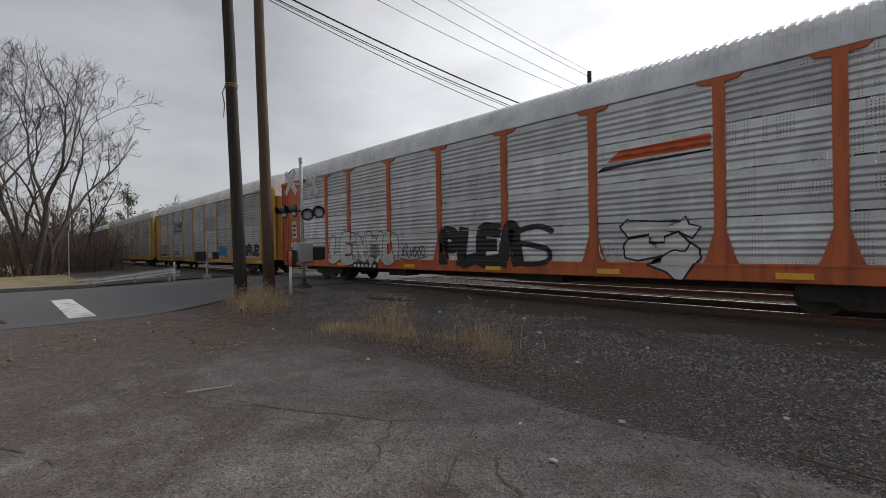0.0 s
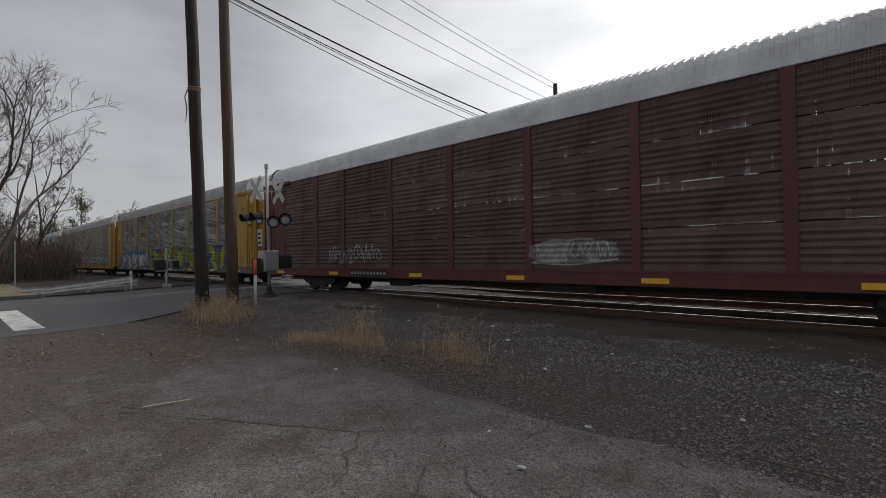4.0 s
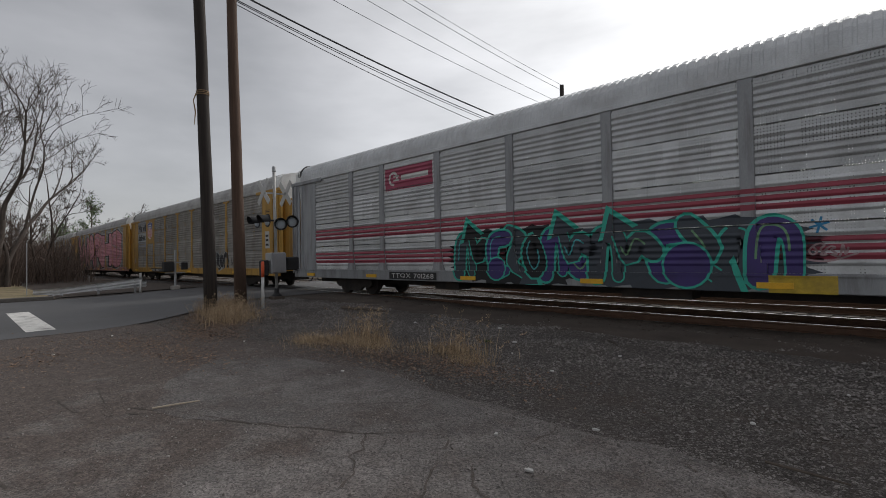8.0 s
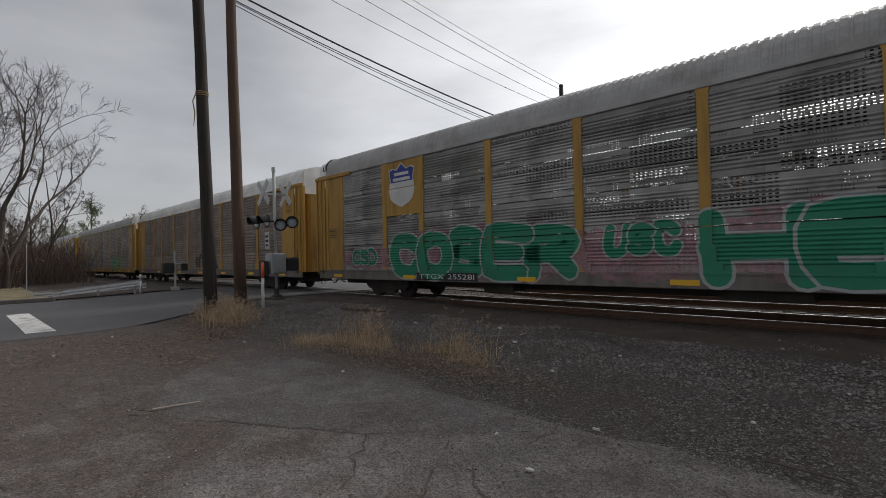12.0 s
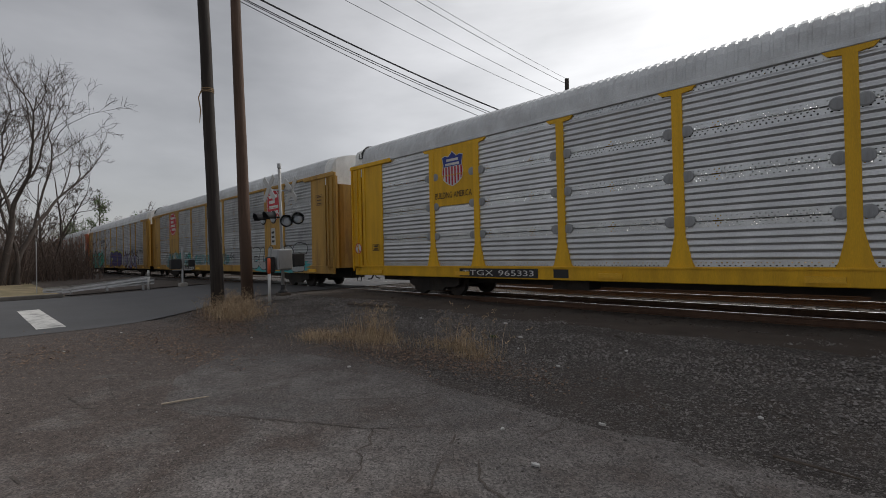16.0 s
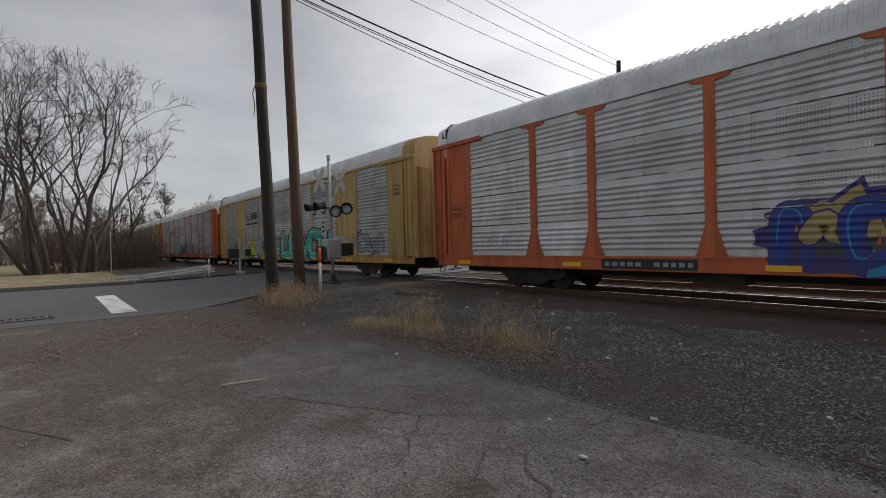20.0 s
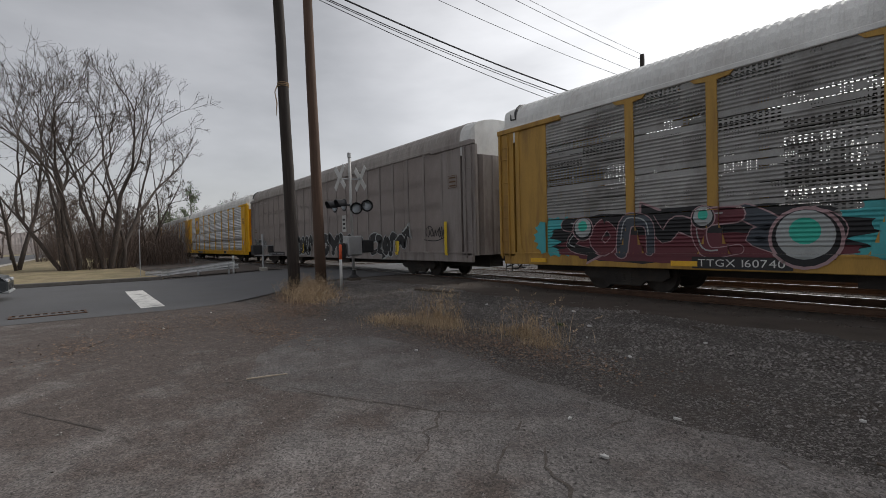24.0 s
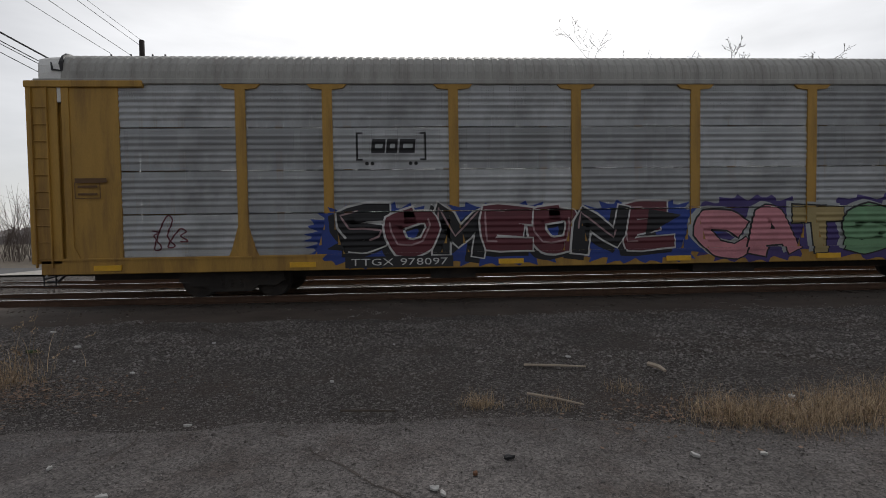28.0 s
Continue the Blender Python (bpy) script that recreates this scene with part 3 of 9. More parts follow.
SP.update({"thin_" + n: worn_spray("thin_" + n, c, k) for n, c, k in (("white", (0.55, 0.56, 0.55), 0.42), ("pink", (0.44, 0.25, 0.28), 0.5), ("aqua", (0.16, 0.36, 0.38), 0.45), ("black", (0.02, 0.02, 0.022), 0.5),
          ("rust", (0.26, 0.12, 0.07), 0.45), ("teal", (0.05, 0.30, 0.26), 0.5), ("blue", (0.03, 0.07, 0.24), 0.55), ("purple", (0.08, 0.05, 0.17), 0.55), ("yellow", (0.62, 0.42, 0.03), 0.75))})

# ---- mesh building ----
class Shape:
    """Collects vertices and faces of one mesh."""

    def __init__(self):
        self.v, self.f = [], []

    def add(self, verts, faces):
        n = len(self.v)
        self.v += [tuple(p) for p in verts]
        self.f += [tuple(i + n for i in f) for f in faces]
        return self

    def box(self, x0, x1, y0, y1, z0, z1):
        p = [(x, y, z) for z in (z0, z1) for x, y in ((x0, y0), (x1, y0), (x1, y1), (x0, y1))]
        return self.add(p, [(3, 2, 1, 0), (4, 5, 6, 7), (0, 1, 5, 4), (1, 2, 6, 5), (2, 3, 7, 6), (3, 0, 4, 7)])

    def bevel_box(self, x0, x1, y0, y1, z0, z1, b=0.01):
        """A box whose upright edges and top rim are chamfered."""
        def ring(i, z):
            return [(x0 + i + b, y0 + i, z), (x1 - i - b, y0 + i, z), (x1 - i, y0 + i + b, z), (x1 - i, y1 - i - b, z),
                    (x1 - i - b, y1 - i, z), (x0 + i + b, y1 - i, z), (x0 + i, y1 - i - b, z), (x0 + i, y0 + i + b, z)]
        p = ring(b, z0) + ring(0, z0 + b) + ring(0, z1 - b) + ring(b, z1)
        f = [tuple(range(7, -1, -1)), tuple(range(24, 32))]
        for k in range(3):
            f += [(k * 8 + i, k * 8 + (i + 1) % 8, k * 8 + 8 + (i + 1) % 8, k * 8 + 8 + i) for i in range(8)]
        return self.add(p, f)

    def prism(self, outline, y0, y1):
        """An outline in x, z (anticlockwise seen from -y) pushed from y0 (near) to y1."""
        n = len(outline)
        p = [(x, y0, z) for x, z in outline] + [(x, y1, z) for x, z in outline]
        f = [tuple(range(n)), tuple(range(2 * n - 1, n - 1, -1))]
        f += [(i, i + n, (i + 1) % n + n, (i + 1) % n) for i in range(n)]
        return self.add(p, f)

    def tube(self, pts, radii, sides=6, cap=True):
        """A tapered tube through the points."""
        pts = [Vector(p) for p in pts]
        if not hasattr(radii, "__len__"):
            radii = [radii] * len(pts)
        p, f = [], []
        for i, c in enumerate(pts):
            d = (pts[min(i + 1, len(pts) - 1)] - pts[max(i - 1, 0)]).normalized()
            a = d.orthogonal().normalized() if i == 0 else (a - d * a.dot(d)).normalized()
            b = d.cross(a)
            for k in range(sides):
                t = 2 * math.pi * k / sides
                p.append(c + (a * math.cos(t) + b * math.sin(t)) * radii[i])
        for i in range(len(pts) - 1):
            for k in range(sides):
                f.append((i * sides + k, i * sides + (k + 1) % sides, (i + 1) * sides + (k + 1) % sides, (i + 1) * sides + k))
        if cap:
            f += [tuple(range(sides - 1, -1, -1)), tuple(range((len(pts) - 1) * sides, len(pts) * sides))]
        return self.add(p, f)

    def lathe(self, c, axis, profile, sides=16):
        """Turns (distance along axis, radius) pairs round an axis through c."""
        c, ax = Vector(c), Vector(axis).normalized()
        a = ax.orthogonal().normalized()
        b = ax.cross(a)
        p = [c + ax * h + (a * math.cos(2 * math.pi * k / sides) + b * math.sin(2 * math.pi * k / sides)) * r
             for h, r in profile for k in range(sides)]
        f = [(i * sides + k, i * sides + (k + 1) % sides, (i + 1) * sides + (k + 1) % sides, (i + 1) * sides + k)
             for i in range(len(profile) - 1) for k in range(sides)]
        f += [tuple(range(sides - 1, -1, -1)), tuple(range((len(profile) - 1) * sides, len(profile) * sides))]
        return self.add(p, f)

    def mesh(self, name, smooth=False):
        me = bpy.data.meshes.new(name)
        me.from_pydata(self.v, [], self.f)
        if smooth:
            me.polygons.foreach_set("use_smooth", [True] * len(me.polygons))
        me.update()
        return me


def part(name, shape, material, parent=None, label="", smooth=False, at=None):
    """Links a shape (or a mesh made before) as ONE mesh object, under a thing or under a part. The material sits on the object."""
    me = shape.mesh(name, smooth) if isinstance(shape, Shape) else shape
    if not me.materials:
        me.materials.append(material)
    ob = new(name, me)
    if me.materials[0] is not material:
        ob.material_slots[0].link = "OBJECT"
        ob.material_slots[0].material = material
    ob.parent = parent
    if at is not None:
        ob.matrix_basis = at
    if label:
        tagged(ob, label)
    return ob


def thing(name, label, category, group="", at=None, kind=""):
    ob = new(name)
    ob.empty_display_size = 0.2
    if at is not None:
        ob.matrix_basis = at
    return tagged(ob, label, category, group, kind)


# ---- the plan: the track runs along x, the train rolls towards +x; the road crosses it along y ----
RAIL_Z, TRACK_Y, TRACK2_Y, GAUGE = 0.12, 12.63, 16.55, 1.435
HALF_W = 1.53


def smooth01(a, b, v):
    t = min(max((v - a) / (b - a), 0.0), 1.0)
    return t * t * (3 - 2 * t)


def ground_z(x, y):
    """Height of the bare ground: the flat lot, rising gently to the crossing."""
    z = -0.05 + 0.15 * smooth01(3.0, 9.5, y) * smooth01(-7.5, -15.5, x)
    z += 0.12 * smooth01(-30, -60, x) * smooth01(9, 4, y)
    return z


def lot_edge(x):
    """y at which the lot's broken asphalt gives way to ballast."""
    return 4.1 + 0.45 * smooth01(-3.5, -6, x) - 0.9 * smooth01(-8, -12.5, x) - 0.45 * smooth01(1, 3, x) + 0.12 * noise.noise((x * 1.1, 3.1, 0)) + 0.08 * noise.noise((x * 4.0, 7.1, 0))


def grid_sheet(x0, x1, y0, y1, nx, ny, zf, keep=None):
    s = Shape()
    xs = [x0 + (x1 - x0) * i / nx for i in range(nx + 1)]
    ys = [y0 + (y1 - y0) * j / ny for j in range(ny + 1)]
    s.v = [(x, y, zf(x, y)) for y in ys for x in xs]
    s.f = [(j * (nx + 1) + i, j * (nx + 1) + i + 1, (j + 1) * (nx + 1) + i + 1, (j + 1) * (nx + 1) + i)
           for j in range(ny) for i in range(nx) if keep is None or keep((xs[i] + xs[i + 1]) / 2, (ys[j] + ys[j + 1]) / 2)]
    return s


def bed_height(x, y):
    """Height of the gravel bed, uneven beyond the lot's edge."""
    near = 1 - smooth01(14, 22, abs(x + 6)) * 0.5
    rough = 0.035 * noise.noise((x * 0.8, y * 0.8, 1.7)) + 0.02 * noise.noise((x * 2.5, y * 2.5, 4.2))
    zone = smooth01(0.0, 1.2, y - lot_edge(x)) if -13 < x < 25 else 0
    return ground_z(x, y) - 0.02 + rough * zone * near


def build_ground():
    # one sheet to the horizon: fine cells near by, coarse far off
    def axis(near, step, far):
        a, v, s = [], 0.0, step
        while v < far:
            a.append(v)
            v += s
            if v > near:
                s *= 1.45
        a.append(far)
        return a
    xs = sorted({-v for v in axis(40, 0.5, 2600)} | set(axis(22, 0.5, 2600)))
    ys = sorted({-v for v in axis(8, 0.6, 2600)} | set(axis(20, 0.45, 2600)))
    s = Shape()
    s.v = [(x, y, bed_height(x, y)) for y in ys for x in xs]
    n = len(xs)
    s.f = [(j * n + i, j * n + i + 1, (j + 1) * n + i + 1, (j + 1) * n + i) for j in range(len(ys) - 1) for i in range(n - 1)]
    tagged(part("ground", s, GRAVEL, smooth=True), "dark grey ballast gravel and dirt beside the railway", "ground", kind="structure")


def road_near(y):
    """x of the road's edge on the camera's side."""
    return -13.9 - 4.2 * smooth01(1.8, 8.6, y)


def road_far(y):
    return -27.2 - 0.8 * smooth01(4.0, 10.0, y)


DIRT_RUNS = (((-12.5, -2.2), (-10.4, -1.1), (-9.4, 0.3), (-8.7, 1.1), (-8.1, 1.9)), ((-9.2, 0.5), (-7.9, 0.75), (-7.0, 0.46), (-6.3, 0.1), (-5.4, -0.5)), ((-9.9, 2.2), (-8.4, 2.5), (-6.9, 2.3)), ((-2.3, 2.1), (-1.6, 1.6), (-0.9, 1.5)))


def run_distance(x, y):
    """How far a point lies from the runs of washed-in dirt on the lot."""
    best = 9.0
    for line in DIRT_RUNS:
        for (a, b), (c, d) in zip(line, line[1:]):
            t = min(1.0, max(0.0, ((x - a) * (c - a) + (y - b) * (d - b)) / ((c - a) ** 2 + (d - b) ** 2)))
            best = min(best, math.hypot(x - a - (c - a) * t, y - b - (d - b) * t))
    return best


def build_lot_and_road():
    # the lot: broken asphalt from the road to beyond the camera
    s = Shape()
    xs = [-14.4 + 0.2 * i for i in range(195)]
    rows = 80
    for x in xs:
        e = lot_edge(x)
        for j in range(rows + 1):
            y = -14 + (e + 14) * (j / rows) ** 0.8
            s.v.append((x, y, ground_z(x, y) + 0.004 - 0.02 * smooth01(e - 0.3, e + 0.02, y)))
    n = rows + 1
    s.f = [(i * n + j, (i + 1) * n + j, (i + 1) * n + j + 1, i * n + j + 1) for i in range(len(xs) - 1) for j in range(rows)]
    lot = part("pavement", s, ASPHALT, smooth=True)
    wear = lot.data.attributes.new("wear", "FLOAT", "POINT")
    # Ramp x -1.5 to -6 paints the left's dimmer light and lens falloff in.
    wear.data.foreach_set("value", [min(1.0, (0.12 + 0.45 * smooth01(-3.5, -6.0, x)) * smooth01(0.9, 0.0, lot_edge(x) - y) + 0.6 * smooth01(-7.5, -10.5, x) * smooth01(-0.6, 1.6, y)
                                            + 0.45 * smooth01(-1.5, -6.0, x) + 0.5 * max(0.0, 1 - run_distance(x, y) / 0.32)) for x, y, z in s.v])
    tagged(lot, "cracked worn grey asphalt parking lot", "pavement", kind="structure")
    # the road over the crossing
    s = Shape()
    ys = [-60 + 0.5 * i for i in range(200)]
    cols = 14
    for y in ys:
        a, b = road_near(y), road_far(y)
        for i in range(cols + 1):
            x = a + (b - a) * i / cols
            lift = 0.13 * smooth01(8.5, 11.2, y) * (1 - smooth01(19, 23, y))
            s.v.append((x, y, max(ground_z(x, y), -0.05 + lift) + 0.012 if y > 8 else ground_z(x, y) + 0.012))
    n = cols + 1
    s.f = [(j * n + i, (j + 1) * n + i, (j + 1) * n + i + 1, j * n + i + 1) for j in range(len(ys) - 1) for i in range(cols)
           ]
    tagged(part("road", s, ROADMAT, smooth=True), "grey asphalt road over the level crossing", "road", kind="structure")
    # stop line
    s = grid_sheet(-21.2, -14.9, 1.15, 1.72, 12, 2, lambda x, y: ground_z(x, y) + 0.018)
    tagged(part("stop_line", s, WHITEPAINT), "worn white stop line painted on the road", "road marking", kind="structure")


def build_track(yc, name, label):
    track = thing(name, label, "railway track", kind="structure")
    x0, x1 = -700.0, 500.0
    for side in (-1, 1):
        y = yc + side * GAUGE / 2 + side * 0.035
        rail = Shape()
        prof = [(-0.07, -0.175), (0.07, -0.175), (0.07, -0.16), (0.012, -0.14), (0.012, -0.045), (0.036, -0.035), (0.036, -0.004), (-0.036, -0.004), (-0.036, -0.035), (-0.012, -0.045), (-0.012, -0.14), (-0.07, -0.16)]
        n = len(prof)
        rail.v = [(x, y + p, RAIL_Z + q) for x in (x0, x1) for p, q in prof]
        rail.f = [(k, (k + 1) % n, (k + 1) % n + n, k + n) for k in range(n)] + [tuple(range(n - 1, -1, -1)), tuple(range(n, 2 * n))]
        r = part("rail", rail, RAILSIDE, track, "brown steel rail with a polished top")
        part("rail_head", Shape().box(x0, x1, y - 0.032, y + 0.032, RAIL_Z - 0.003, RAIL_Z), RAILTOP, r, "bright worn running surface")
    # cross ties, the nearest ones singly
    tie = Shape().bevel_box(-0.115, 0.115, -1.3, 1.3, -0.12, 0.0, 0.012).mesh("tie")
    tie.materials.append(TIE)
    rest = Shape()
    k = 0
    x = -150.0
    while x < 60:
        if not -27.5 < x < -18.5:
            if -18.5 < x < 25 and yc == TRACK_Y:
                t = part("tie", tie, TIE, track, at=pose(x + 0.04 * math.sin(k * 7.1), yc + 0.05 * math.sin(k * 3.3), RAIL_Z - 0.175, 0, 0, math.sin(k * 5.3)))
            else:
                rest.box(x - 0.115, x + 0.115, yc - 1.3, yc + 1.3, RAIL_Z - 0.29, RAIL_Z - 0.175)
        x += 0.52
        k += 1
    tagged(part("far_ties", rest, TIE, track), "dark wooden ties", kind="stuff")


build_ground()
build_lot_and_road()
build_track(TRACK_Y, "railway_track", "railway track with polished rails on dark wooden ties")
build_track(TRACK2_Y, "second_railway_track", "second railway track behind the train, rails on ballast")

# ---- the train: closed auto racks, all 27.95 m long ----
CAR_L, CAR_PITCH, SPEED, GAIN, X_FIRST = 27.95, 29.33, 22.484, 0.00282, -24.563
SILL0, SILL1, EAVE, CROWN = 0.66, 1.03, 5.0, 5.98
POSTS = (4.65, 6.63, 9.57, 12.51, 15.44, 18.38, 21.32, 23.3)
BAY0, BAY1 = 1.9, 26.05
PANEL_Y = -HALF_W + 0.045          # the plane of the side sheets
RIB = 0.025                        # how far their ribs stand out
MESH = {}


def cached(key, make):
    if key not in MESH:
        MESH[key] = make()
    return MESH[key]


def rib_profile(z0, z1, ribs=5, depth=0.03):
    """(offset outwards, z) up one side sheet: flat strips at foot and head, ribs between."""
    h = z1 - z0
    pts = [(0.0, z0 + 0.004), (0.0, z0 + h * 0.14)]
    step = h * 0.72 / ribs
    for i in range(ribs):
        a = z0 + h * 0.14 + i * step
        pts += [(0.0, a + step * 0.08), (depth, a + step * 0.42), (depth, a + step * 0.54), (0.0, a + step * 0.9)]
    pts += [(0.0, z1 - 0.03), (0.01, z1 - 0.02)]
    return pts


def sheet_mesh(w, h, ribs, depth):
    def make():
        s = Shape()
        pr = rib_profile(0, h, ribs, depth)
        s.v = [(x, -o, z) for x in (0.0, w) for o, z in pr]
        n = len(pr)
        s.f = [(i, n + i, n + i + 1, i + 1) for i in range(n - 1)]
        return s.mesh("side_panel")
    return cached(("sheet", round(w, 3), round(h, 3), ribs, depth), make)


def flat_sheet_mesh(w, h):
    def make():
        return Shape().box(0.01, w - 0.01, -0.012, 0.012, 0.0, h).mesh("side_panel")
    return cached(("flat", round(w, 3), round(h, 3)), make)


ROOF_ARC = ((1.53, 0.0), (1.515, 0.22), (1.46, 0.45), (1.33, 0.66), (1.12, 0.80), (0.8, 0.91), (0.4, 0.98), (0.0, 1.0))
ROOF_END = 0.66                    # from here to the wagon's end the roof is a plain cap


def roof_profile(crown):
    """(y, z) over the roof from the near eave to the far one."""
    half = [(-y, EAVE + 0.06 + f * (crown - EAVE - 0.06)) for y, f in ROOF_ARC]
    return half + [(-y, z) for y, z in reversed(half[:-1])]


def roof_mesh(crown, pitch=0.2):
    """The corrugated roof: trapezoid ribs across the wagon."""
    def make():
        prof = roof_profile(crown)
        s = Shape()
        n = int((CAR_L - 2 * ROOF_END) / pitch)
        ring = 0
        for i in range(n + 1):
            for dx, lift in ((0.0, 0.0), (0.22, 0.0), (0.34, 1.0), (0.88, 1.0)):
                x = ROOF_END + (i + dx) * pitch
                if x > CAR_L - ROOF_END:
                    break
                for k, (y, z) in enumerate(prof):
                    e = 0.028 * lift * (0 if k in (0, len(prof) - 1) else 1)
                    ln = math.hypot(y, z - 3.2)
                    s.v.append((x, y + e * y / ln, z + e * (z - 3.2) / ln))
                ring += 1
        m = len(prof)
        s.f = [(r * m + k, (r + 1) * m + k, (r + 1) * m + k + 1, r * m + k + 1) for r in range(ring - 1) for k in range(m - 1)]
        s.f += [tuple(range(m - 1, -1, -1)), tuple(range((ring - 1) * m, ring * m))]
        return s.mesh("roof")
    return cached(("roof", crown), make)


def post_mesh(flare=0.36, cap=0.46, w=0.115):
    def make():
        z0, z1 = SILL1 - 0.02, EAVE - 0.02
        o = [(-flare, z0), (flare, z0), (flare * 0.8, z0 + 0.12), (w, z0 + 0.72), (w, z1 - 0.12), (cap * 0.8, z1 - 0.09), (cap, z1), (-cap, z1), (-cap * 0.8, z1 - 0.09), (-w, z1 - 0.12), (-w, z0 + 0.72), (-flare * 0.8, z0 + 0.12)]
        s = Shape().prism(o, -HALF_W, -HALF_W + 0.09)
        return s.mesh("post")
    return cached(("post", flare, cap, w), make)


def ladder_mesh():
    def make():
        s = Shape()
        for x in (0.06, 0.40):
            s.box(x - 0.012, x + 0.012, -HALF_W - 0.06, -HALF_W - 0.012, SILL1 - 0.2, EAVE - 0.1)
        z = SILL1
        while z < EAVE - 0.2:
            s.tube([(0.06, -HALF_W - 0.04, z), (0.40, -HALF_W - 0.04, z)], 0.012, 5)
            z += 0.38
        return s.mesh("ladder")
    return cached("ladder", make)


DOOR_PLAN = ((0.62, -1.44), (0.50, -1.43), (0.10, -1.16), (0.03, -1.02), (0.02, -0.6), (0.0, -0.56), (0.0, -0.36), (0.02, -0.32), (0.02, -0.03))


def end_door_mesh(side):
    """One leaf of the end door: folded back at the corner, a rib down its face."""
    def make():
        s = Shape()
        pts = [(x, y * -side) for x, y in DOOR_PLAN]
        m = len(pts)
        z0, z1 = SILL1 - 0.12, EAVE - 0.42
        s.v = [(x, y, z) for z in (z0, z1) for x, y in pts] + [(x + 0.04, y, z) for z in (z0, z1) for x, y in pts]
        for i in range(m - 1):
            q = (i, i + 1, m + i + 1, m + i)
            s.f.append(q if side > 0 else q[::-1])
            s.f.append(tuple(v + 2 * m for v in (q[::-1] if side > 0 else q)))
        for z in (0, 1):
            s.f += [(z * m + i, 2 * m + z * m + i, 2 * m + z * m + i + 1, z * m + i + 1) for i in range(m - 1)]
        s.f += [(m - 1, 2 * m - 1, 4 * m - 1, 3 * m - 1)]
        return s.mesh("end_door")
    return cached(("end_door", side), make)


def gable_mesh(crown):
    """The pale head of the end: a plain cap of the roof and the upright sheet below it, down to the doors."""
    def make():
        prof = roof_profile(crown)
        n = len(prof)
        face = [0.24 if abs(y) > 1.5 else (0.17 if abs(y) > 1.4 else 0.1) for y, z in prof]
        s = Shape()
        s.v = [(ROOF_END + 0.05, y * 1.006, z + 0.012) for y, z in prof] + [(x, y * 0.998, z - 0.02) for x, (y, z) in zip(face, prof)]
        s.v += [(x - 0.02, y * 0.985, EAVE - 0.42) for x, (y, z) in zip(face, prof)]
        for r in (0, 1):
            s.f += [(r * n + i + 1, r * n + i, r * n + n + i, r * n + n + i + 1) for i in range(n - 1)]
        s.box(0.2, ROOF_END + 0.05, -HALF_W + 0.01, -HALF_W + 0.05, EAVE - 0.42, EAVE + 0.09).box(0.2, ROOF_END + 0.05, HALF_W - 0.05, HALF_W - 0.01, EAVE - 0.42, EAVE + 0.09)
        return s.mesh("gable")
    return cached(("gable", crown), make)


def roof_strap_mesh(crown):
    """The dark torn seam that climbs the roof where the cap begins."""
    def make():
        prof = roof_profile(crown)
        s = Shape()
        pts = [Vector((0.74 - 0.05 * k, y * 1.012, z + 0.03)) for k, (y, z) in enumerate(prof[1:6])]
        s.tube(pts, [0.03, 0.055, 0.035, 0.05, 0.015], 5)
        s.tube([pts[0], pts[0] + Vector((-0.2, -0.01, 0.02)), pts[1] + Vector((-0.22, 0, 0.02))], [0.02, 0.025, 0.012], 4)
        return s.mesh("roof_strap")
    return cached(("strap", crown), make)


def door_bar_mesh():
    """Locking bars and hinges across the end doors."""
    def make():
        s = Shape()
        for y in (-0.22, 0.22):
            s.tube([(-0.03, y, SILL1), (-0.03, y, EAVE - 0.5)], 0.018, 6)
        for z in (1.9, 2.95, 3.3):
            s.box(-0.035, 0.0, -0.34, 0.34, z, z + 0.07)
        return s.mesh("door_bar")
    return cached("door_bar", make)


def wheel_mesh():
    return cached("wheel", lambda: Shape().lathe((0, 0, 0), (0, 1, 0), [(-0.065, 0.12), (-0.065, 0.36), (-0.065, 0.42), (0.045, 0.425), (0.05, 0.455), (0.07, 0.455), (0.07, 0.36), (0.03, 0.3), (0.03, 0.12)], 24).mesh("wheel"))


def truck_frame_mesh():
    def make():
        o = [(-1.25, 0.42), (-1.05, 0.30), (-0.62, 0.30), (-0.45, 0.16), (0.45, 0.16), (0.62, 0.30), (1.05, 0.30), (1.25, 0.42), (1.22, 0.60), (0.75, 0.66), (0.5, 0.84), (-0.5, 0.84), (-0.75, 0.66), (-1.22, 0.60)]
        return Shape().prism(o, -1.12, -0.98).mesh("side_frame")
    return cached("truck", make)


def spring_mesh():
    def make():
        s = Shape()
        for x in (-0.22, 0.0, 0.22):
            s.lathe((x, -1.05, 0.24), (0, 0, 1), [(0.0, 0.085), (0.03, 0.09), (0.05, 0.07), (0.09, 0.09), (0.11, 0.07), (0.15, 0.09), (0.17, 0.07), (0.21, 0.09), (0.24, 0.085)], 10)
        return s.mesh("spring")
    return cached("spring", make)


def coupler_mesh():
    def make():
        s = Shape().bevel_box(-0.62, 0.6, -0.14, 0.14, 0.66, 0.92, 0.03)
        s.bevel_box(-0.76, -0.42, -0.2, 0.22, 0.62, 0.96, 0.04)
        return s.mesh("coupler")
    return cached("coupler", make)


def hose_mesh():
    def make():
        s = Shape()
        s.tube([(0.1, -0.45, 0.8), (-0.1, -0.45, 0.62), (-0.35, -0.4, 0.42), (-0.69, -0.32, 0.4)], 0.03, 6).tube([(0.3, -1.3, 0.62), (0.0, -1.3, 0.55), (-0.25, -0.9, 0.6), (-0.3, -0.2, 0.75)], 0.02, 5)
        return s.mesh("brake_hose")
    return cached("hose", make)


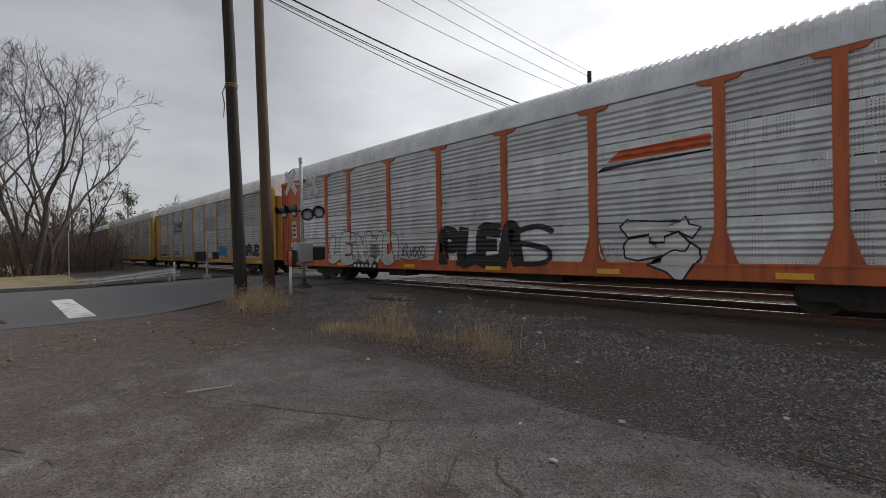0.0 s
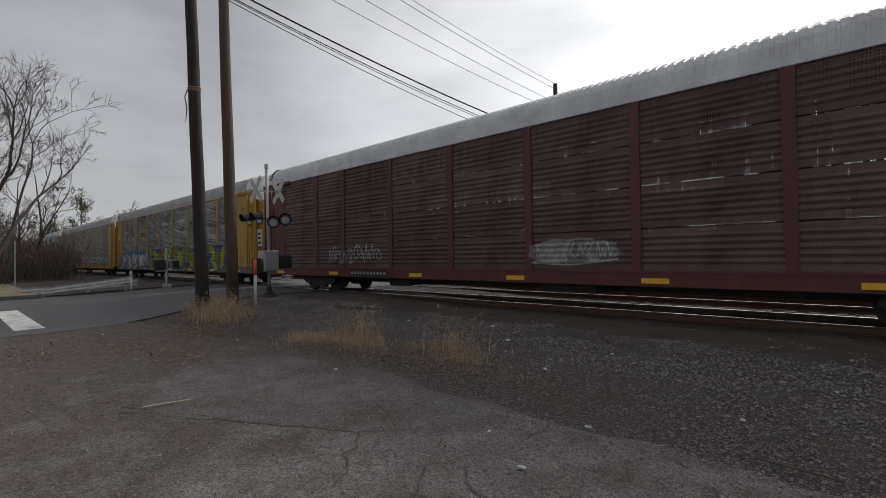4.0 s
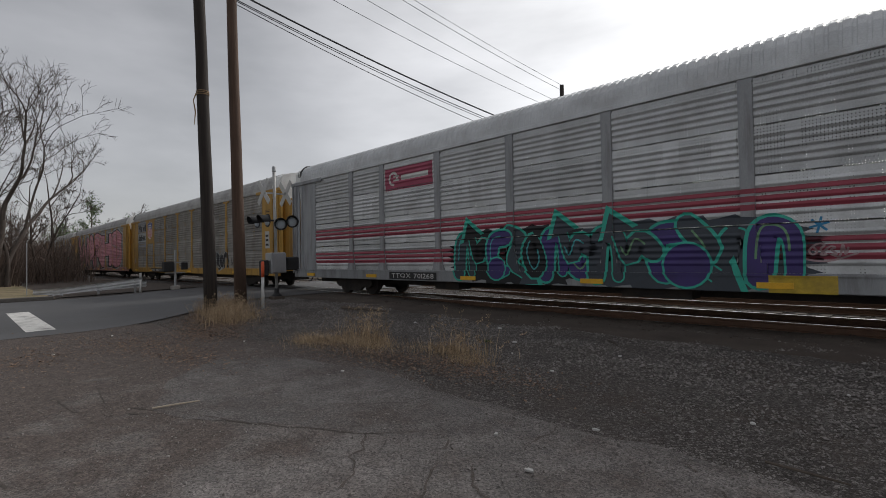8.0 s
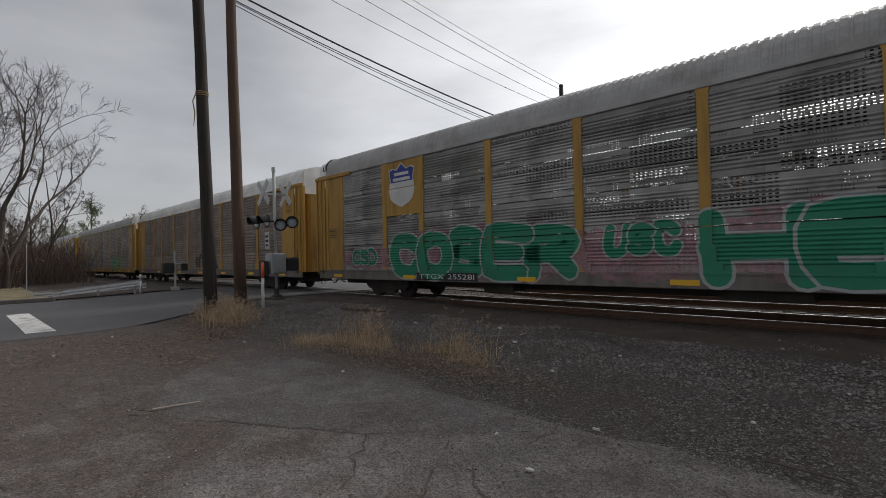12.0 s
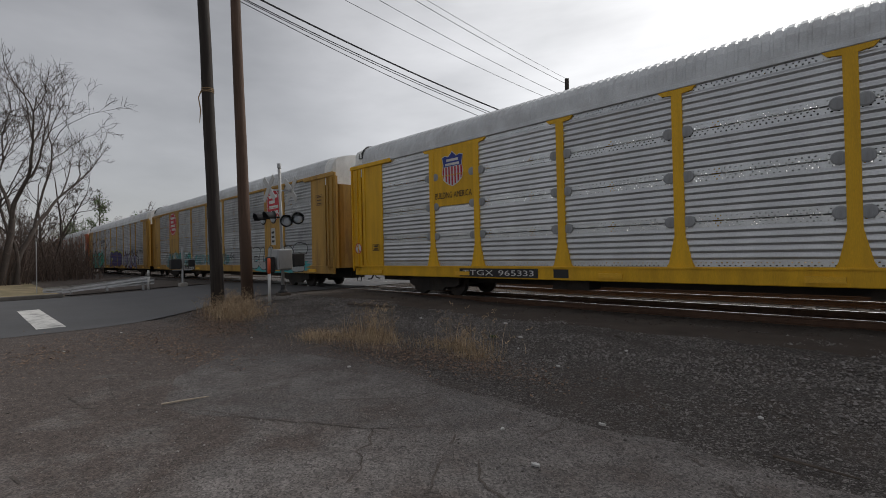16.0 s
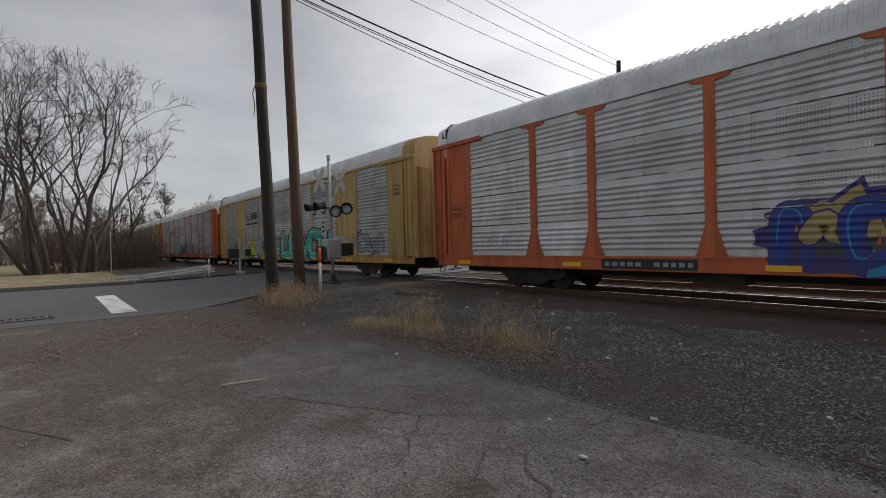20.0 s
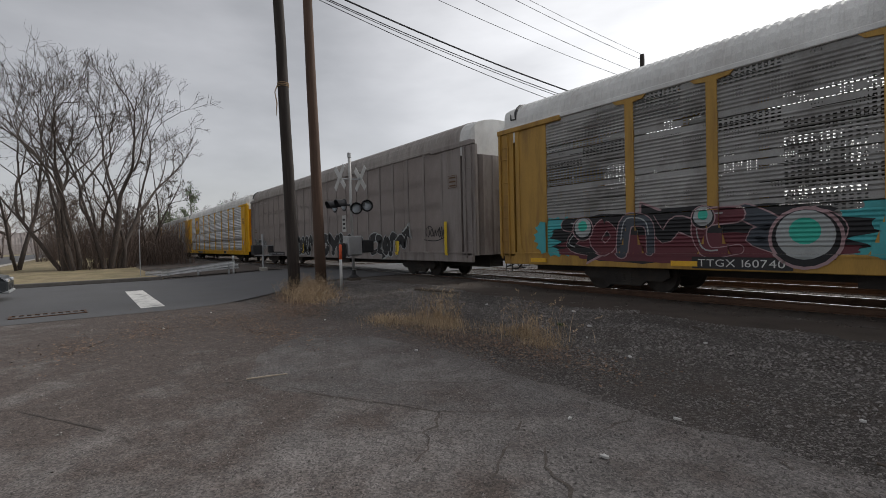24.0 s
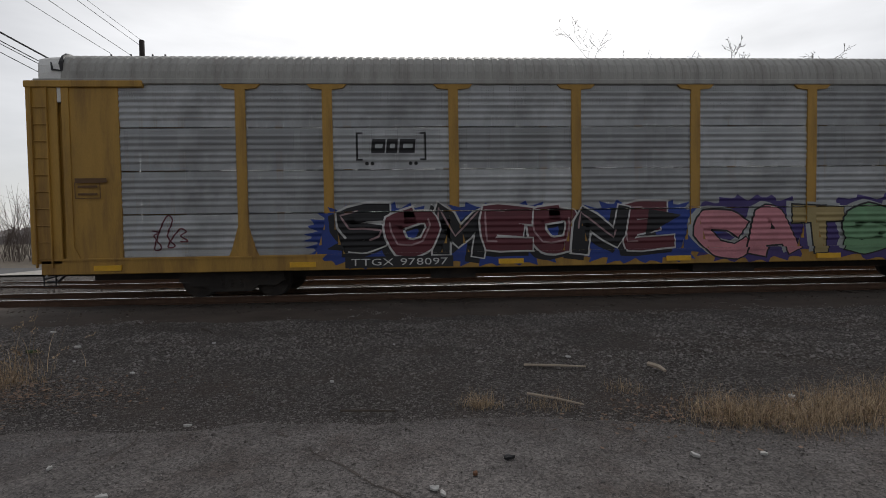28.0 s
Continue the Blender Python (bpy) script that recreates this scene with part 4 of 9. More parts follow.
FAR = Matrix.Translation((CAR_L, 0, 0)) @ Matrix.Rotation(math.pi, 4, "Z")   # turns near-side parts to the far side


def autorack(st):
    """One auto rack. st: its colours and make-up. Local x runs from its trailing end, z from the rail."""
    car = thing("auto_rack_wagon", st["label"], "freight wagon", "wagons of the train", at=Matrix.Translation((st["x0"], TRACK_Y, RAIL_Z)))
    posts, panel, ends, roofm, sill = st["post"], st["panel"], st["end"], st["roof"], st["sill"]
    rows = st.get("rows", 4)
    # underframe
    under = Shape().box(0.5, 27.45, -0.35, 0.35, 0.42, 0.98).box(0.3, 27.65, -1.38, 1.38, 0.98, 1.02)
    for x in (7.5, 10.5, 13.75, 17, 20):
        under.box(x - 0.08, x + 0.08, -1.38, 1.38, 0.7, 0.98)
    under.box(9.0, 10.1, -1.1, -0.45, 0.38, 0.8).box(15.6, 17.2, -1.15, -0.5, 0.42, 0.78)
    part("underframe", cached("under", lambda: under.mesh("underframe")), TRUCKMAT, car, "dark greasy steel underframe")
    dk = cached("decks", lambda: Shape().box(0.5, 27.45, -1.35, 1.35, 2.6, 2.66).box(0.5, 27.45, -1.35, 1.35, 3.95, 4.0).mesh("deck"))
    part("deck", dk, TRUCKMAT, car, "dark inner car decks")
    sm = cached("sill", lambda: Shape().bevel_box(0.12, 27.83, -HALF_W - 0.01, -HALF_W + 0.11, SILL0, SILL1, 0.015).box(0.12, 27.83, -HALF_W - 0.035, -HALF_W, SILL1 - 0.05, SILL1 - 0.01).mesh("side_sill"))
    for m in (Matrix.Identity(4), FAR):
        part("side_sill", sm, sill, car, at=m)
    ch = cached("chord", lambda: Shape().bevel_box(0.1, 27.85, -HALF_W - 0.02, -HALF_W + 0.08, EAVE - 0.02, EAVE + 0.1, 0.015).mesh("top_chord"))
    for m in (Matrix.Identity(4), FAR):
        part("top_chord", ch, st.get("chord", roofm), car, at=m)
    crown = st.get("crown", CROWN)
    part("roof", roof_mesh(crown), roofm, car, smooth=False)
    # side sheets, bay by bay, sheet by sheet
    edges = (BAY0, *POSTS, BAY1)
    hh = (EAVE - SILL1) / rows
    for a, b in zip(edges, edges[1:]):
        skip = st.get("plates", {}).get(round(a, 2), ())
        for r in range(rows):
            if r in skip:
                part("logo_plate", flat_sheet_mesh(b - a, hh), posts, car, at=Matrix.Translation((a, PANEL_Y - 0.02, SILL1 + r * hh)))
            elif st.get("flat"):
                part("side_panel", flat_sheet_mesh(b - a, hh), panel, car, at=Matrix.Translation((a, PANEL_Y, SILL1 + r * hh)))
            else:
                part("side_panel", sheet_mesh(b - a, hh, st.get("ribs", 5), RIB), panel, car, at=Matrix.Translation((a, PANEL_Y, SILL1 + r * hh)))
        part("far_side_panel", sheet_mesh(b - a, EAVE - SILL1, 20, 0.03), panel, car, at=FAR @ Matrix.Translation((CAR_L - b, PANEL_Y, SILL1)))
    pm = post_mesh(*st.get("post_shape", (0.36, 0.46, 0.115)))
    for x in st.get("posts_at", POSTS):
        part("post", pm, posts, car, at=Matrix.Translation((x, 0, 0)))
    for x in POSTS:
        part("post", pm, posts, car, at=FAR @ Matrix.Translation((CAR_L - x, 0, 0)))
    if st.get("latches"):
        lm = cached("latch", lambda: Shape().lathe((0, 0, 0), (0, -1, 0), [(0, 0.13), (0.012, 0.13), (0.02, 0.1), (0.022, 0.03)], 14).mesh("latch_disc"))
        for x in POSTS:
            for r in (1, 2, 3):
                for dx in (-0.19, 0.19):
                    part("latch_disc", lm, GREYPAINT, car, at=Matrix.Translation((x + dx, PANEL_Y - 0.02, SILL1 + r * hh)))
    # ends
    ep = cached("endpanel", lambda: Shape().prism([(0.98, SILL1 - 0.02), (BAY0 + 0.03, SILL1 - 0.02), (BAY0 + 0.03, EAVE - 0.02), (0.84, EAVE - 0.02), (0.84, SILL1 + 0.28)], -HALF_W + 0.012, -HALF_W + 0.08).mesh("end_panel"))
    ef = cached("endframe", lambda: Shape().prism([(0.70, SILL1 - 0.02), (1.0, SILL1 - 0.02), (0.86, SILL1 + 0.28), (0.86, EAVE - 0.02), (0.70, EAVE - 0.02)], -HALF_W - 0.012, -HALF_W + 0.1).mesh("end_frame"))
    tr = cached("endrail", lambda: Shape().bevel_box(-0.09, 2.5, -HALF_W - 0.05, -HALF_W + 0.06, EAVE - 0.1, EAVE + 0.05, 0.015).mesh("end_rail"))
    cp = cached("corner", lambda: Shape().bevel_box(-0.08, 0.60, -HALF_W - 0.01, -HALF_W + 0.04, SILL1 - 0.12, EAVE - 0.1, 0.01).mesh("corner_plate"))
    cf = cached("cornerflange", lambda: Shape().box(-0.085, -0.045, -HALF_W + 0.04, -HALF_W + 0.14, SILL1 - 0.12, EAVE - 0.1).mesh("corner_flange"))
    mirror_x = Matrix.Translation((CAR_L, 0, 0)) @ Matrix.Diagonal((-1, 1, 1, 1))
    ep2 = cached("endpanel2", lambda: mirrored(ep))
    cp2, ef2, tr2, cf2 = (cached(("end", i), lambda q=q: mirrored(q)) for i, q in enumerate((cp, ef, tr, cf)))
    ld = ladder_mesh()
    ld2 = cached("ladder2", lambda: mirrored(ld))
    for m in (Matrix.Identity(4), FAR):
        part("end_panel", ep, ends, car, at=m)
        part("end_panel", ep2, ends, car, at=m)
        for q in (cp, cp2, ef, ef2, tr, tr2, cf, cf2):
            part(q.name.split(".")[0], q, ends, car, at=m)
        part("door_bar", door_bar_mesh(), st.get("door", ends), car, at=m)
        part("ladder", ld, ends, car, at=m)
        part("ladder", ld2, ends, car, at=m)
        for side in (-1, 1):
            part("end_door", end_door_mesh(side), st.get("door", ends), car, at=m)
        part("gable", gable_mesh(crown), st.get("gable", WHITEROOF), car, "pale closing sheet above the end doors", at=m)
        part("roof_strap", roof_strap_mesh(crown), DARKMETAL, car, "dark torn seam at the end of the roof", at=m)
        part("coupler", coupler_mesh(), TRUCKMAT, car, at=m)
        part("brake_hose", hose_mesh(), DARKMETAL, car, at=m)
        part("step", cached("step", lambda: Shape().tube([(0.35, -1.42, 0.7), (0.35, -1.42, 0.4), (0.08, -1.42, 0.4), (0.08, -1.42, 0.7)], 0.016, 5).mesh("step")), DARKMETAL, car, at=m)
    # running gear
    for x in (4.2, CAR_L - 4.2):
        truck = part("bogie", cached("bolster", lambda: Shape().bevel_box(-0.2, 0.2, -1.1, 1.1, 0.45, 0.72, 0.02).mesh("bogie")), TRUCKMAT, car, "dark greasy two-axle bogie", at=Matrix.Translation((x, 0, 0)))
        for m in (Matrix.Identity(4), Matrix.Rotation(math.pi, 4, "Z")):
            part("side_frame", truck_frame_mesh(), TRUCKMAT, truck, at=m)
            part("spring", spring_mesh(), TRUCKMAT, truck, at=m)
        for dx in (-0.88, 0.88):
            part("axle", cached("axle", lambda: Shape().tube([(0, -1.1, 0), (0, 1.1, 0)], 0.08, 8).mesh("axle")), TRUCKMAT, truck, at=Matrix.Translation((dx, 0, 0.42)))
            for m in (Matrix.Translation((dx, -0.79, 0.42)), Matrix.Translation((dx, 0.79, 0.42)) @ Matrix.Rotation(math.pi, 4, "Z")):
                part("wheel", wheel_mesh(), TRUCKMAT, truck, at=m)
    # yellow reflector strips along the sill
    rm = cached("reflector", lambda: Shape().box(-0.3, 0.3, -HALF_W - 0.05, -HALF_W - 0.012, SILL0 + 0.08, SILL0 + 0.2).mesh("reflector"))
    if st.get("reflectors", True):
        for x in (1.6, 6.0, 10.9, 15.0, 18.8, 22.6, 26.1):
            part("reflector", rm, YELLOWTAPE, car, "yellow reflector strip", at=Matrix.Translation((x, 0, 0)))
    return car


def mirrored(me):
    n = me.copy()
    n.transform(Matrix.Translation((CAR_L, 0, 0)) @ Matrix.Diagonal((-1, 1, 1, 1)))
    n.flip_normals()
    return n


def paint(name, c, rough=0.6, **k):
    a = dict(metal=0.0, vary=0.2, scale=1.2, fine=30, bump=0.04, stain=tuple(v * f + 0.015 for v, f in zip(c, (0.42, 0.36, 0.34))), stain_amt=0.7, stain_scale=0.9, stretch=(3.2, 2.0, 0.45), per_object=0.08)
    a.update(k)
    return mat(name, c, rough, **a)


YELLOWTAPE = mat("reflector_yellow", (0.75, 0.42, 0.02), 0.5)
OCHRE = paint("faded_yellow_paint", (0.42, 0.24, 0.045))
TAN = paint("tan_yellow_paint", (0.44, 0.29, 0.10))
BRIGHT = paint("bright_yellow_paint", (0.72, 0.40, 0.008), stain_amt=0.2)
ORANGE = paint("orange_paint", (0.46, 0.105, 0.028))
MAROON = paint("maroon_paint", (0.11, 0.025, 0.022))
PINKY = paint("pale_rust_paint", (0.40, 0.20, 0.17))
GREYPAINT = paint("grey_paint", (0.30, 0.31, 0.32))
DARKSTEEL = paint("brown_grey_paint", (0.155, 0.135, 0.125))
TAUPE = paint("taupe_paint", (0.25, 0.22, 0.205))
WHITEROOF = paint("white_roof_paint", (0.72, 0.72, 0.70), stain_amt=0.3, stretch=(1.4, 1.4, 1.0))
GALVROOF = paint("galvanised_roof", (0.58, 0.595, 0.605), 0.45, metal=0.3, stain_amt=0.3, stretch=(1.2, 1.2, 1.2))
DIRTYROOF = paint("dirty_galvanised_roof", (0.37, 0.368, 0.36), 0.55, metal=0.2, stain_amt=0.45, stretch=(1.2, 1.2, 1.2))
PALEROOF = paint("pale_roof_paint", (0.40, 0.395, 0.37), stain_amt=0.35)
TAUPEROOF = paint("taupe_roof_paint", (0.29, 0.265, 0.245), stain_amt=0.5)
SILVER = panel_mat("clean_galvanised_sheet", (0.56, 0.57, 0.575), 0.45, 0.4, (0.34, 0.34, 0.335), 0.45, 0.25, 0.2)
SILVER_OLD = panel_mat("weathered_galvanised_sheet", (0.40, 0.412, 0.42), 0.52, 0.2, (0.20, 0.20, 0.198), 0.5, 0.25, 0.22)
SILVER_DARK = panel_mat("grimy_galvanised_sheet", (0.285, 0.272, 0.25), 0.6, 0.12, (0.15, 0.13, 0.115), 0.6, 0.25, 0.20)
SILVER_BROWN = panel_mat("brown_grimy_sheet", (0.245, 0.205, 0.18), 0.6, 0.2, (0.13, 0.095, 0.078), 0.6, 0.2, 0.22)
HOLEY = panel_mat("holed_grimy_sheet", (0.34, 0.335, 0.325), 0.6, 0.25, (0.13, 0.12, 0.11), 0.6, 0.2, 0.2, "torn", 0.16)
REDSHEET = panel_mat("rust_red_sheet", (0.13, 0.085, 0.078), 0.65, 0.15, (0.06, 0.035, 0.03), 0.6, 0.2, 0.2)
GREYSHEET = panel_mat("painted_brown_grey_sheet", (0.265, 0.23, 0.215), 0.65, 0.0, (0.22, 0.19, 0.175), 0.5, 0.0, 0.05, "high")
NEWSHEET = panel_mat("new_galvanised_sheet", (0.60, 0.61, 0.62), 0.34, 0.7, (0.44, 0.45, 0.46), 0.3, 0.2, 0.1, "bands")

# ---- lettering, emblems and spray paint that follow the ribbed side ----


def side_strips(st):
    """Strips up the side: z from, z to, y at both, and the half width that posts have there."""
    rows = st.get("rows", 4)
    hh = (EAVE - SILL1) / rows
    out = [(SILL0, SILL1 - 0.055, -HALF_W - 0.012, -HALF_W - 0.012, None), (SILL1 - 0.055, SILL1 + 0.005, -HALF_W - 0.037, -HALF_W - 0.037, None)]
    for r in range(rows):
        z0 = SILL1 + r * hh
        if st.get("flat"):
            pr = [(0.012, 0.005), (0.012, hh)]
        else:
            pr = rib_profile(0, hh, st.get("ribs", 5), RIB)
        for (o1, a1), (o2, a2) in zip(pr, pr[1:]):
            if z0 + a2 > SILL1 + 0.006:
                z = z0 + (a1 + a2) / 2
                half = 0.30 if z < 1.25 else (0.19 if z < 1.6 else st.get("post_shape", (0, 0, 0.115))[2])
                out.append((max(z0 + a1, SILL1 + 0.006), z0 + a2, PANEL_Y - o1, PANEL_Y - o2, half))
    return out


def drape(st, faces, layer):
    """Lays flat faces on the side of a car, over ribs, posts, plates and sill."""
    s, seen = Shape(), {}
    lift = 0.003 + 0.0035 * layer
    edges = (BAY0, *POSTS, BAY1)
    strips = st.setdefault("strips", side_strips(st))
    posts = st.get("posts_at", POSTS)
    fz = [(f, f.up * 0.0035 if isinstance(f, Face) else 0.0, min(p[1] for p in f), max(p[1] for p in f), min(p[0] for p in f), max(p[0] for p in f)) for f in faces]
    for za, zb, ya, yb, half in strips:
        spans = [(-1.0, 30.0, None)]
        if half is not None:
            marks = [(-1.0, BAY0, -HALF_W - 0.034)] + [(p - half, p + half, -HALF_W) for p in posts] + [(BAY1, 30.0, -HALF_W - 0.034)]
            marks += [(a, a + w, PANEL_Y - 0.033) for a, w, rs in ((k, v[1], v[0]) for k, v in st.get("plate_spans", {}).items()) if any(SILL1 + r * 0.9925 - 0.01 < (za + zb) / 2 < SILL1 + (r + 1) * 0.9925 for r in rs)]
            cuts = sorted({-1.0, 30.0, *[m[0] for m in marks], *[m[1] for m in marks]})
            spans = []
            for a, b in zip(cuts, cuts[1:]):
                c = (a + b) / 2
                ys = [m[2] for m in marks if m[0] <= c <= m[1]]
                spans.append((a, b, min(ys) if ys else None))
        for f, up, f0, f1, g0, g1 in fz:
            if f1 <= za or f0 >= zb:
                continue
            cut = clip(f, 1, za, zb)
            if not cut:
                continue
            for xa, xb, yc in spans:
                if g1 <= xa or g0 >= xb:
                    continue
                q = clip(cut, 0, xa, xb) if (g0 < xa or g1 > xb) else cut
                if len(q) >= 3:
                    ids = []
                    for x, z in q:
                        y = (yc if yc is not None else ya + (yb - ya) * (z - za) / (zb - za)) - lift - up
                        key = (round(x, 4), round(y, 5), round(z, 4))
                        if key not in seen:
                            seen[key] = len(s.v)
                            s.v.append((x, y, z))
                        if seen[key] not in ids:
                            ids.append(seen[key])
                    if len(ids) > 2:
                        s.f.append(tuple(ids))
    return s


def decal(car, st, name, faces, colour, layer, label=""):
    s = drape(st, faces, layer)
    if s.f:
        ob = part(name, s, SP[colour], car, label)
        return ob


def tag(car, st, x0, x1, z0, z1, colour, seed=0, w=0.035):
    """A quick illegible scrawl: one looping line, sometimes struck under."""
    rng = np.random.default_rng(seed + 900)
    n = max(3, int((x1 - x0) / ((z1 - z0) * 0.42)))
    line = []
    for i in range(n):
        a, up, lo = x0 + (x1 - x0) * (i + 0.2) / n, rng.uniform(0.6, 1.0), rng.uniform(0.0, 0.3)
        c = (x1 - x0) / n
        style = rng.integers(0, 3)
        pts = ((0.0, lo), (0.3, up), (0.55, lo + 0.1), (0.8, up * 0.7)) if style == 0 else (((0.1, up), (0.6, up * 0.9), (0.2, 0.45), (0.75, lo), (0.2, lo)) if style == 1 else ((0.5, up), (0.05, up * 0.6), (0.4, lo), (0.85, up * 0.5), (0.5, up)))
        line += [(a + u * c, z0 + v * (z1 - z0)) for u, v in pts]
    decal(car, st, "scrawl", ribbon_faces(soften(line, 4), w), colour, 1, "thin sprayed scrawl")
    if seed % 2:
        decal(car, st, "scrawl_underline", ribbon_faces(soften([(x0 - 0.05, z0 - 0.03), ((x0 + x1) / 2, z0 - 0.08), (x1 + 0.12, z0 + 0.06)], 4), w), colour, 1)


def graf(car, st, text, x0, x1, z0, z1, fill, outline="black", w=0.27, rim=0.045, seed=0, wild=0.6, back=None, shade=None, inner=None, square=False, bend=1.0, halo=None):
    """Painted letters, each a few fat strokes: an outer edge, a drop shade, an outline, the filling and thin inner lights."""
    rng = np.random.default_rng(seed + 700)
    h = z1 - z0
    w = w * h
    if back:
        decal(car, st, "paint_cloud", cloud_faces(x0 - 0.35, x1 + 0.35, z0 - 0.1, z1 + 0.12, seed, 14, 0.12), back, 0, "cloud of sprayed paint")
    fills = [fill] if isinstance(fill, str) else fill
    cell = (x1 - x0) / len(text)
    for i, ch in enumerate(text):
        wide = max(cell * (0.55 if ch == "I" else 1.0) - w * 0.62, 0.12)
        cx, low, high = x0 + (i + 0.5) * cell, z0 + w / 2 + rng.uniform(0, 0.08) * wild * h, z1 - w / 2 - rng.uniform(0, 0.1) * wild * h
        skew, turn, pinch = rng.uniform(-0.22, 0.22) * wild, rng.uniform(-0.14, 0.14) * wild, rng.uniform(-0.2, 0.25) * wild
        lines = []
        for stroke in SKELETON[ch]:
            pts = []
            for u, v in stroke:
                u, v = u - 0.5 + rng.normal(0, 0.035) * wild, v + rng.normal(0, 0.035) * wild
                xx = u * wide * (1 + pinch * (v - 0.5)) + skew * (v - 0.5) * h
                pts.append((cx + xx, low + v * (high - low) + turn * u * wide))
            if stroke[0] == stroke[-1]:
                pts[-1] = pts[0]
            lines.append(soften(pts, 4, bend))
        k = 2.4 * (i % 2)
        sw = 0.16 * wild
        if halo:
            decal(car, st, "letter_halo", strokes(lines, w + 4.5 * rim, square, sw), halo, 0.2 + 0.12 * (i % 2), "pale sprayed edge")
        if shade:
            decal(car, st, "letter_shade", shifted(strokes(lines, w + 2 * rim, square, sw), shade[0], shade[1]), shade[2], 0.5 + 0.12 * (i % 2), "sprayed drop shade")
        parent = car
        if outline:
            rim_ob = decal(car, st, "letter_outline", strokes(lines, w + 2 * rim, square, sw), outline, 1 + k, "sprayed letter outline")
            parent = rim_ob or car
        decal(parent, st, "letter_fill", strokes(lines, w, square, sw), fills[i * len(fills) // len(text)], 2.1 + k, "sprayed letter")
        if inner:
            lit = [l[len(l) // 6: len(l) * 5 // 6] for l in lines if len(l) > 5] or [lines[0]]
            decal(parent, st, "letter_light", strokes([[(x - w * 0.22, z + w * 0.2) for x, z in l] for l in lit], max(w * 0.13, 0.03)), inner, 2.9 + k, "thin sprayed light")


def wildstyle(car, st, x0, x1, z0, z1, fill, outline="black", n=12, w=0.22, rim=0.035, seed=0, back=None, inner=None, pad=(0.35, 0.1)):
    """A painting of interlocked strokes, hooks, arrows and rings that cannot be read."""
    rng = np.random.default_rng(seed + 1300)
    h = z1 - z0
    w = w * h
    fills = [fill] if isinstance(fill, str) else fill
    if back:
        decal(car, st, "paint_cloud", cloud_faces(x0 - pad[0], x1 + pad[0], z0 - pad[1], z1 + pad[1], seed, 16, 0.1), back, 0, "cloud of sprayed paint")
    step = (x1 - x0) / n
    for i in range(n):
        cx, kind = x0 + (i + 0.5) * step, (i * 3 + seed) % 5
        r = max(step * 0.75, 0.3 * h)
        a, b = z0 + w * 0.6, z1 - w * 0.6
        m, f = (a + b) / 2, 1 if rng.uniform() < 0.5 else -1
        j = lambda: rng.uniform(-0.12, 0.12) * h
        shapes = (((cx - f * r * 0.5, b + j()), (cx + f * r * 0.3, m + 0.15 * h + j()), (cx - f * r * 0.3, m - 0.15 * h + j()), (cx + f * r * 0.6, a)),
                  ((cx - r * 0.6, a), (cx - r * 0.45, b - 0.1 * h), (cx, b), (cx + r * 0.45, b - 0.15 * h), (cx + r * 0.5, a + j() * 0.5)),
                  ((cx + r * 0.6, b), (cx - r * 0.3, b - 0.05 * h), (cx - r * 0.5, m), (cx - r * 0.2, a), (cx + r * 0.65, a + 0.06 * h)),
                  ((cx, b - 0.08 * h), (cx - r * 0.42, m + j()), (cx, a + 0.05 * h), (cx + r * 0.42, m + j()), (cx, b - 0.08 * h)),
                  ((cx - f * r * 0.75, m + j()), (cx - f * r * 0.1, m + 0.22 * h), (cx + f * r * 0.35, m - 0.05 * h), (cx + f * r * 0.85, b + 0.02 * h)))
        line = soften(list(shapes[kind]), 5)
        faces = lambda ww: ribbon_faces(line, ww, False, 0.3)
        tip = []
        if kind in (0, 4):
            (ax, az), (bx, bz) = line[-3], line[-1]
            ln = math.hypot(bx - ax, bz - az) or 1.0
            dx, dz = (bx - ax) / ln, (bz - az) / ln
            tip = [(bx - dz * w * 1.05, bz + dx * w * 1.05), (bx + dz * w * 1.05, bz - dx * w * 1.05), (bx + dx * w * 1.5, bz + dz * w * 1.5)]
        grown = [coat([(bx + (x - bx) * (1 + 2.6 * rim / w), bz + (z - bz) * (1 + 2.6 * rim / w)) for x, z in tip], 0.4)] if tip else []
        k = 0.85 * ((i * 2) % 5)
        parent = car
        if outline:
            parent = decal(car, st, "stroke_outline", faces(w + 2 * rim) + grown, outline, 0.7 + k, "sprayed outline of a twisted stroke") or car
        decal(parent, st, "stroke_fill", faces(w) + ([coat(tip, 0.4)] if tip else []), fills[i % len(fills)], 1.1 + k, "sprayed twisted stroke")
        if inner and i % 2 == 0:
            decal(parent, st, "stroke_light", ribbon_faces([(x - w * 0.2, z + w * 0.18) for x, z in line[2:-3]], max(0.028, w * 0.12)), inner, 1.5 + k)


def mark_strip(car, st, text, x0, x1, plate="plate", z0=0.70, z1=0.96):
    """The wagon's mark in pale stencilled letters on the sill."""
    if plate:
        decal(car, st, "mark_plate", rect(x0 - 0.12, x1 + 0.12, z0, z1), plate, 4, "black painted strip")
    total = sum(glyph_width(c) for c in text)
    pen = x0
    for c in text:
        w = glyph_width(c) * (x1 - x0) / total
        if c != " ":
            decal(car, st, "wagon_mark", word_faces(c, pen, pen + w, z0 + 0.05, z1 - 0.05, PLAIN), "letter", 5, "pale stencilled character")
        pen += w


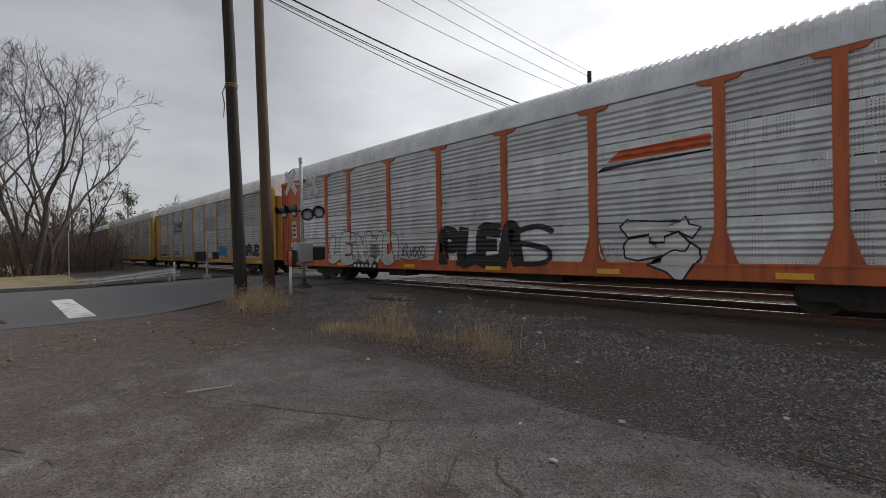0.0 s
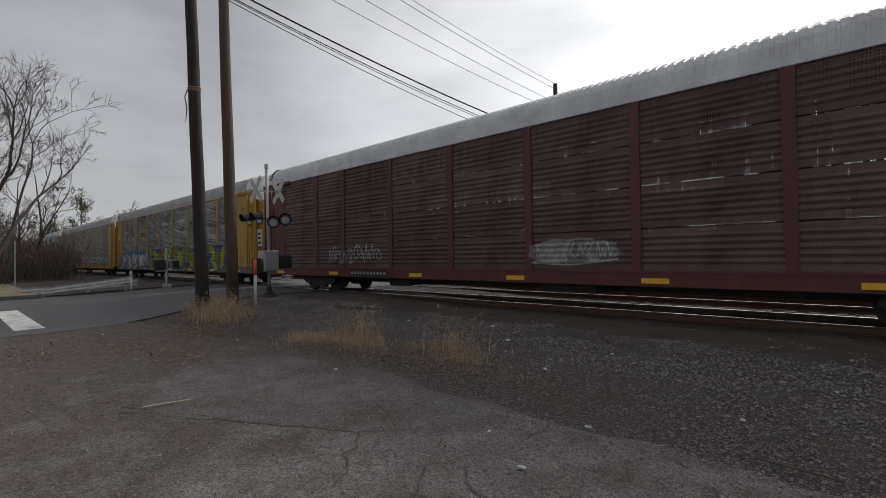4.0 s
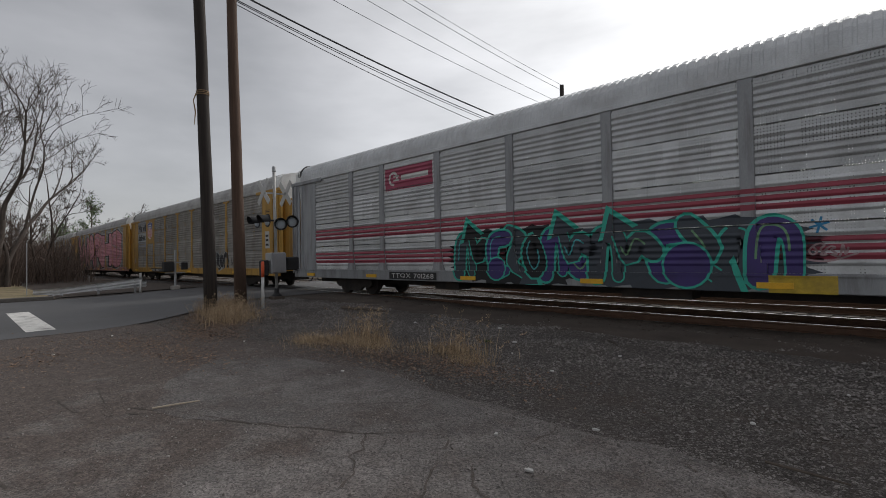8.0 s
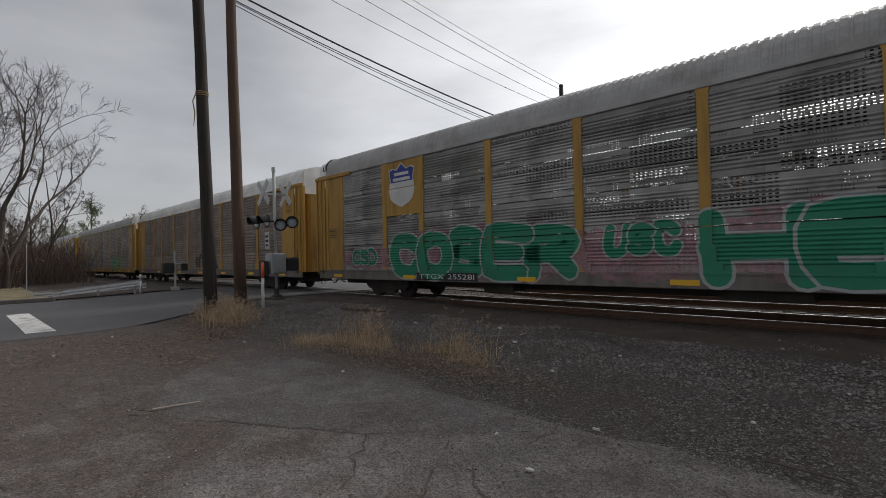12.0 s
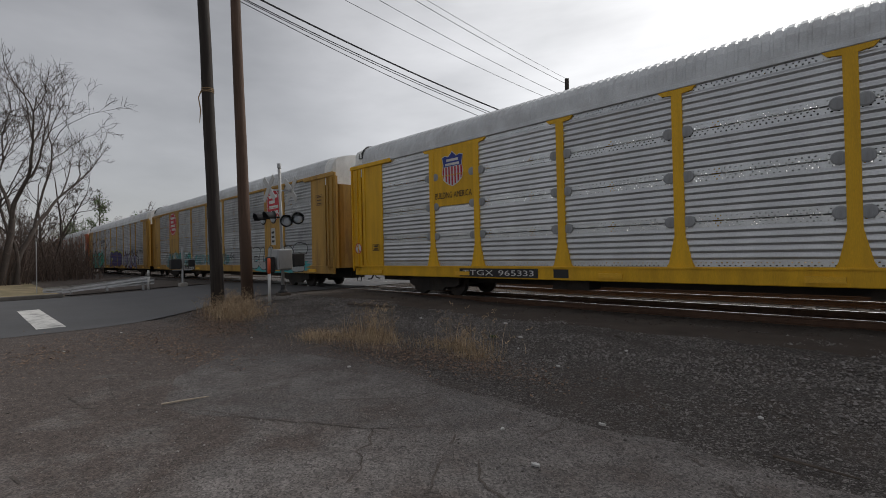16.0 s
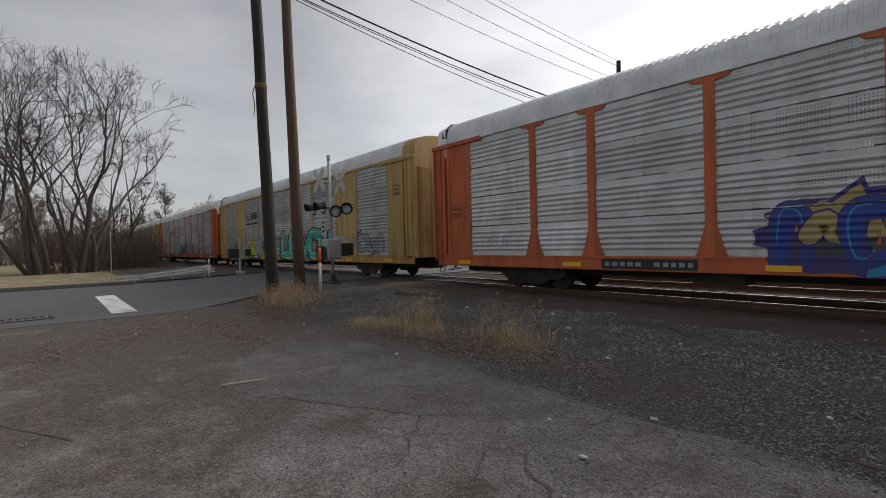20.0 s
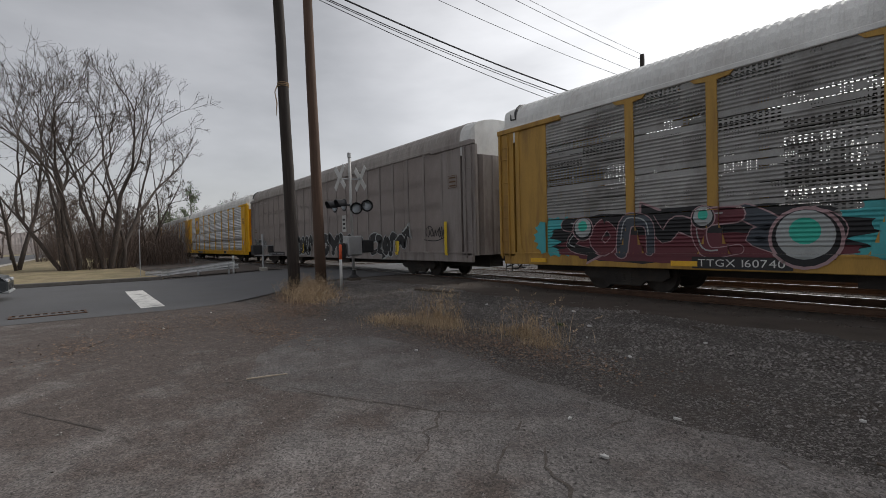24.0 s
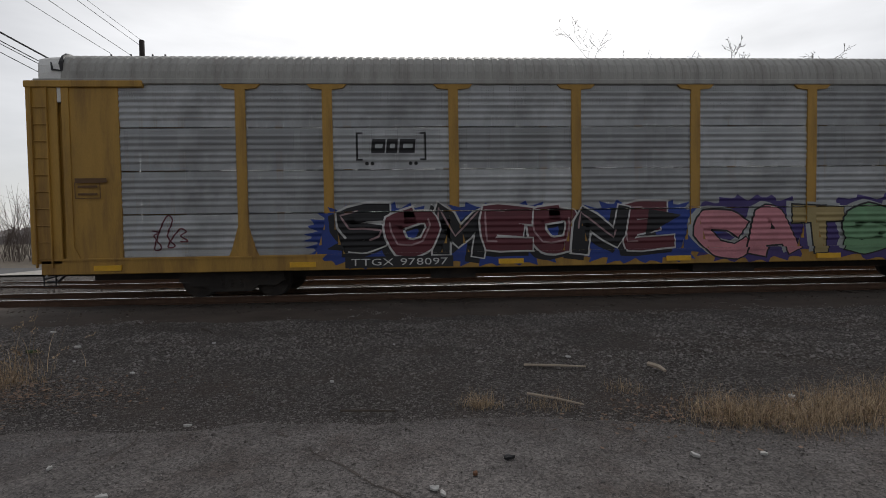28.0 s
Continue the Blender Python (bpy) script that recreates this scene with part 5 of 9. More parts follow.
def shield(car, st, cx, cz, w, h, plain=False):
    """A railway shield emblem: blue head, red and white bars."""
    def outline(k):
        pts = [(-0.5, 0.36), (-0.36, 0.40), (-0.2, 0.36), (0, 0.5), (0.2, 0.36), (0.36, 0.40), (0.5, 0.36), (0.44, 0.14), (0.5, -0.1), (0.44, -0.3), (0.25, -0.42), (0, -0.5), (-0.25, -0.42), (-0.44, -0.3), (-0.5, -0.1), (-0.44, 0.14)]
        return [(cx + a * w * k, cz + b * h * k) for a, b in pts]
    o = outline(1.0)
    decal(car, st, "emblem_back", [[(cx, cz), o[i], o[(i + 1) % len(o)]] for i in range(len(o))], "letter", 3, "white edged shield emblem")
    i_ = outline(0.94)
    fan = [[(cx, cz), i_[i], i_[(i + 1) % len(i_)]] for i in range(len(i_))]
    split = cz + 0.07 * h
    decal(car, st, "emblem_head", [q for q in (clip(f, 1, split, 99) for f in fan) if q], "signblue", 4, "blue emblem head")
    if not plain:
        for k in range(7):
            a = cx - 0.47 * w + k * 0.141 * w
            decal(car, st, "emblem_bar", [q for q in (clip(clip(f, 1, -99, split - 0.01), 0, a, a + 0.07 * w) for f in fan if clip(f, 1, -99, split - 0.01)) if q], "signred", 4, "red bar of the emblem")
    for zz, ww in ((0.25, 0.56), (0.13, 0.66)):
        decal(car, st, "emblem_band", rect(cx - ww * w / 2, cx + ww * w / 2, cz + zz * h - 0.035 * h, cz + zz * h + 0.035 * h), "letter", 5, "white band")


def octagon(car, st, cx, cz, w):
    for k, c, l in ((1.0, "signred", 3), (0.93, "letter", 4), (0.87, "signred", 5)):
        r = w / 2 * k
        o = [(cx + r * 1.08 * math.cos(a), cz + r * 1.08 * math.sin(a)) for a in (math.pi / 8 + i * math.pi / 4 for i in range(8))]
        decal(car, st, "emblem_octagon", [o], c, l, "red octagonal emblem with a white rim")
    for i, (a, b) in enumerate(((-0.3, 0.28), (-0.3, 0.1), (-0.3, 0.32), (-0.16, 0.3))):
        zz = cz + w * (0.26 - 0.17 * i)
        decal(car, st, "emblem_band", rect(cx + a * w, cx + b * w, zz - 0.05 * w, zz + 0.05 * w), "letter", 6, "white band")


def horse_emblem(car, st, x0, x1, z0, z1, board=False):
    """Slanted dark bars with a block beside them."""
    w, h = x1 - x0, z1 - z0
    if board:
        decal(car, st, "emblem_board", rect(x0 - 0.1, x1 + 0.1, z0 - 0.05, z1 + 0.08), "grey", 0, "grey board")
    for k in range(5):
        decal(car, st, "emblem_bar", rect(x0 + 0.05 * k * w / 5, x0 + 0.34 * w, z0 + h * (0.36 + 0.12 * k), z0 + h * (0.42 + 0.12 * k), 0.5), "black", 1, "slanted dark bar")
    decal(car, st, "emblem_block", [[(x0 + 0.46 * w, z0 + 0.4 * h), (x0 + 0.56 * w, z0 + 0.42 * h), (x0 + 0.66 * w, z0 + 0.72 * h), (x0 + 0.6 * w, z0 + 0.98 * h), (x0 + 0.45 * w, z0 + 0.75 * h)]], "black", 1, "dark angular block")
    for a, b in ((0.66, 0.80), (0.83, 0.99)):
        decal(car, st, "emblem_block", rect(x0 + a * w, x0 + b * w, z0 + 0.42 * h, z0 + 0.92 * h, 0.25), "black", 1, "dark angular block")
    for a, b in ((0.0, 0.42), (0.48, 1.0)):
        decal(car, st, "emblem_band", rect(x0 + a * w, x0 + b * w, z0 + 0.06 * h, z0 + 0.2 * h, 0.2), "black", 1, "dark band")


def swoosh_emblem(car, st, x0, x1, z0, z1, board=None):
    w, h = x1 - x0, z1 - z0
    if board:
        decal(car, st, "emblem_board", rect(x0 - 0.15, x1 + 0.15, z0 - 0.1, z1 + 0.1), board, 0, "pale painted board")
    decal(car, st, "emblem_band", [[(x0 + 0.1 * w, z0 + 0.4 * h), (x1, z0 + 0.48 * h), (x1, z0 + 0.98 * h), (x0 + 0.22 * w, z0 + 0.86 * h)]], "orange", 1, "orange slanted band")
    for k in range(4):
        a = x0 + (0.2 + 0.2 * k) * w
        decal(car, st, "emblem_gap", rect(a + 0.05 * w, a + 0.14 * w, z0 + 0.6 * h, z0 + 0.7 * h, 0.4), "rust", 2)
    decal(car, st, "emblem_line", [[(x0, z0), (x0 + 0.3 * w, z0 + 0.16 * h), (x1, z0 + 0.3 * h), (x1, z0 + 0.37 * h), (x0 + 0.06 * w, z0 + 0.24 * h)]], "black", 1, "dark sweeping band")


def bracket_emblem(car, st, x0, x1, z0, z1, board=None):
    w, h = x1 - x0, z1 - z0
    if board:
        decal(car, st, "emblem_board", rect(x0 - 0.3, x1 + 0.3, z0 - 0.1, z1 + 0.15), board, 0, "tan painted board")
    for a, s in ((x0, 1), (x1, -1)):
        decal(car, st, "emblem_bracket", stroke_faces([[(a + s * 0.07 * w, z0 + 0.18 * h), (a, z0 + 0.18 * h), (a, z1), (a + s * 0.07 * w, z1)]], 0.045), "black", 1, "dark bracket")
    for a, b in ((0.2, 0.4), (0.42, 0.58), (0.61, 0.84)):
        decal(car, st, "emblem_block", rect(x0 + a * w, x0 + b * w, z0 + 0.38 * h, z0 + 0.82 * h, 0.1), "black", 1, "dark block")
        decal(car, st, "emblem_gap", rect(x0 + (a + 0.06) * w, x0 + (b - 0.03) * w, z0 + 0.53 * h, z0 + 0.67 * h, 0.1), "pale", 2)
    for a in (0.14, 0.22, 0.78, 0.86):
        decal(car, st, "emblem_dot", [[(x0 + a * w + 0.045 * math.cos(t), z0 + 0.06 * h + 0.045 * math.sin(t)) for t in (i * math.pi / 5 for i in range(10))]], "black", 1)


def notice(car, st, x0, x1, z0, z1, colour="brown", rows=3):
    """Small stencilled notices on an end panel: illegible, so bars."""
    decal(car, st, "notice_frame", stroke_faces([[(x0, z0), (x1, z0), (x1, z1), (x0, z1), (x0, z0)]], 0.02), colour, 1, "thin stencilled frame")
    for i in range(rows):
        z = z0 + (z1 - z0) * (i + 0.5) / rows
        decal(car, st, "notice_line", rect(x0 + 0.06, x1 - 0.06, z - 0.025, z + 0.025), colour, 1)

def bubbles(car, st, x0, x1, z0, z1, fill, outline="black", back=None, n=5, seed=0, shine=None):
    """A sprayed throw-up: a row of swollen lumps with outlines, not readable as letters."""
    rng = np.random.default_rng(seed + 300)
    if back:
        decal(car, st, "paint_cloud", cloud_faces(x0 - 0.3, x1 + 0.3, z0 - 0.1, z1 + 0.1, seed, 11, 0.1), back, 0, "cloud of sprayed paint")
    w = (x1 - x0) / n
    fills = [fill] if isinstance(fill, str) else fill
    for i in range(n):
        cx, cz = x0 + (i + 0.5) * w, (z0 + z1) / 2 + rng.uniform(-0.05, 0.05) * (z1 - z0)
        rx, rz = w * rng.uniform(0.56, 0.7), (z1 - z0) / 2 * rng.uniform(0.85, 1.05)
        ph, tw = rng.uniform(0, 6.28), rng.uniform(-0.25, 0.25)

        def lump(k):
            pts = []
            for j in range(40):
                a = 2 * math.pi * j / 40
                r = 1 + 0.16 * math.sin(3 * a + ph) + 0.08 * math.sin(5 * a + 2 * ph)
                u, v = (rx - k) * math.cos(a) * r, (rz - k) * math.sin(a) * (0.93 + 0.07 * r)
                pts.append((cx + u + tw * v, cz + v))
            return [[(cx, cz), pts[j], pts[(j + 1) % 40]] for j in range(40)]
        rim = decal(car, st, "lump_outline", lump(0.0), outline, 1 + 0.4 * (i % 2), "sprayed outline")
        if not rim:
            continue
        decal(rim, st, "lump_fill", lump(0.055), fills[i % len(fills)], 2 + 0.4 * (i % 2), "sprayed swollen shape")
        ins = [[(cx + tw * 0.2 - rx * 0.25, cz + rz * 0.55), (cx + rng.uniform(-0.1, 0.1), cz + 0.1), (cx + rx * rng.uniform(-0.1, 0.35), cz - rz * 0.5)], [(cx - rx * 0.2, cz - 0.05), (cx + rx * 0.3, cz + rng.uniform(-0.15, 0.2))]]
        decal(rim, st, "lump_stroke", stroke_faces(ins, 0.05), outline, 3 + 0.4 * (i % 2))
        if shine:
            decal(rim, st, "lump_shine", stroke_faces([[(cx - rx * 0.55, cz + rz * 0.2), (cx - rx * 0.4, cz + rz * 0.62)]], 0.06), shine, 3.2 + 0.4 * (i % 2))


def marks(car, st, x0, x1, seed=0, plate="plate"):
    """A wagon mark too blurred to read: pale bars."""
    if plate:
        decal(car, st, "mark_plate", rect(x0 - 0.1, x1 + 0.1, 0.70, 0.96), plate, 0, "black painted strip")
    rng = np.random.default_rng(seed)
    x = x0
    while x < x1 - 0.1:
        w = rng.uniform(0.1, 0.16)
        decal(car, st, "mark_bar", rect(x, x + w, 0.78, 0.88), "grey", 1)
        x += w + (0.32 if abs(x - (x0 + 0.42 * (x1 - x0))) < 0.1 else 0.07)


def plates(st, spec):
    """Painted plates in place of side sheets: first edge of the bay -> rows."""
    st["plates"] = {round(a, 2): rows for a, rows in spec.items()}
    edges = (BAY0, *POSTS, BAY1)
    st["plate_spans"] = {a: (rows, edges[[round(e, 2) for e in edges].index(round(a, 2)) + 1] - a) for a, rows in spec.items()}


def end_notices(car, st, seed):
    rng = np.random.default_rng(seed)
    z = 3.2 + rng.uniform(0, 0.6)
    notice(car, st, 26.55, 27.05, z, z + 0.45, "brown")
    if seed % 2:
        notice(car, st, 0.95, 1.5, 2.4, 2.75, "brown", 2)
    if seed % 3 == 0:
        decal(car, st, "notice_plate", rect(26.5, 27.1, 1.9, 2.05), "tape", 2, "small yellow warning plate")


def d00(c, s):
    graf(c, s, "LENWO", 5.0, 10.1, 0.78, 2.2, "white", "black", 0.3, 0.035, 1, 0.7)
    decal(c, s, "tag_board", rect(6.9, 8.85, 0.60, 0.90), "black", 4, "black sprayed board")
    for k in range(6):
        decal(c, s, "tag_bar", rect(7.05 + 0.29 * k, 7.24 + 0.29 * k, 0.70, 0.81), "letter", 5)
    tag(c, s, 10.3, 11.7, 1.1, 1.6, "black", 3)
    graf(c, s, "PLEA", 12.6, 16.1, 0.8, 2.2, "black", None, 0.3, 0.04, 3, 0.45, bend=0.5, square=True)
    graf(c, s, "S", 15.7, 17.2, 0.85, 2.15, "black", None, 0.12, 0.03, 4, 0.4)
    tag(c, s, 18.5, 19.2, 1.1, 1.6, "white", 6)
    hair = [(19.08, 1.9), (19.29, 2.08), (19.34, 2.04), (20.5, 1.97), (20.62, 2.08), (20.7, 1.9), (20.94, 1.83), (20.76, 1.58), (20.46, 1.74), (20.16, 1.63), (20.16, 1.5), (19.81, 1.5), (19.81, 1.7), (19.3, 1.63)]
    head = [(19.3, 1.6), (19.18, 1.45), (19.21, 1.14), (19.51, 1.07), (20.1, 1.18), (20.05, 1.05), (19.77, 0.98), (20.2, 0.82), (20.5, 0.55), (20.76, 0.95), (20.93, 1.14), (20.9, 1.36), (20.7, 1.5), (20.46, 1.74), (20.16, 1.63), (20.16, 1.5), (19.81, 1.5), (19.81, 1.68)]
    for o in (hair, head):
        m = (sum(q[0] for q in o) / len(o), sum(q[1] for q in o) / len(o))
        decal(c, s, "sprayed_figure", [[m, o[i], o[(i + 1) % len(o)]] for i in range(len(o))], "white", 1, "white sprayed figure with a dark outline")
        decal(c, s, "figure_outline", ribbon_faces(o + o[:1], 0.05), "black", 2)
    decal(c, s, "figure_line", ribbon_faces(soften([(20.1, 1.18), (20.35, 1.32), (20.6, 1.3), (20.72, 1.5)], 4), 0.04), "black", 2)
    swoosh_emblem(c, s, 18.5, 21.15, 3.3, 3.85)
    for z in (1.62, 1.2):
        tag(c, s, 0.95, 1.7, z, z + 0.32, "white", 10 + int(z * 10), 0.045)


def d01(c, s):
    horse_emblem(c, s, 6.95, 9.3, 3.15, 4.0, True)
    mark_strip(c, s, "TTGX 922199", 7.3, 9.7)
    wildstyle(c, s, 2.05, 4.2, 1.2, 2.05, "grey", "black", 5, 0.26, 0.035, 5)
    decal(c, s, "paint_cloud", cloud_faces(2.1, 4.2, 1.08, 1.3, 3, 9, 0.1), "slate", 0.4, "dark sprayed base")
    tag(c, s, 7.0, 8.4, 1.2, 2.05, "black", 6)
    tag(c, s, 7.1, 8.3, 1.15, 1.6, "black", 8)
    graf(c, s, "GRUE", 23.5, 25.95, 1.1, 1.85, "black", "pale", 0.3, 0.03, 7, 0.8)
    decal(c, s, "paint_tail", [[(25.5, 1.3), (26.0, 1.8), (25.4, 1.65)]], "black", 1, "dark sprayed arrow point")
    wildstyle(c, s, 18.6, 20.2, 1.15, 1.75, "sky", "blue", 5, 0.3, 0.03, 3, "sky", pad=(0.1, 0.03))
    wildstyle(c, s, 21.5, 22.95, 1.2, 1.95, "palepink", "hotpink", 4, 0.26, 0.02, 8)
    tag(c, s, 26.4, 27.3, 1.1, 1.55, "black", 9)


def d02(c, s):
    horse_emblem(c, s, 6.9, 9.3, 3.2, 3.95)
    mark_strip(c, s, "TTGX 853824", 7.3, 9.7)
    for k, (a, b, z0, z1, col) in enumerate(((10.3, 13.2, 1.0, 2.1, "thin_white"), (12.6, 15.6, 0.85, 2.15, "thin_white"), (15.2, 18.2, 0.9, 2.2, "thin_white"), (11.0, 12.6, 1.3, 2.0, "thin_pink"), (14.2, 15.4, 1.3, 2.05, "thin_aqua"))):
        decal(c, s, "faded_wash", cloud_faces(a, b, z0, z1, 3 + k, 7, 0.05), col, 0.15 * k, "faded wash of sprayed paint")
    wildstyle(c, s, 10.4, 18.0, 1.05, 2.15, ["thin_white", "thin_pink", "thin_white", "thin_aqua"], None, 9, 0.3, 0.03, 11)
    graf(c, s, "GUE", 11.6, 16.4, 1.15, 1.95, "thin_white", "thin_black", 0.3, 0.03, 12, 1.0)
    wildstyle(c, s, 6.85, 9.25, 1.05, 2.1, "pale", "black", 5, 0.28, 0.03, 12)
    tag(c, s, 2.1, 4.4, 1.2, 1.8, "pale", 13)
    tag(c, s, 5.6, 6.5, 1.2, 1.6, "pale", 14)
    tag(c, s, 0.9, 1.5, 1.7, 2.3, "black", 16)


def d03(c, s):
    decal(c, s, "emblem_board", rect(23.5, 25.9, 3.1, 4.05), "maroon", 0, "dark red board")
    o = [(25.2 + 0.36 * math.cos(a), 3.58 + 0.36 * math.sin(a)) for a in (i * math.pi / 12 for i in range(24))]
    decal(c, s, "emblem_ring", stroke_faces([o + o[:1]], 0.12), "letter", 1, "white ring emblem")
    for k in range(3):
        decal(c, s, "emblem_band", rect(23.7, 24.95, 3.3 + 0.2 * k, 3.4 + 0.2 * k, 0.3), "letter", 1, "white band")
    decal(c, s, "pale_patch", cloud_faces(15.4, 18.0, 1.15, 1.85, 2, 9), "thin_white", 0, "pale sprayed patch")
    tag(c, s, 15.6, 17.8, 1.25, 1.8, "pale", 21)
    tag(c, s, 5.5, 9.0, 1.2, 2.0, "pale", 22)
    marks(c, s, 7.2, 9.3, 23)


def d04(c, s):
    decal(c, s, "paint_ground", cloud_faces(1.45, 9.4, 0.6, 2.3, 4, 9, 0.03), "sky", 0, "bright blue sprayed ground")
    wildstyle(c, s, 2.1, 9.0, 0.8, 1.95, ["white", "white", "pale"], "black", 12, 0.27, 0.03, 31, None, "sky")
    wildstyle(c, s, 10.2, 19.0, 0.85, 2.25, ["olive", "lime", "olive"], "slate", 10, 0.28, 0.04, 32, "blue", "yellow")
    wildstyle(c, s, 18.6, 25.6, 0.85, 2.2, ["lime", "olive"], "slate", 8, 0.26, 0.04, 33, "blue")
    bracket_emblem(c, s, 7.0, 9.2, 3.1, 3.75, "sand")
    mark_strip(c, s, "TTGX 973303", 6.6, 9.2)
    decal(c, s, "notice_plate", rect(0.85, 1.45, 3.3, 3.75), "tape", 1, "yellow notice plate")


def d05(c, s):
    shield(c, s, 5.64, 4.1, 1.35, 1.55)
    graf(c, s, "PISTO", 2.1, 4.75, 1.12, 1.75, "black", "pale", 0.27, 0.035, 41, 0.5)
    tag(c, s, 5.1, 6.4, 1.25, 1.85, "pale", 42)
    wildstyle(c, s, 9.7, 13.2, 1.05, 2.0, "thin_rust", "thin_white", 6, 0.26, 0.03, 43)
    for k in range(7):
        a = 18.0 + 1.13 * k
        decal(c, s, "faded_wash", cloud_faces(a, a + 1.0, 0.98, 2.0 + 0.15 * math.sin(k * 2.2), 3 + k, 7, 0.06), "thin_aqua" if k in (4, 5) else "thin_white", 0.1 + 0.1 * (k % 2), "faded wash of sprayed paint")
    wildstyle(c, s, 18.0, 25.9, 1.0, 2.2, ["thin_white", "thin_white", "thin_aqua"], None, 10, 0.24, 0.03, 44)
    wildstyle(c, s, 13.6, 17.6, 1.0, 2.0, "thin_white", None, 6, 0.2, 0.03, 45)
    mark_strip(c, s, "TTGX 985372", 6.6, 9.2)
    for z in (4.25, 3.85, 3.45):
        tag(c, s, 0.95, 1.5, z, z + 0.28, "black", int(z * 20), 0.03)
    tag(c, s, 0.95, 1.6, 1.25, 1.7, "thin_black", 48)


def d06(c, s):
    for z0, z1 in ((1.30, 1.42), (1.47, 1.59), (1.64, 1.74), (2.30, 2.42), (2.47, 2.59), (2.64, 2.74)):
        decal(c, s, "red_stripe", rect(1.95, 26.0, z0, z1), "stripe", 0, "dull red painted stripe")
    wildstyle(c, s, 10.5, 14.9, 0.75, 2.2, ["slate", "black", "purple"], "teal", 7, 0.24, 0.055, 51, "black", "aqua")
    wildstyle(c, s, 14.4, 19.2, 0.75, 2.15, ["purple", "slate", "slate"], "teal", 7, 0.26, 0.055, 53, "slate", "mint")
    for cx, cz, r in ((12.0, 1.1, 0.34), (17.2, 1.2, 0.5)):
        o = [(cx + r * math.cos(q), cz + r * math.sin(q)) for q in (i * math.pi / 10 for i in range(20))]
        decal(c, s, "sprayed_disc", [o], "purple", 5, "dark sprayed disc")
        decal(c, s, "disc_rim", ribbon_faces(o + o[:1], 0.05), "teal", 5.4)
    for cx in (19.0, 19.5):
        for q in range(3):
            a = q * math.pi / 3 + 0.3
            decal(c, s, "sprayed_star", stroke_faces([[(cx - 0.14 * math.cos(a), 1.95 - 0.14 * math.sin(a)), (cx + 0.14 * math.cos(a), 1.95 + 0.14 * math.sin(a))]], 0.04), "sky", 1 + 0.1 * q, "small blue sprayed star")
    tag(c, s, 19.3, 19.9, 1.35, 1.65, "palepink", 55)
    decal(c, s, "emblem_plate", rect(6.85, 9.35, 3.95, 4.75), "hotpink", 1, "dark red emblem plate")
    decal(c, s, "emblem_band", rect(7.75, 9.15, 4.27, 4.45), "letter", 2, "white band")
    o = [(7.32 + 0.22 * math.cos(q), 4.36 + 0.22 * math.sin(q)) for q in (i * math.pi / 8 for i in range(13))]
    decal(c, s, "emblem_arc", ribbon_faces(o, 0.09), "letter", 2, "white round emblem")
    for k in range(2):
        decal(c, s, "emblem_bar", rect(7.3, 7.62, 4.27 + 0.14 * k, 4.33 + 0.14 * k, 0.6), "letter", 2)
    mark_strip(c, s, "TTQX 701268", 7.2, 9.4)
    decal(c, s, "yellow_patch", rect(18.7, 19.75, 0.66, 1.0), "thin_yellow", 5, "yellow painted patch on the sill")


def d07(c, s):
    for z0, z1, col in ((4.05, 4.92, "grey"), (3.2, 4.0, "pale"), (2.75, 3.15, "grey")):
        decal(c, s, "slogan_board", rect(1.98, 4.5, z0, z1), col, 0, "pale weathered painted band")
    decal(c, s, "slogan", word_faces("We will", 2.05, 4.4, 4.12, 4.68, BOLD), "black", 1, "dark slogan letters")
    decal(c, s, "slogan", word_faces("deliver.", 2.05, 4.4, 3.35, 3.85, BOLD), "black", 1, "dark slogan letters")
    shield(c, s, 5.64, 4.1, 1.35, 1.55)
    wildstyle(c, s, 17.8, 21.6, 1.0, 2.0, "black", "pale", 6, 0.28, 0.035, 61)
    tag(c, s, 21.9, 22.7, 1.2, 1.8, "black", 62)
    tag(c, s, 8.6, 12.4, 1.2, 1.7, "brown", 63)
    mark_strip(c, s, "TTGX 980920", 6.0, 8.8)
    tag(c, s, 0.95, 1.5, 1.3, 1.9, "pale", 64)


def d08(c, s):
    for k, (ch, a, b) in enumerate((("W", 2.9, 9.3), ("A", 8.9, 12.7), ("R", 12.6, 17.0), ("H", 16.8, 21.0), ("S", 21.0, 25.4))):
        graf(c, s, ch, a, b, 0.98, 4.72, "pink", "black", 0.34 if ch != "W" else 0.33, 0.1, 71 + k, 0.35, None, (-0.45, -0.04, "black"), "palepink", True, 0.45 if ch in "WHA" else 0.9, "pale")
    mark_strip(c, s, "TTGX 990231", 5.7, 8.6)
    tag(c, s, 0.95, 1.7, 1.9, 2.3, "white", 77, 0.045)
    decal(c, s, "notice_plate", stroke_faces([[(26.4, 3.3), (27.0, 3.3), (27.0, 3.5), (26.4, 3.5), (26.4, 3.3)]], 0.03), "tape", 1, "yellow stencilled frame")


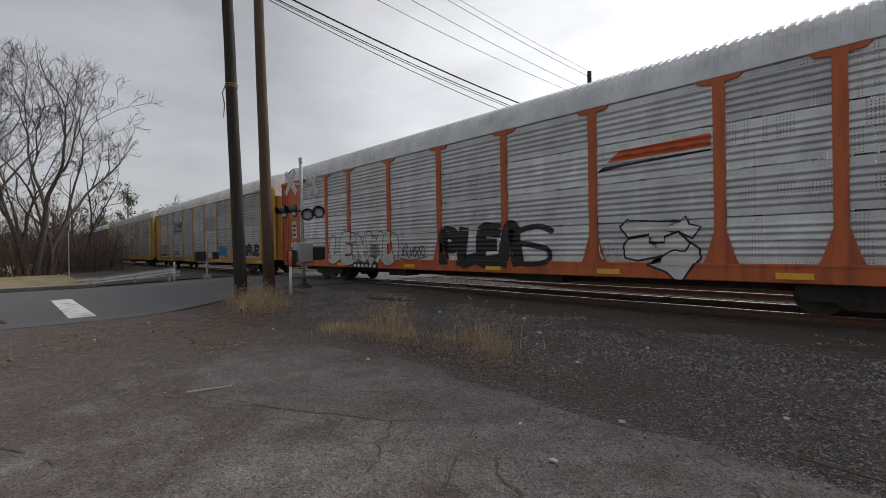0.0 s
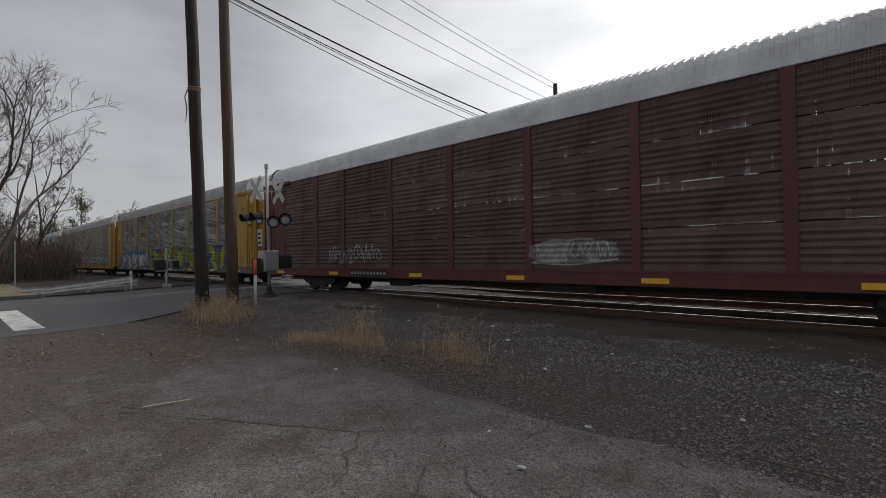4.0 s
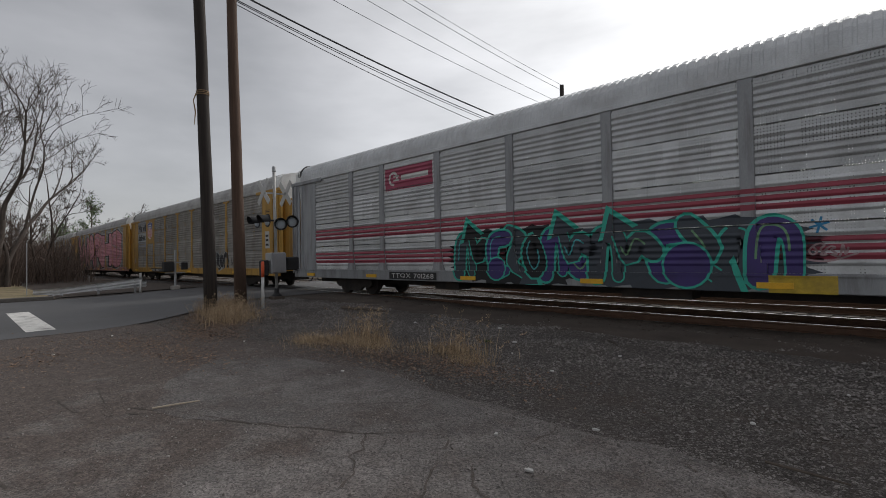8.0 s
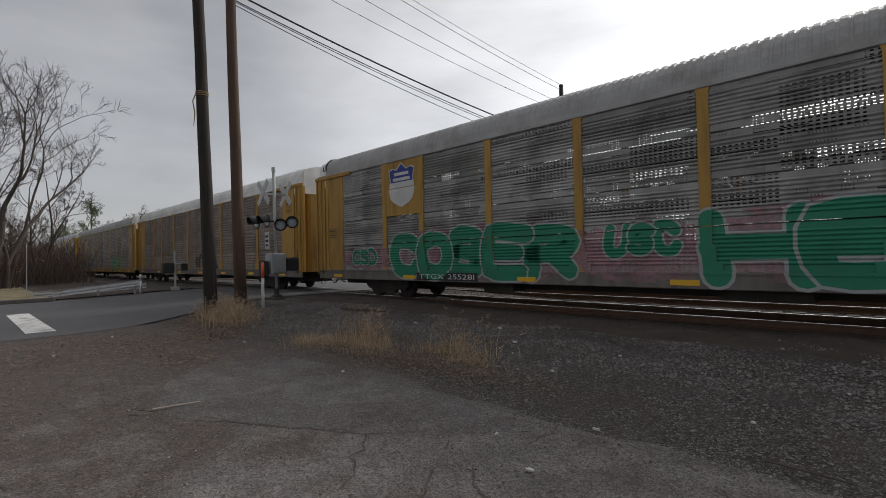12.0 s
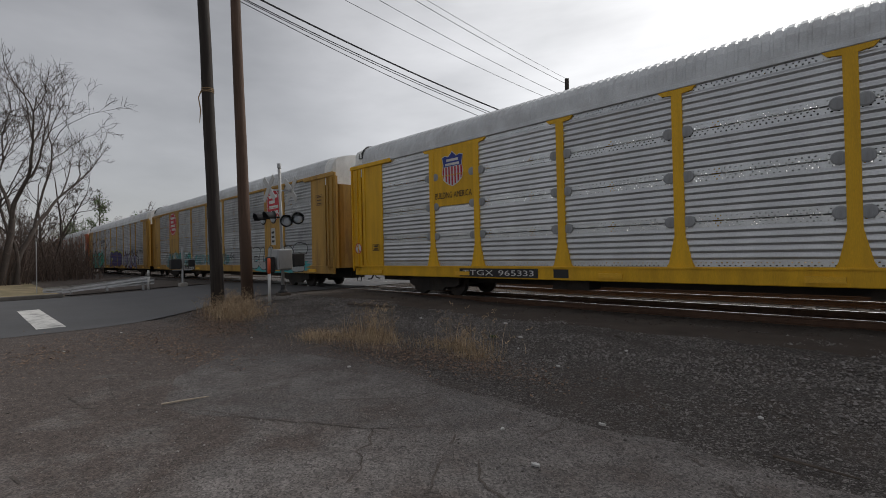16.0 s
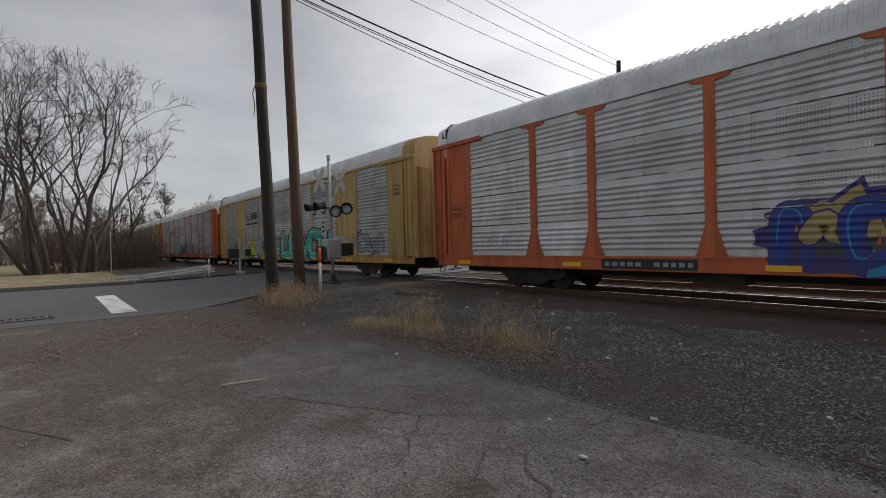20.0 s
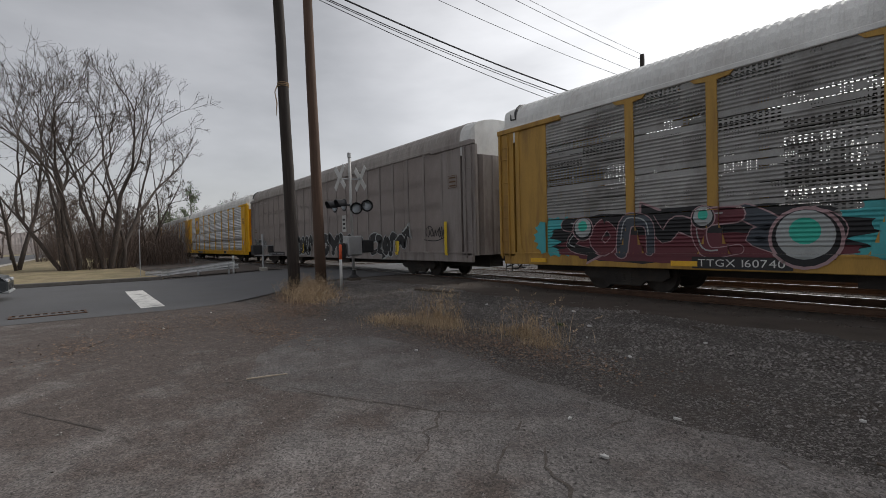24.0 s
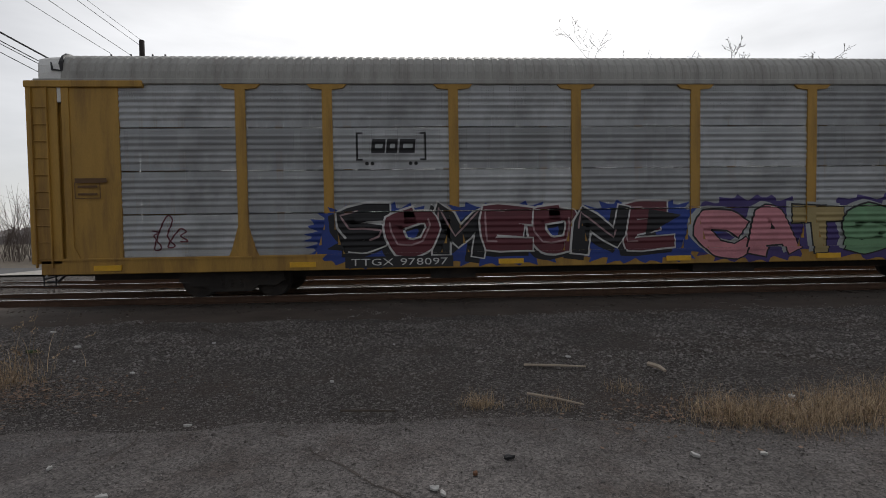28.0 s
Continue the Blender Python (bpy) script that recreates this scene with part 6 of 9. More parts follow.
def d09(c, s):
    for k, (a, b, z0, z1) in enumerate(((2.0, 5.2, 1.05, 1.9), (4.6, 12.9, 0.75, 2.45), (12.4, 15.6, 0.8, 2.2), (15.0, 25.9, 0.75, 2.5))):
        decal(c, s, "paint_cloud", cloud_faces(a, b, z0, z1, 3 + k, 13, 0.1), "thin_pink", 0.1 * k, "faded pink sprayed ground")
    graf(c, s, "COBER", 5.0, 12.4, 0.72, 2.35, "green", "pale", 0.3, 0.06, 81, 0.5, bend=0.8)
    graf(c, s, "USC", 13.2, 14.9, 1.38, 2.2, "green", "pale", 0.28, 0.045, 82, 0.5)
    graf(c, s, "HEMSC", 15.4, 24.6, 0.75, 2.4, "green", "pale", 0.31, 0.07, 83, 0.5, bend=0.8)
    graf(c, s, "OSD", 2.6, 4.1, 1.22, 1.85, "green", "pale", 0.24, 0.045, 84, 0.4)
    graf(c, s, "HOF", 24.6, 25.9, 1.25, 1.75, "teal", "pale", 0.24, 0.03, 85, 0.4)
    shield(c, s, 5.64, 4.1, 1.4, 1.6, True)
    mark_strip(c, s, "TTGX 255281", 6.5, 9.0)


def d10(c, s):
    tag(c, s, 9.9, 12.0, 1.2, 1.8, "pale", 91)
    marks(c, s, 6.9, 9.2, 92)
    wildstyle(c, s, 14.0, 17.5, 1.1, 2.0, "thin_rust", "slate", 5, 0.26, 0.03, 93)


def d11(c, s):
    shield(c, s, 5.64, 4.1, 1.35, 1.55)
    graf(c, s, "FATO", 4.1, 6.55, 0.85, 1.85, "thin_white", "thin_black", 0.24, 0.03, 101, 0.6)
    graf(c, s, "MS", 7.3, 10.4, 0.95, 2.15, "thin_black", "pale", 0.26, 0.05, 102, 0.7, inner="pale")
    wildstyle(c, s, 12.4, 15.0, 1.1, 2.1, "thin_white", "slate", 4, 0.26, 0.03, 103)
    wildstyle(c, s, 15.8, 18.2, 0.9, 1.9, "palepink", "thin_purple", 4, 0.28, 0.03, 104)
    wildstyle(c, s, 18.6, 23.0, 0.85, 2.25, "mint", "slate", 6, 0.28, 0.045, 105, inner="pale")
    decal(c, s, "notice_plate", rect(0.95, 1.55, 1.72, 1.9), "tape", 2, "small yellow notice plate")
    mark_strip(c, s, "TTGX 952174", 6.7, 9.2)


def up_bright(c, s, num):
    shield(c, s, 5.64, 4.2, 0.95, 1.15)
    decal(c, s, "slogan", word_faces("BUILDING AMERICA", 4.82, 6.46, 3.26, 3.46, PLAIN), "black", 3, "small dark slogan letters")
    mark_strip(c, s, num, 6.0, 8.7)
    decal(c, s, "mark_plate", rect(9.3, 9.75, 0.72, 0.95), "plate", 0, "black square mark")
    decal(c, s, "mark_frame", stroke_faces([[(19.3, 0.72), (20.3, 0.72), (20.3, 0.98), (19.3, 0.98), (19.3, 0.72)]], 0.02), "letter", 1, "white framed inspection mark")
    decal(c, s, "mark_plate", rect(19.32, 20.28, 0.73, 0.97), "plate", 0)
    for x in (0.4, 26.75):
        o = [(x + 0.2 * math.cos(q), 1.72 + 0.2 * math.sin(q)) for q in (i * math.pi / 10 for i in range(20))]
        decal(c, s, "warning_disc", [o], "letter", 1, "white warning disc")
        decal(c, s, "disc_ring", ribbon_faces(o + o[:1], 0.035) + stroke_faces([[o[7], o[17]]], 0.035), "signred", 2, "red ring and slash")
    notice(c, s, 1.35, 1.75, 1.62, 1.84, "black", 2)


def d12(c, s):
    up_bright(c, s, "TTGX 965333")


def d13(c, s):
    octagon(c, s, 5.5, 4.15, 1.7)
    octagon(c, s, 22.31, 4.15, 1.6)
    decal(c, s, "paint_cloud", cloud_faces(19.2, 25.8, 0.66, 1.35, 4, 11, 0.1), "aqua", 0, "turquoise sprayed base")
    graf(c, s, "CUVSE", 19.4, 25.4, 0.78, 2.0, "pale", "black", 0.32, 0.04, 121, 0.9)
    decal(c, s, "faded_wash", cloud_faces(3.5, 9.6, 0.75, 1.95, 4, 11, 0.1), "thin_aqua", 0, "faded turquoise sprayed wash")
    wildstyle(c, s, 3.6, 9.5, 0.85, 1.95, ["thin_white", "thin_aqua", "thin_teal"], None, 9, 0.24, 0.03, 122)
    tag(c, s, 16.35, 17.1, 1.35, 1.75, "black", 124)
    tag(c, s, 18.2, 18.9, 1.3, 1.7, "black", 126)
    for a in (10.0, 12.2, 14.0):
        decal(c, s, "faded_patch", cloud_faces(a, a + 2.4, 1.05, 1.75, 4 + a, 9), "thin_aqua", 0.1, "faded teal sprayed patch")
    mark_strip(c, s, "TTQX 691170", 7.7, 10.2)


def d14(c, s):
    decal(c, s, "paint_ground", cloud_faces(1.75, 8.6, 0.62, 2.45, 2, 9, 0.12), "teal", 0, "teal sprayed ground")
    wildstyle(c, s, 2.0, 8.3, 0.85, 2.35, ["teal", "aqua", "teal", "green"], "black", 8, 0.3, 0.03, 131)
    graf(c, s, "DES", 12.3, 17.5, 0.75, 2.35, "purple", "black", 0.32, 0.05, 132, 0.8, None, (0.14, 0.1, "lime"))
    wildstyle(c, s, 18.4, 24.0, 0.75, 2.05, ["lilac", "pale", "lilac"], "black", 11, 0.24, 0.035, 133, "thin_purple", "white")
    for k, (a, b, z0, z1) in enumerate(((24.6, 26.0, 2.05, 2.5), (24.95, 25.8, 1.2, 1.65), (22.9, 24.1, 2.05, 2.4), (10.0, 11.3, 1.3, 2.0), (20.9, 22.4, 2.15, 2.45))):
        tag(c, s, a, b, z0, z1, "black", 134 + k)
    horse_emblem(c, s, 6.9, 9.2, 3.2, 3.95)
    mark_strip(c, s, "TTGX 707056", 7.2, 9.4)


def d15(c, s):
    swoosh_emblem(c, s, 18.5, 21.1, 3.3, 3.85)
    decal(c, s, "paint_ground", cloud_faces(10.4, 15.9, 0.6, 2.3, 3, 9, 0.05), "purple", 0, "purple sprayed edge")
    decal(c, s, "paint_ground", cloud_faces(10.6, 15.7, 1.35, 2.15, 5, 9, 0.05), "sand", 0.4, "sand-coloured sprayed ground")
    decal(c, s, "paint_ground", cloud_faces(10.6, 15.7, 1.05, 1.4, 6, 9, 0.05), "slate", 0.6, "dark sprayed band")
    wildstyle(c, s, 10.8, 15.6, 0.8, 2.1, ["blue", "sand", "blue", "sky"], "purple", 9, 0.22, 0.035, 141, None, "sky")
    tag(c, s, 2.6, 3.6, 1.2, 1.8, "pale", 142)
    marks(c, s, 7.0, 9.2, 143)


def d16(c, s):
    horse_emblem(c, s, 6.9, 9.3, 3.1, 4.05)
    decal(c, s, "paint_cloud", cloud_faces(5.2, 10.3, 0.7, 1.7, 3, 11, 0.08), "lime", 0, "yellow-green sprayed base")
    graf(c, s, "IKAR", 5.3, 10.1, 0.78, 2.2, ["sand", "pale", "yellow", "pale"], "black", 0.32, 0.035, 151, 0.5)
    decal(c, s, "black_board", cloud_faces(3.6, 5.2, 0.95, 2.0, 2, 9), "thin_black", 0, "black sprayed board")
    decal(c, s, "black_board", cloud_faces(10.3, 12.7, 1.0, 2.15, 2, 9), "black", 0, "black sprayed board")
    for a, z in ((3.8, 0.0), (10.6, 0.02)):
        for k in range(4):
            tag(c, s, a, a + (1.2 if a < 5 else 1.75), 1.15 + 0.22 * k + z, 1.3 + 0.22 * k + z, "lime", 152 + 2 * k, 0.03)
    decal(c, s, "paint_cloud", cloud_faces(13.2, 19.8, 0.7, 2.3, 4, 9, 0.1), "thin_pink", 0, "pink sprayed ground")
    for k, (ch, a, b, f) in enumerate((("L", 13.8, 15.2, "teal"), ("E", 15.2, 16.7, "teal"), ("V", 16.5, 18.1, "teal"), ("C", 17.9, 19.3, "teal"), ("H", 19.2, 20.7, "teal"))):
        graf(c, s, ch, a, b, 0.72, 2.42, f, "black", 0.3, 0.075, 153 + k, 0.4, None, (-0.1, -0.05, "black"), "white", False, 1.0 if ch in "EC" else 0.3)
    decal(c, s, "sprayed_figure", cloud_faces(20.9, 22.4, 0.9, 2.0, 5, 6), "pale", 1, "pale sprayed figure")
    wildstyle(c, s, 22.9, 25.7, 1.1, 1.95, "grey", "slate", 5, 0.26, 0.03, 154)
    tag(c, s, 12.6, 13.5, 1.9, 2.25, "blue", 157)
    tag(c, s, 2.4, 3.5, 1.6, 2.0, "slate", 155)
    mark_strip(c, s, "TTQX 908105", 7.4, 9.8)


def d17(c, s):
    wildstyle(c, s, 17.0, 19.6, 0.95, 2.0, "lilac", "slate", 5, 0.26, 0.03, 161)
    wildstyle(c, s, 13.0, 16.2, 0.95, 2.0, "slate", "black", 6, 0.26, 0.03, 162, None, "pale")
    wildstyle(c, s, 10.0, 12.4, 1.0, 1.9, "teal", "pale", 4, 0.26, 0.03, 163)
    tag(c, s, 21.3, 23.0, 1.2, 1.9, "black", 164)
    tag(c, s, 23.4, 25.0, 1.2, 1.9, "black", 165)
    swoosh_emblem(c, s, 6.9, 9.2, 3.3, 3.85)
    marks(c, s, 7.0, 9.2, 166)


def d18(c, s):
    for a, b, w in ((1.5, 3.2, 3), (8.8, 11.2, 5), (16.2, 19.2, 7), (24.6, 26.0, 9)):
        decal(c, s, "paint_cloud", cloud_faces(a, b, 0.95, 2.05, w, 9, 0.12), "aqua", 0, "turquoise sprayed cloud")
    for a, b, w in ((2.1, 9.3, 4), (10.3, 17.0, 6), (18.5, 25.8, 8)):
        decal(c, s, "paint_cloud", cloud_faces(a, b, 0.78, 2.12, w, 9, 0.06), "black", 0.3, "black sprayed cloud")
        decal(c, s, "paint_cloud", cloud_faces(a + 0.2, b - 0.2, 0.8, 1.5, w + 1, 9, 0.05), "maroon", 0.6, "dark red sprayed base")
        wildstyle(c, s, a + 0.4, b - 0.3, 0.9, 2.05, ["black", "maroon", "slate"], "palepink", 7, 0.24, 0.025, 171 + w, None, "pale")
    for cx, cz, r in ((3.2, 1.7, 0.35), (6.42, 1.85, 0.28), (8.3, 1.35, 0.62), (13.4, 1.6, 0.5), (21.5, 1.6, 0.5)):
        for k, (f, col, dz) in enumerate(((1.0, "palepink", 0.0), (0.9, "black", 0.0), (0.78, "pale", 0.1), (0.42, "teal", 0.22))):
            decal(c, s, "sprayed_disc", [[(cx + r * f * math.cos(q), cz + r * dz + r * f * math.sin(q)) for q in (i * math.pi / 10 for i in range(20))]], col, 5 + 0.4 * k, "sprayed round form")
    swoosh_emblem(c, s, 18.7, 21.0, 3.2, 3.85, "pale")
    mark_strip(c, s, "TTGX 160740", 6.3, 8.0)


def d19(c, s):
    graf(c, s, "CYX=", 14.0, 19.4, 0.72, 2.05, "black", "pale", 0.36, 0.05, 181, 0.5, halo=None)
    bubbles(c, s, 8.3, 12.9, 0.95, 2.05, "black", "pale", None, 7, 183)
    bubbles(c, s, 8.7, 12.6, 0.72, 1.4, "black", "pale", None, 5, 188)
    wildstyle(c, s, 1.2, 3.8, 1.1, 1.9, "thin_black", "pale", 4, 0.22, 0.03, 184)
    wildstyle(c, s, 20.2, 23.4, 0.8, 1.9, "black", "pale", 5, 0.28, 0.04, 182)
    tag(c, s, 24.9, 26.2, 1.55, 2.1, "black", 185)
    tag(c, s, 12.9, 13.6, 1.75, 2.2, "pale", 186)
    tag(c, s, 13.2, 13.9, 1.15, 1.6, "pale", 187)
    for a, b in ((26.25, 26.42), (22.6, 22.85), (11.35, 11.48), (14.0, 14.13)):
        decal(c, s, "yellow_strip", rect(a, b, 0.9, 2.2 if a > 26 else 1.5), "tape", 6, "yellow reflector strip")
    marks(c, s, 4.5, 7.8, 187)
    decal(c, s, "emblem_frame", rect(23.1, 23.8, 1.7, 2.0), "plate", 1, "small dark notice")


def d20(c, s):
    up_bright(c, s, "TTGX 964974")


def d21(c, s):
    bracket_emblem(c, s, 7.3, 8.9, 3.1, 3.85)
    for a, b, w in ((6.2, 9.4, 3), (8.8, 12.6, 5), (12.2, 15.9, 6)):
        decal(c, s, "paint_cloud", cloud_faces(a, b, 0.75, 2.15, w, 15, 0.18), "blue", 0.1 * (w - 3), "blue sprayed cloud")
    graf(c, s, "SOMEONE", 6.9, 14.8, 0.9, 2.2, ["black", "maroon", "black", "maroon", "maroon", "black", "maroon"], "white", 0.27, 0.045, 191, 1.25, None, (-0.14, -0.1, "black"), "palepink", True, 0.15)
    decal(c, s, "paint_tail", [[(14.2, 1.35), (15.1, 1.85), (14.3, 2.0)], [(7.4, 1.05), (6.55, 1.15), (7.2, 1.5)]], "black", 2.5, "dark sprayed arrow points")
    for a, b, w in ((15.2, 18.6, 5), (18.2, 23.2, 7)):
        decal(c, s, "paint_cloud", cloud_faces(a, b, 0.72, 2.25, w, 13, 0.15), "purple", 0.1 * (w - 5), "purple sprayed cloud")
    graf(c, s, "CATSEQ", 15.5, 23.0, 0.75, 2.08, ["pink", "pink", "sand", "mint", "mint", "mint"], "black", 0.3, 0.04, 192, 1.1, None, (-0.12, 0.06, "pale"), None, True, 0.3)
    decal(c, s, "paint_tail", cloud_faces(22.6, 25.0, 0.75, 1.5, 7, 9, 0.2), "purple", 0.5, "purple sprayed tail")
    decal(c, s, "paint_tail", [[(22.6, 0.95), (24.6, 1.1), (22.9, 1.5)]], "mint", 2, "pale green sprayed arrow")
    tag(c, s, 2.5, 3.4, 1.15, 1.95, "maroon", 192)
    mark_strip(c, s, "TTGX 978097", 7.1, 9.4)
    decal(c, s, "wagon_code", rect(0.95, 1.65, 2.75, 2.85), "brown", 1)


NARROW = (0.13, 0.15, 0.115)
CARS = [
    dict(post=ORANGE, panel=SILVER, end=ORANGE, roof=GALVROOF, sill=ORANGE, art=d00, label="auto rack wagon, orange posts, silver ribbed sides, black spray paint"),
    dict(post=OCHRE, panel=SILVER_OLD, end=OCHRE, roof=WHITEROOF, sill=OCHRE, art=d01, label="auto rack wagon with yellow posts and grey ribbed sides"),
    dict(post=TAN, panel=SILVER_DARK, end=TAN, roof=DIRTYROOF, sill=OCHRE, art=d02, label="auto rack wagon, tan posts, grimy ribbed sides, white spray paint"),
    dict(post=MAROON, panel=REDSHEET, end=MAROON, roof=GALVROOF, sill=MAROON, art=d03, post_shape=NARROW, label="maroon auto rack wagon with grimy dark red sides"),
    dict(post=OCHRE, panel=HOLEY, ribs=8, end=OCHRE, roof=DIRTYROOF, sill=DARKSTEEL, art=d04, label="auto rack wagon, yellow posts, holed dark sides, blue spray paint"),
    dict(post=TAN, panel=SILVER_DARK, end=TAN, roof=DIRTYROOF, sill=OCHRE, art=d05, plates={POSTS[0]: (2, 3)}, label="auto rack wagon, tan ends, grimy ribbed sides, pale spray paint"),
    dict(post=GREYPAINT, panel=SILVER, end=GREYPAINT, roof=GALVROOF, sill=GREYPAINT, art=d06, post_shape=(0.3, 0.15, 0.13), label="silver auto rack wagon with red stripes and teal spray paint"),
    dict(post=OCHRE, panel=SILVER_DARK, end=OCHRE, roof=DIRTYROOF, sill=OCHRE, art=d07, plates={POSTS[0]: (2, 3)}, label="auto rack wagon with yellow posts and a slogan on grimy sides"),
    dict(post=OCHRE, panel=SILVER_DARK, end=OCHRE, roof=DIRTYROOF, sill=PINKY, art=d08, label="auto rack wagon with a wagon-high pink and black spray painting"),
    dict(post=OCHRE, panel=HOLEY, ribs=8, end=OCHRE, roof=DIRTYROOF, sill=DARKSTEEL, art=d09, plates={POSTS[0]: (2, 3)}, post_shape=NARROW, label="auto rack wagon, yellow posts, dark sides, green spray paint"),
    dict(post=OCHRE, panel=SILVER_BROWN, end=OCHRE, roof=WHITEROOF, sill=DARKSTEEL, art=d10, label="auto rack wagon with yellow ends and brown grimy sides"),
    dict(post=TAN, panel=SILVER_DARK, end=TAN, roof=DIRTYROOF, sill=OCHRE, art=d11, plates={POSTS[0]: (2, 3)}, label="auto rack wagon with tan ends, grimy sides and pale spray paint"),
    dict(post=BRIGHT, panel=NEWSHEET, latches=True, end=BRIGHT, roof=GALVROOF, sill=BRIGHT, art=d12, plates={POSTS[0]: (2, 3)}, post_shape=(0.3, 0.4, 0.11), label="clean bright yellow auto rack wagon with silver ribbed sides"),
    dict(post=OCHRE, panel=SILVER_OLD, end=OCHRE, roof=GALVROOF, sill=OCHRE, art=d13, chord=OCHRE, plates={POSTS[0]: (0, 1, 2, 3), POSTS[6]: (0, 1, 2, 3)}, post_shape=NARROW, label="auto rack wagon with yellow posts and red octagonal emblems"),
    dict(post=OCHRE, panel=SILVER_OLD, end=OCHRE, roof=GALVROOF, sill=OCHRE, art=d14, label="auto rack wagon, yellow posts, silver sides, teal and purple painting"),
    dict(post=ORANGE, panel=SILVER, end=ORANGE, roof=GALVROOF, sill=ORANGE, art=d15, label="auto rack wagon, orange posts, silver sides, purple blue painting"),
    dict(post=TAN, panel=SILVER_OLD, end=TAN, roof=GALVROOF, sill=OCHRE, art=d16, chord=TAN, gable=TAN, plates={POSTS[0]: (0, 1, 2, 3), POSTS[6]: (0, 1, 2, 3)}, post_shape=NARROW, label="auto rack wagon with wide tan bays and yellow green spray paint"),
    dict(post=ORANGE, panel=SILVER_OLD, end=ORANGE, roof=WHITEROOF, sill=ORANGE, art=d17, label="auto rack wagon with orange ends, grey sides and dark spray paint"),
    dict(post=OCHRE, panel=HOLEY, ribs=8, end=OCHRE, roof=WHITEROOF, sill=OCHRE, art=d18, label="auto rack wagon, yellow posts, holed sides, turquoise and black painting"),
    dict(post=TAUPE, panel=GREYSHEET, end=TAUPE, roof=TAUPEROOF, sill=TAUPE, art=d19, flat=True, posts_at=tuple(1.95 + 1.205 * i for i in range(21)), post_shape=(0.075, 0.075, 0.06), reflectors=False, label="brown-grey flat-sided auto rack wagon with black spray paint"),
    dict(post=BRIGHT, panel=NEWSHEET, latches=True, end=BRIGHT, roof=WHITEROOF, sill=BRIGHT, art=d20, plates={POSTS[0]: (2, 3)}, post_shape=(0.3, 0.4, 0.11), label="bright yellow auto rack wagon with clean silver ribbed sides"),
    dict(post=OCHRE, panel=SILVER_OLD, end=OCHRE, roof=PALEROOF, sill=OCHRE, art=d21, crown=5.9, label="last auto rack wagon, yellow posts, silver sides, long coloured spray painting"),
]
WAGONS = []
for k, st in enumerate(CARS):
    st["x0"] = X_FIRST - CAR_PITCH * k
    plates(st, st.get("plates", {}))
    wagon = autorack(st)
    st["art"](wagon, st)
    end_notices(wagon, st, k)
    WAGONS.append(wagon)

# ---- the ground's loose cover ----
RNG = np.random.default_rng(7)


def scatter_stones(name, label, xy, sizes, material, zf, flat=0.7):
    """Many small angular stones in one mesh."""
    n = len(xy)
    base = np.array([(1, 0, 0), (0, 1, 0), (-1, 0, 0), (0, -1, 0), (0.2, 0.1, 1), (-0.1, 0, -1)], float)
    tri = np.array([(0, 1, 4), (1, 2, 4), (2, 3, 4), (3, 0, 4), (1, 0, 5), (2, 1, 5), (3, 2, 5), (0, 3, 5)])
    v = base[None] * sizes[:, None, None] * RNG.uniform(0.6, 1.25, (n, 6, 1))
    v[:, :, 2] *= flat
    a = RNG.uniform(0, 2 * np.pi, n)
    c, s = np.cos(a)[:, None], np.sin(a)[:, None]
    tilt = RNG.uniform(-0.6, 0.6, n)[:, None]
    x, y, z = v[:, :, 0] * c - v[:, :, 1] * s, v[:, :, 0] * s + v[:, :, 1] * c, v[:, :, 2]
    z = z + x * tilt * 0.6
    z0 = np.array([zf(px, py) for px, py in xy])
    pts = np.stack([x + xy[:, 0:1], y + xy[:, 1:2], z + z0[:, None]], 2).reshape(-1, 3)
    faces = (tri[None] + 6 * np.arange(n)[:, None, None]).reshape(-1, 3)
    me = bpy.data.meshes.new(name)
    me.from_pydata(pts.tolist(), [], faces.tolist())
    me.materials.append(material)
    return tagged(new(name, me), label, "gravel", kind="stuff")


def island_mat(name, lo, hi, rough=0.9):
    """Stones or leaves that each differ a little."""
    m = bpy.data.materials.new(name)
    m.use_nodes = True
    nt = m.node_tree
    N, L = nt.nodes.new, nt.links.new
    b = nt.nodes["Principled BSDF"]
    b.inputs["Roughness"].default_value = rough
    g = N("ShaderNodeNewGeometry")
    mx = N("ShaderNodeMix")
    mx.data_type = "RGBA"
    mx.inputs["A"].default_value, mx.inputs["B"].default_value = (*lo, 1), (*hi, 1)
    nz = N("ShaderNodeTexNoise")
    nz.inputs["Scale"].default_value = 25
    tc = N("ShaderNodeTexCoord")
    L(tc.outputs["Object"], nz.inputs["Vector"])
    md = N("ShaderNodeMath")
    md.operation = "MULTIPLY_ADD"
    L(nz.outputs["Fac"], md.inputs[0])
    md.inputs[1].default_value = 0.5
    sc = N("ShaderNodeMath")
    sc.operation = "MULTIPLY_ADD"
    L(g.outputs["Random Per Island"], sc.inputs[0])
    sc.inputs[1].default_value, sc.inputs[2].default_value = 0.75, -0.12
    L(sc.outputs[0], md.inputs[2])
    L(md.outputs[0], mx.inputs["Factor"])
    L(mx.outputs["Result"], b.inputs["Base Color"])
    return m


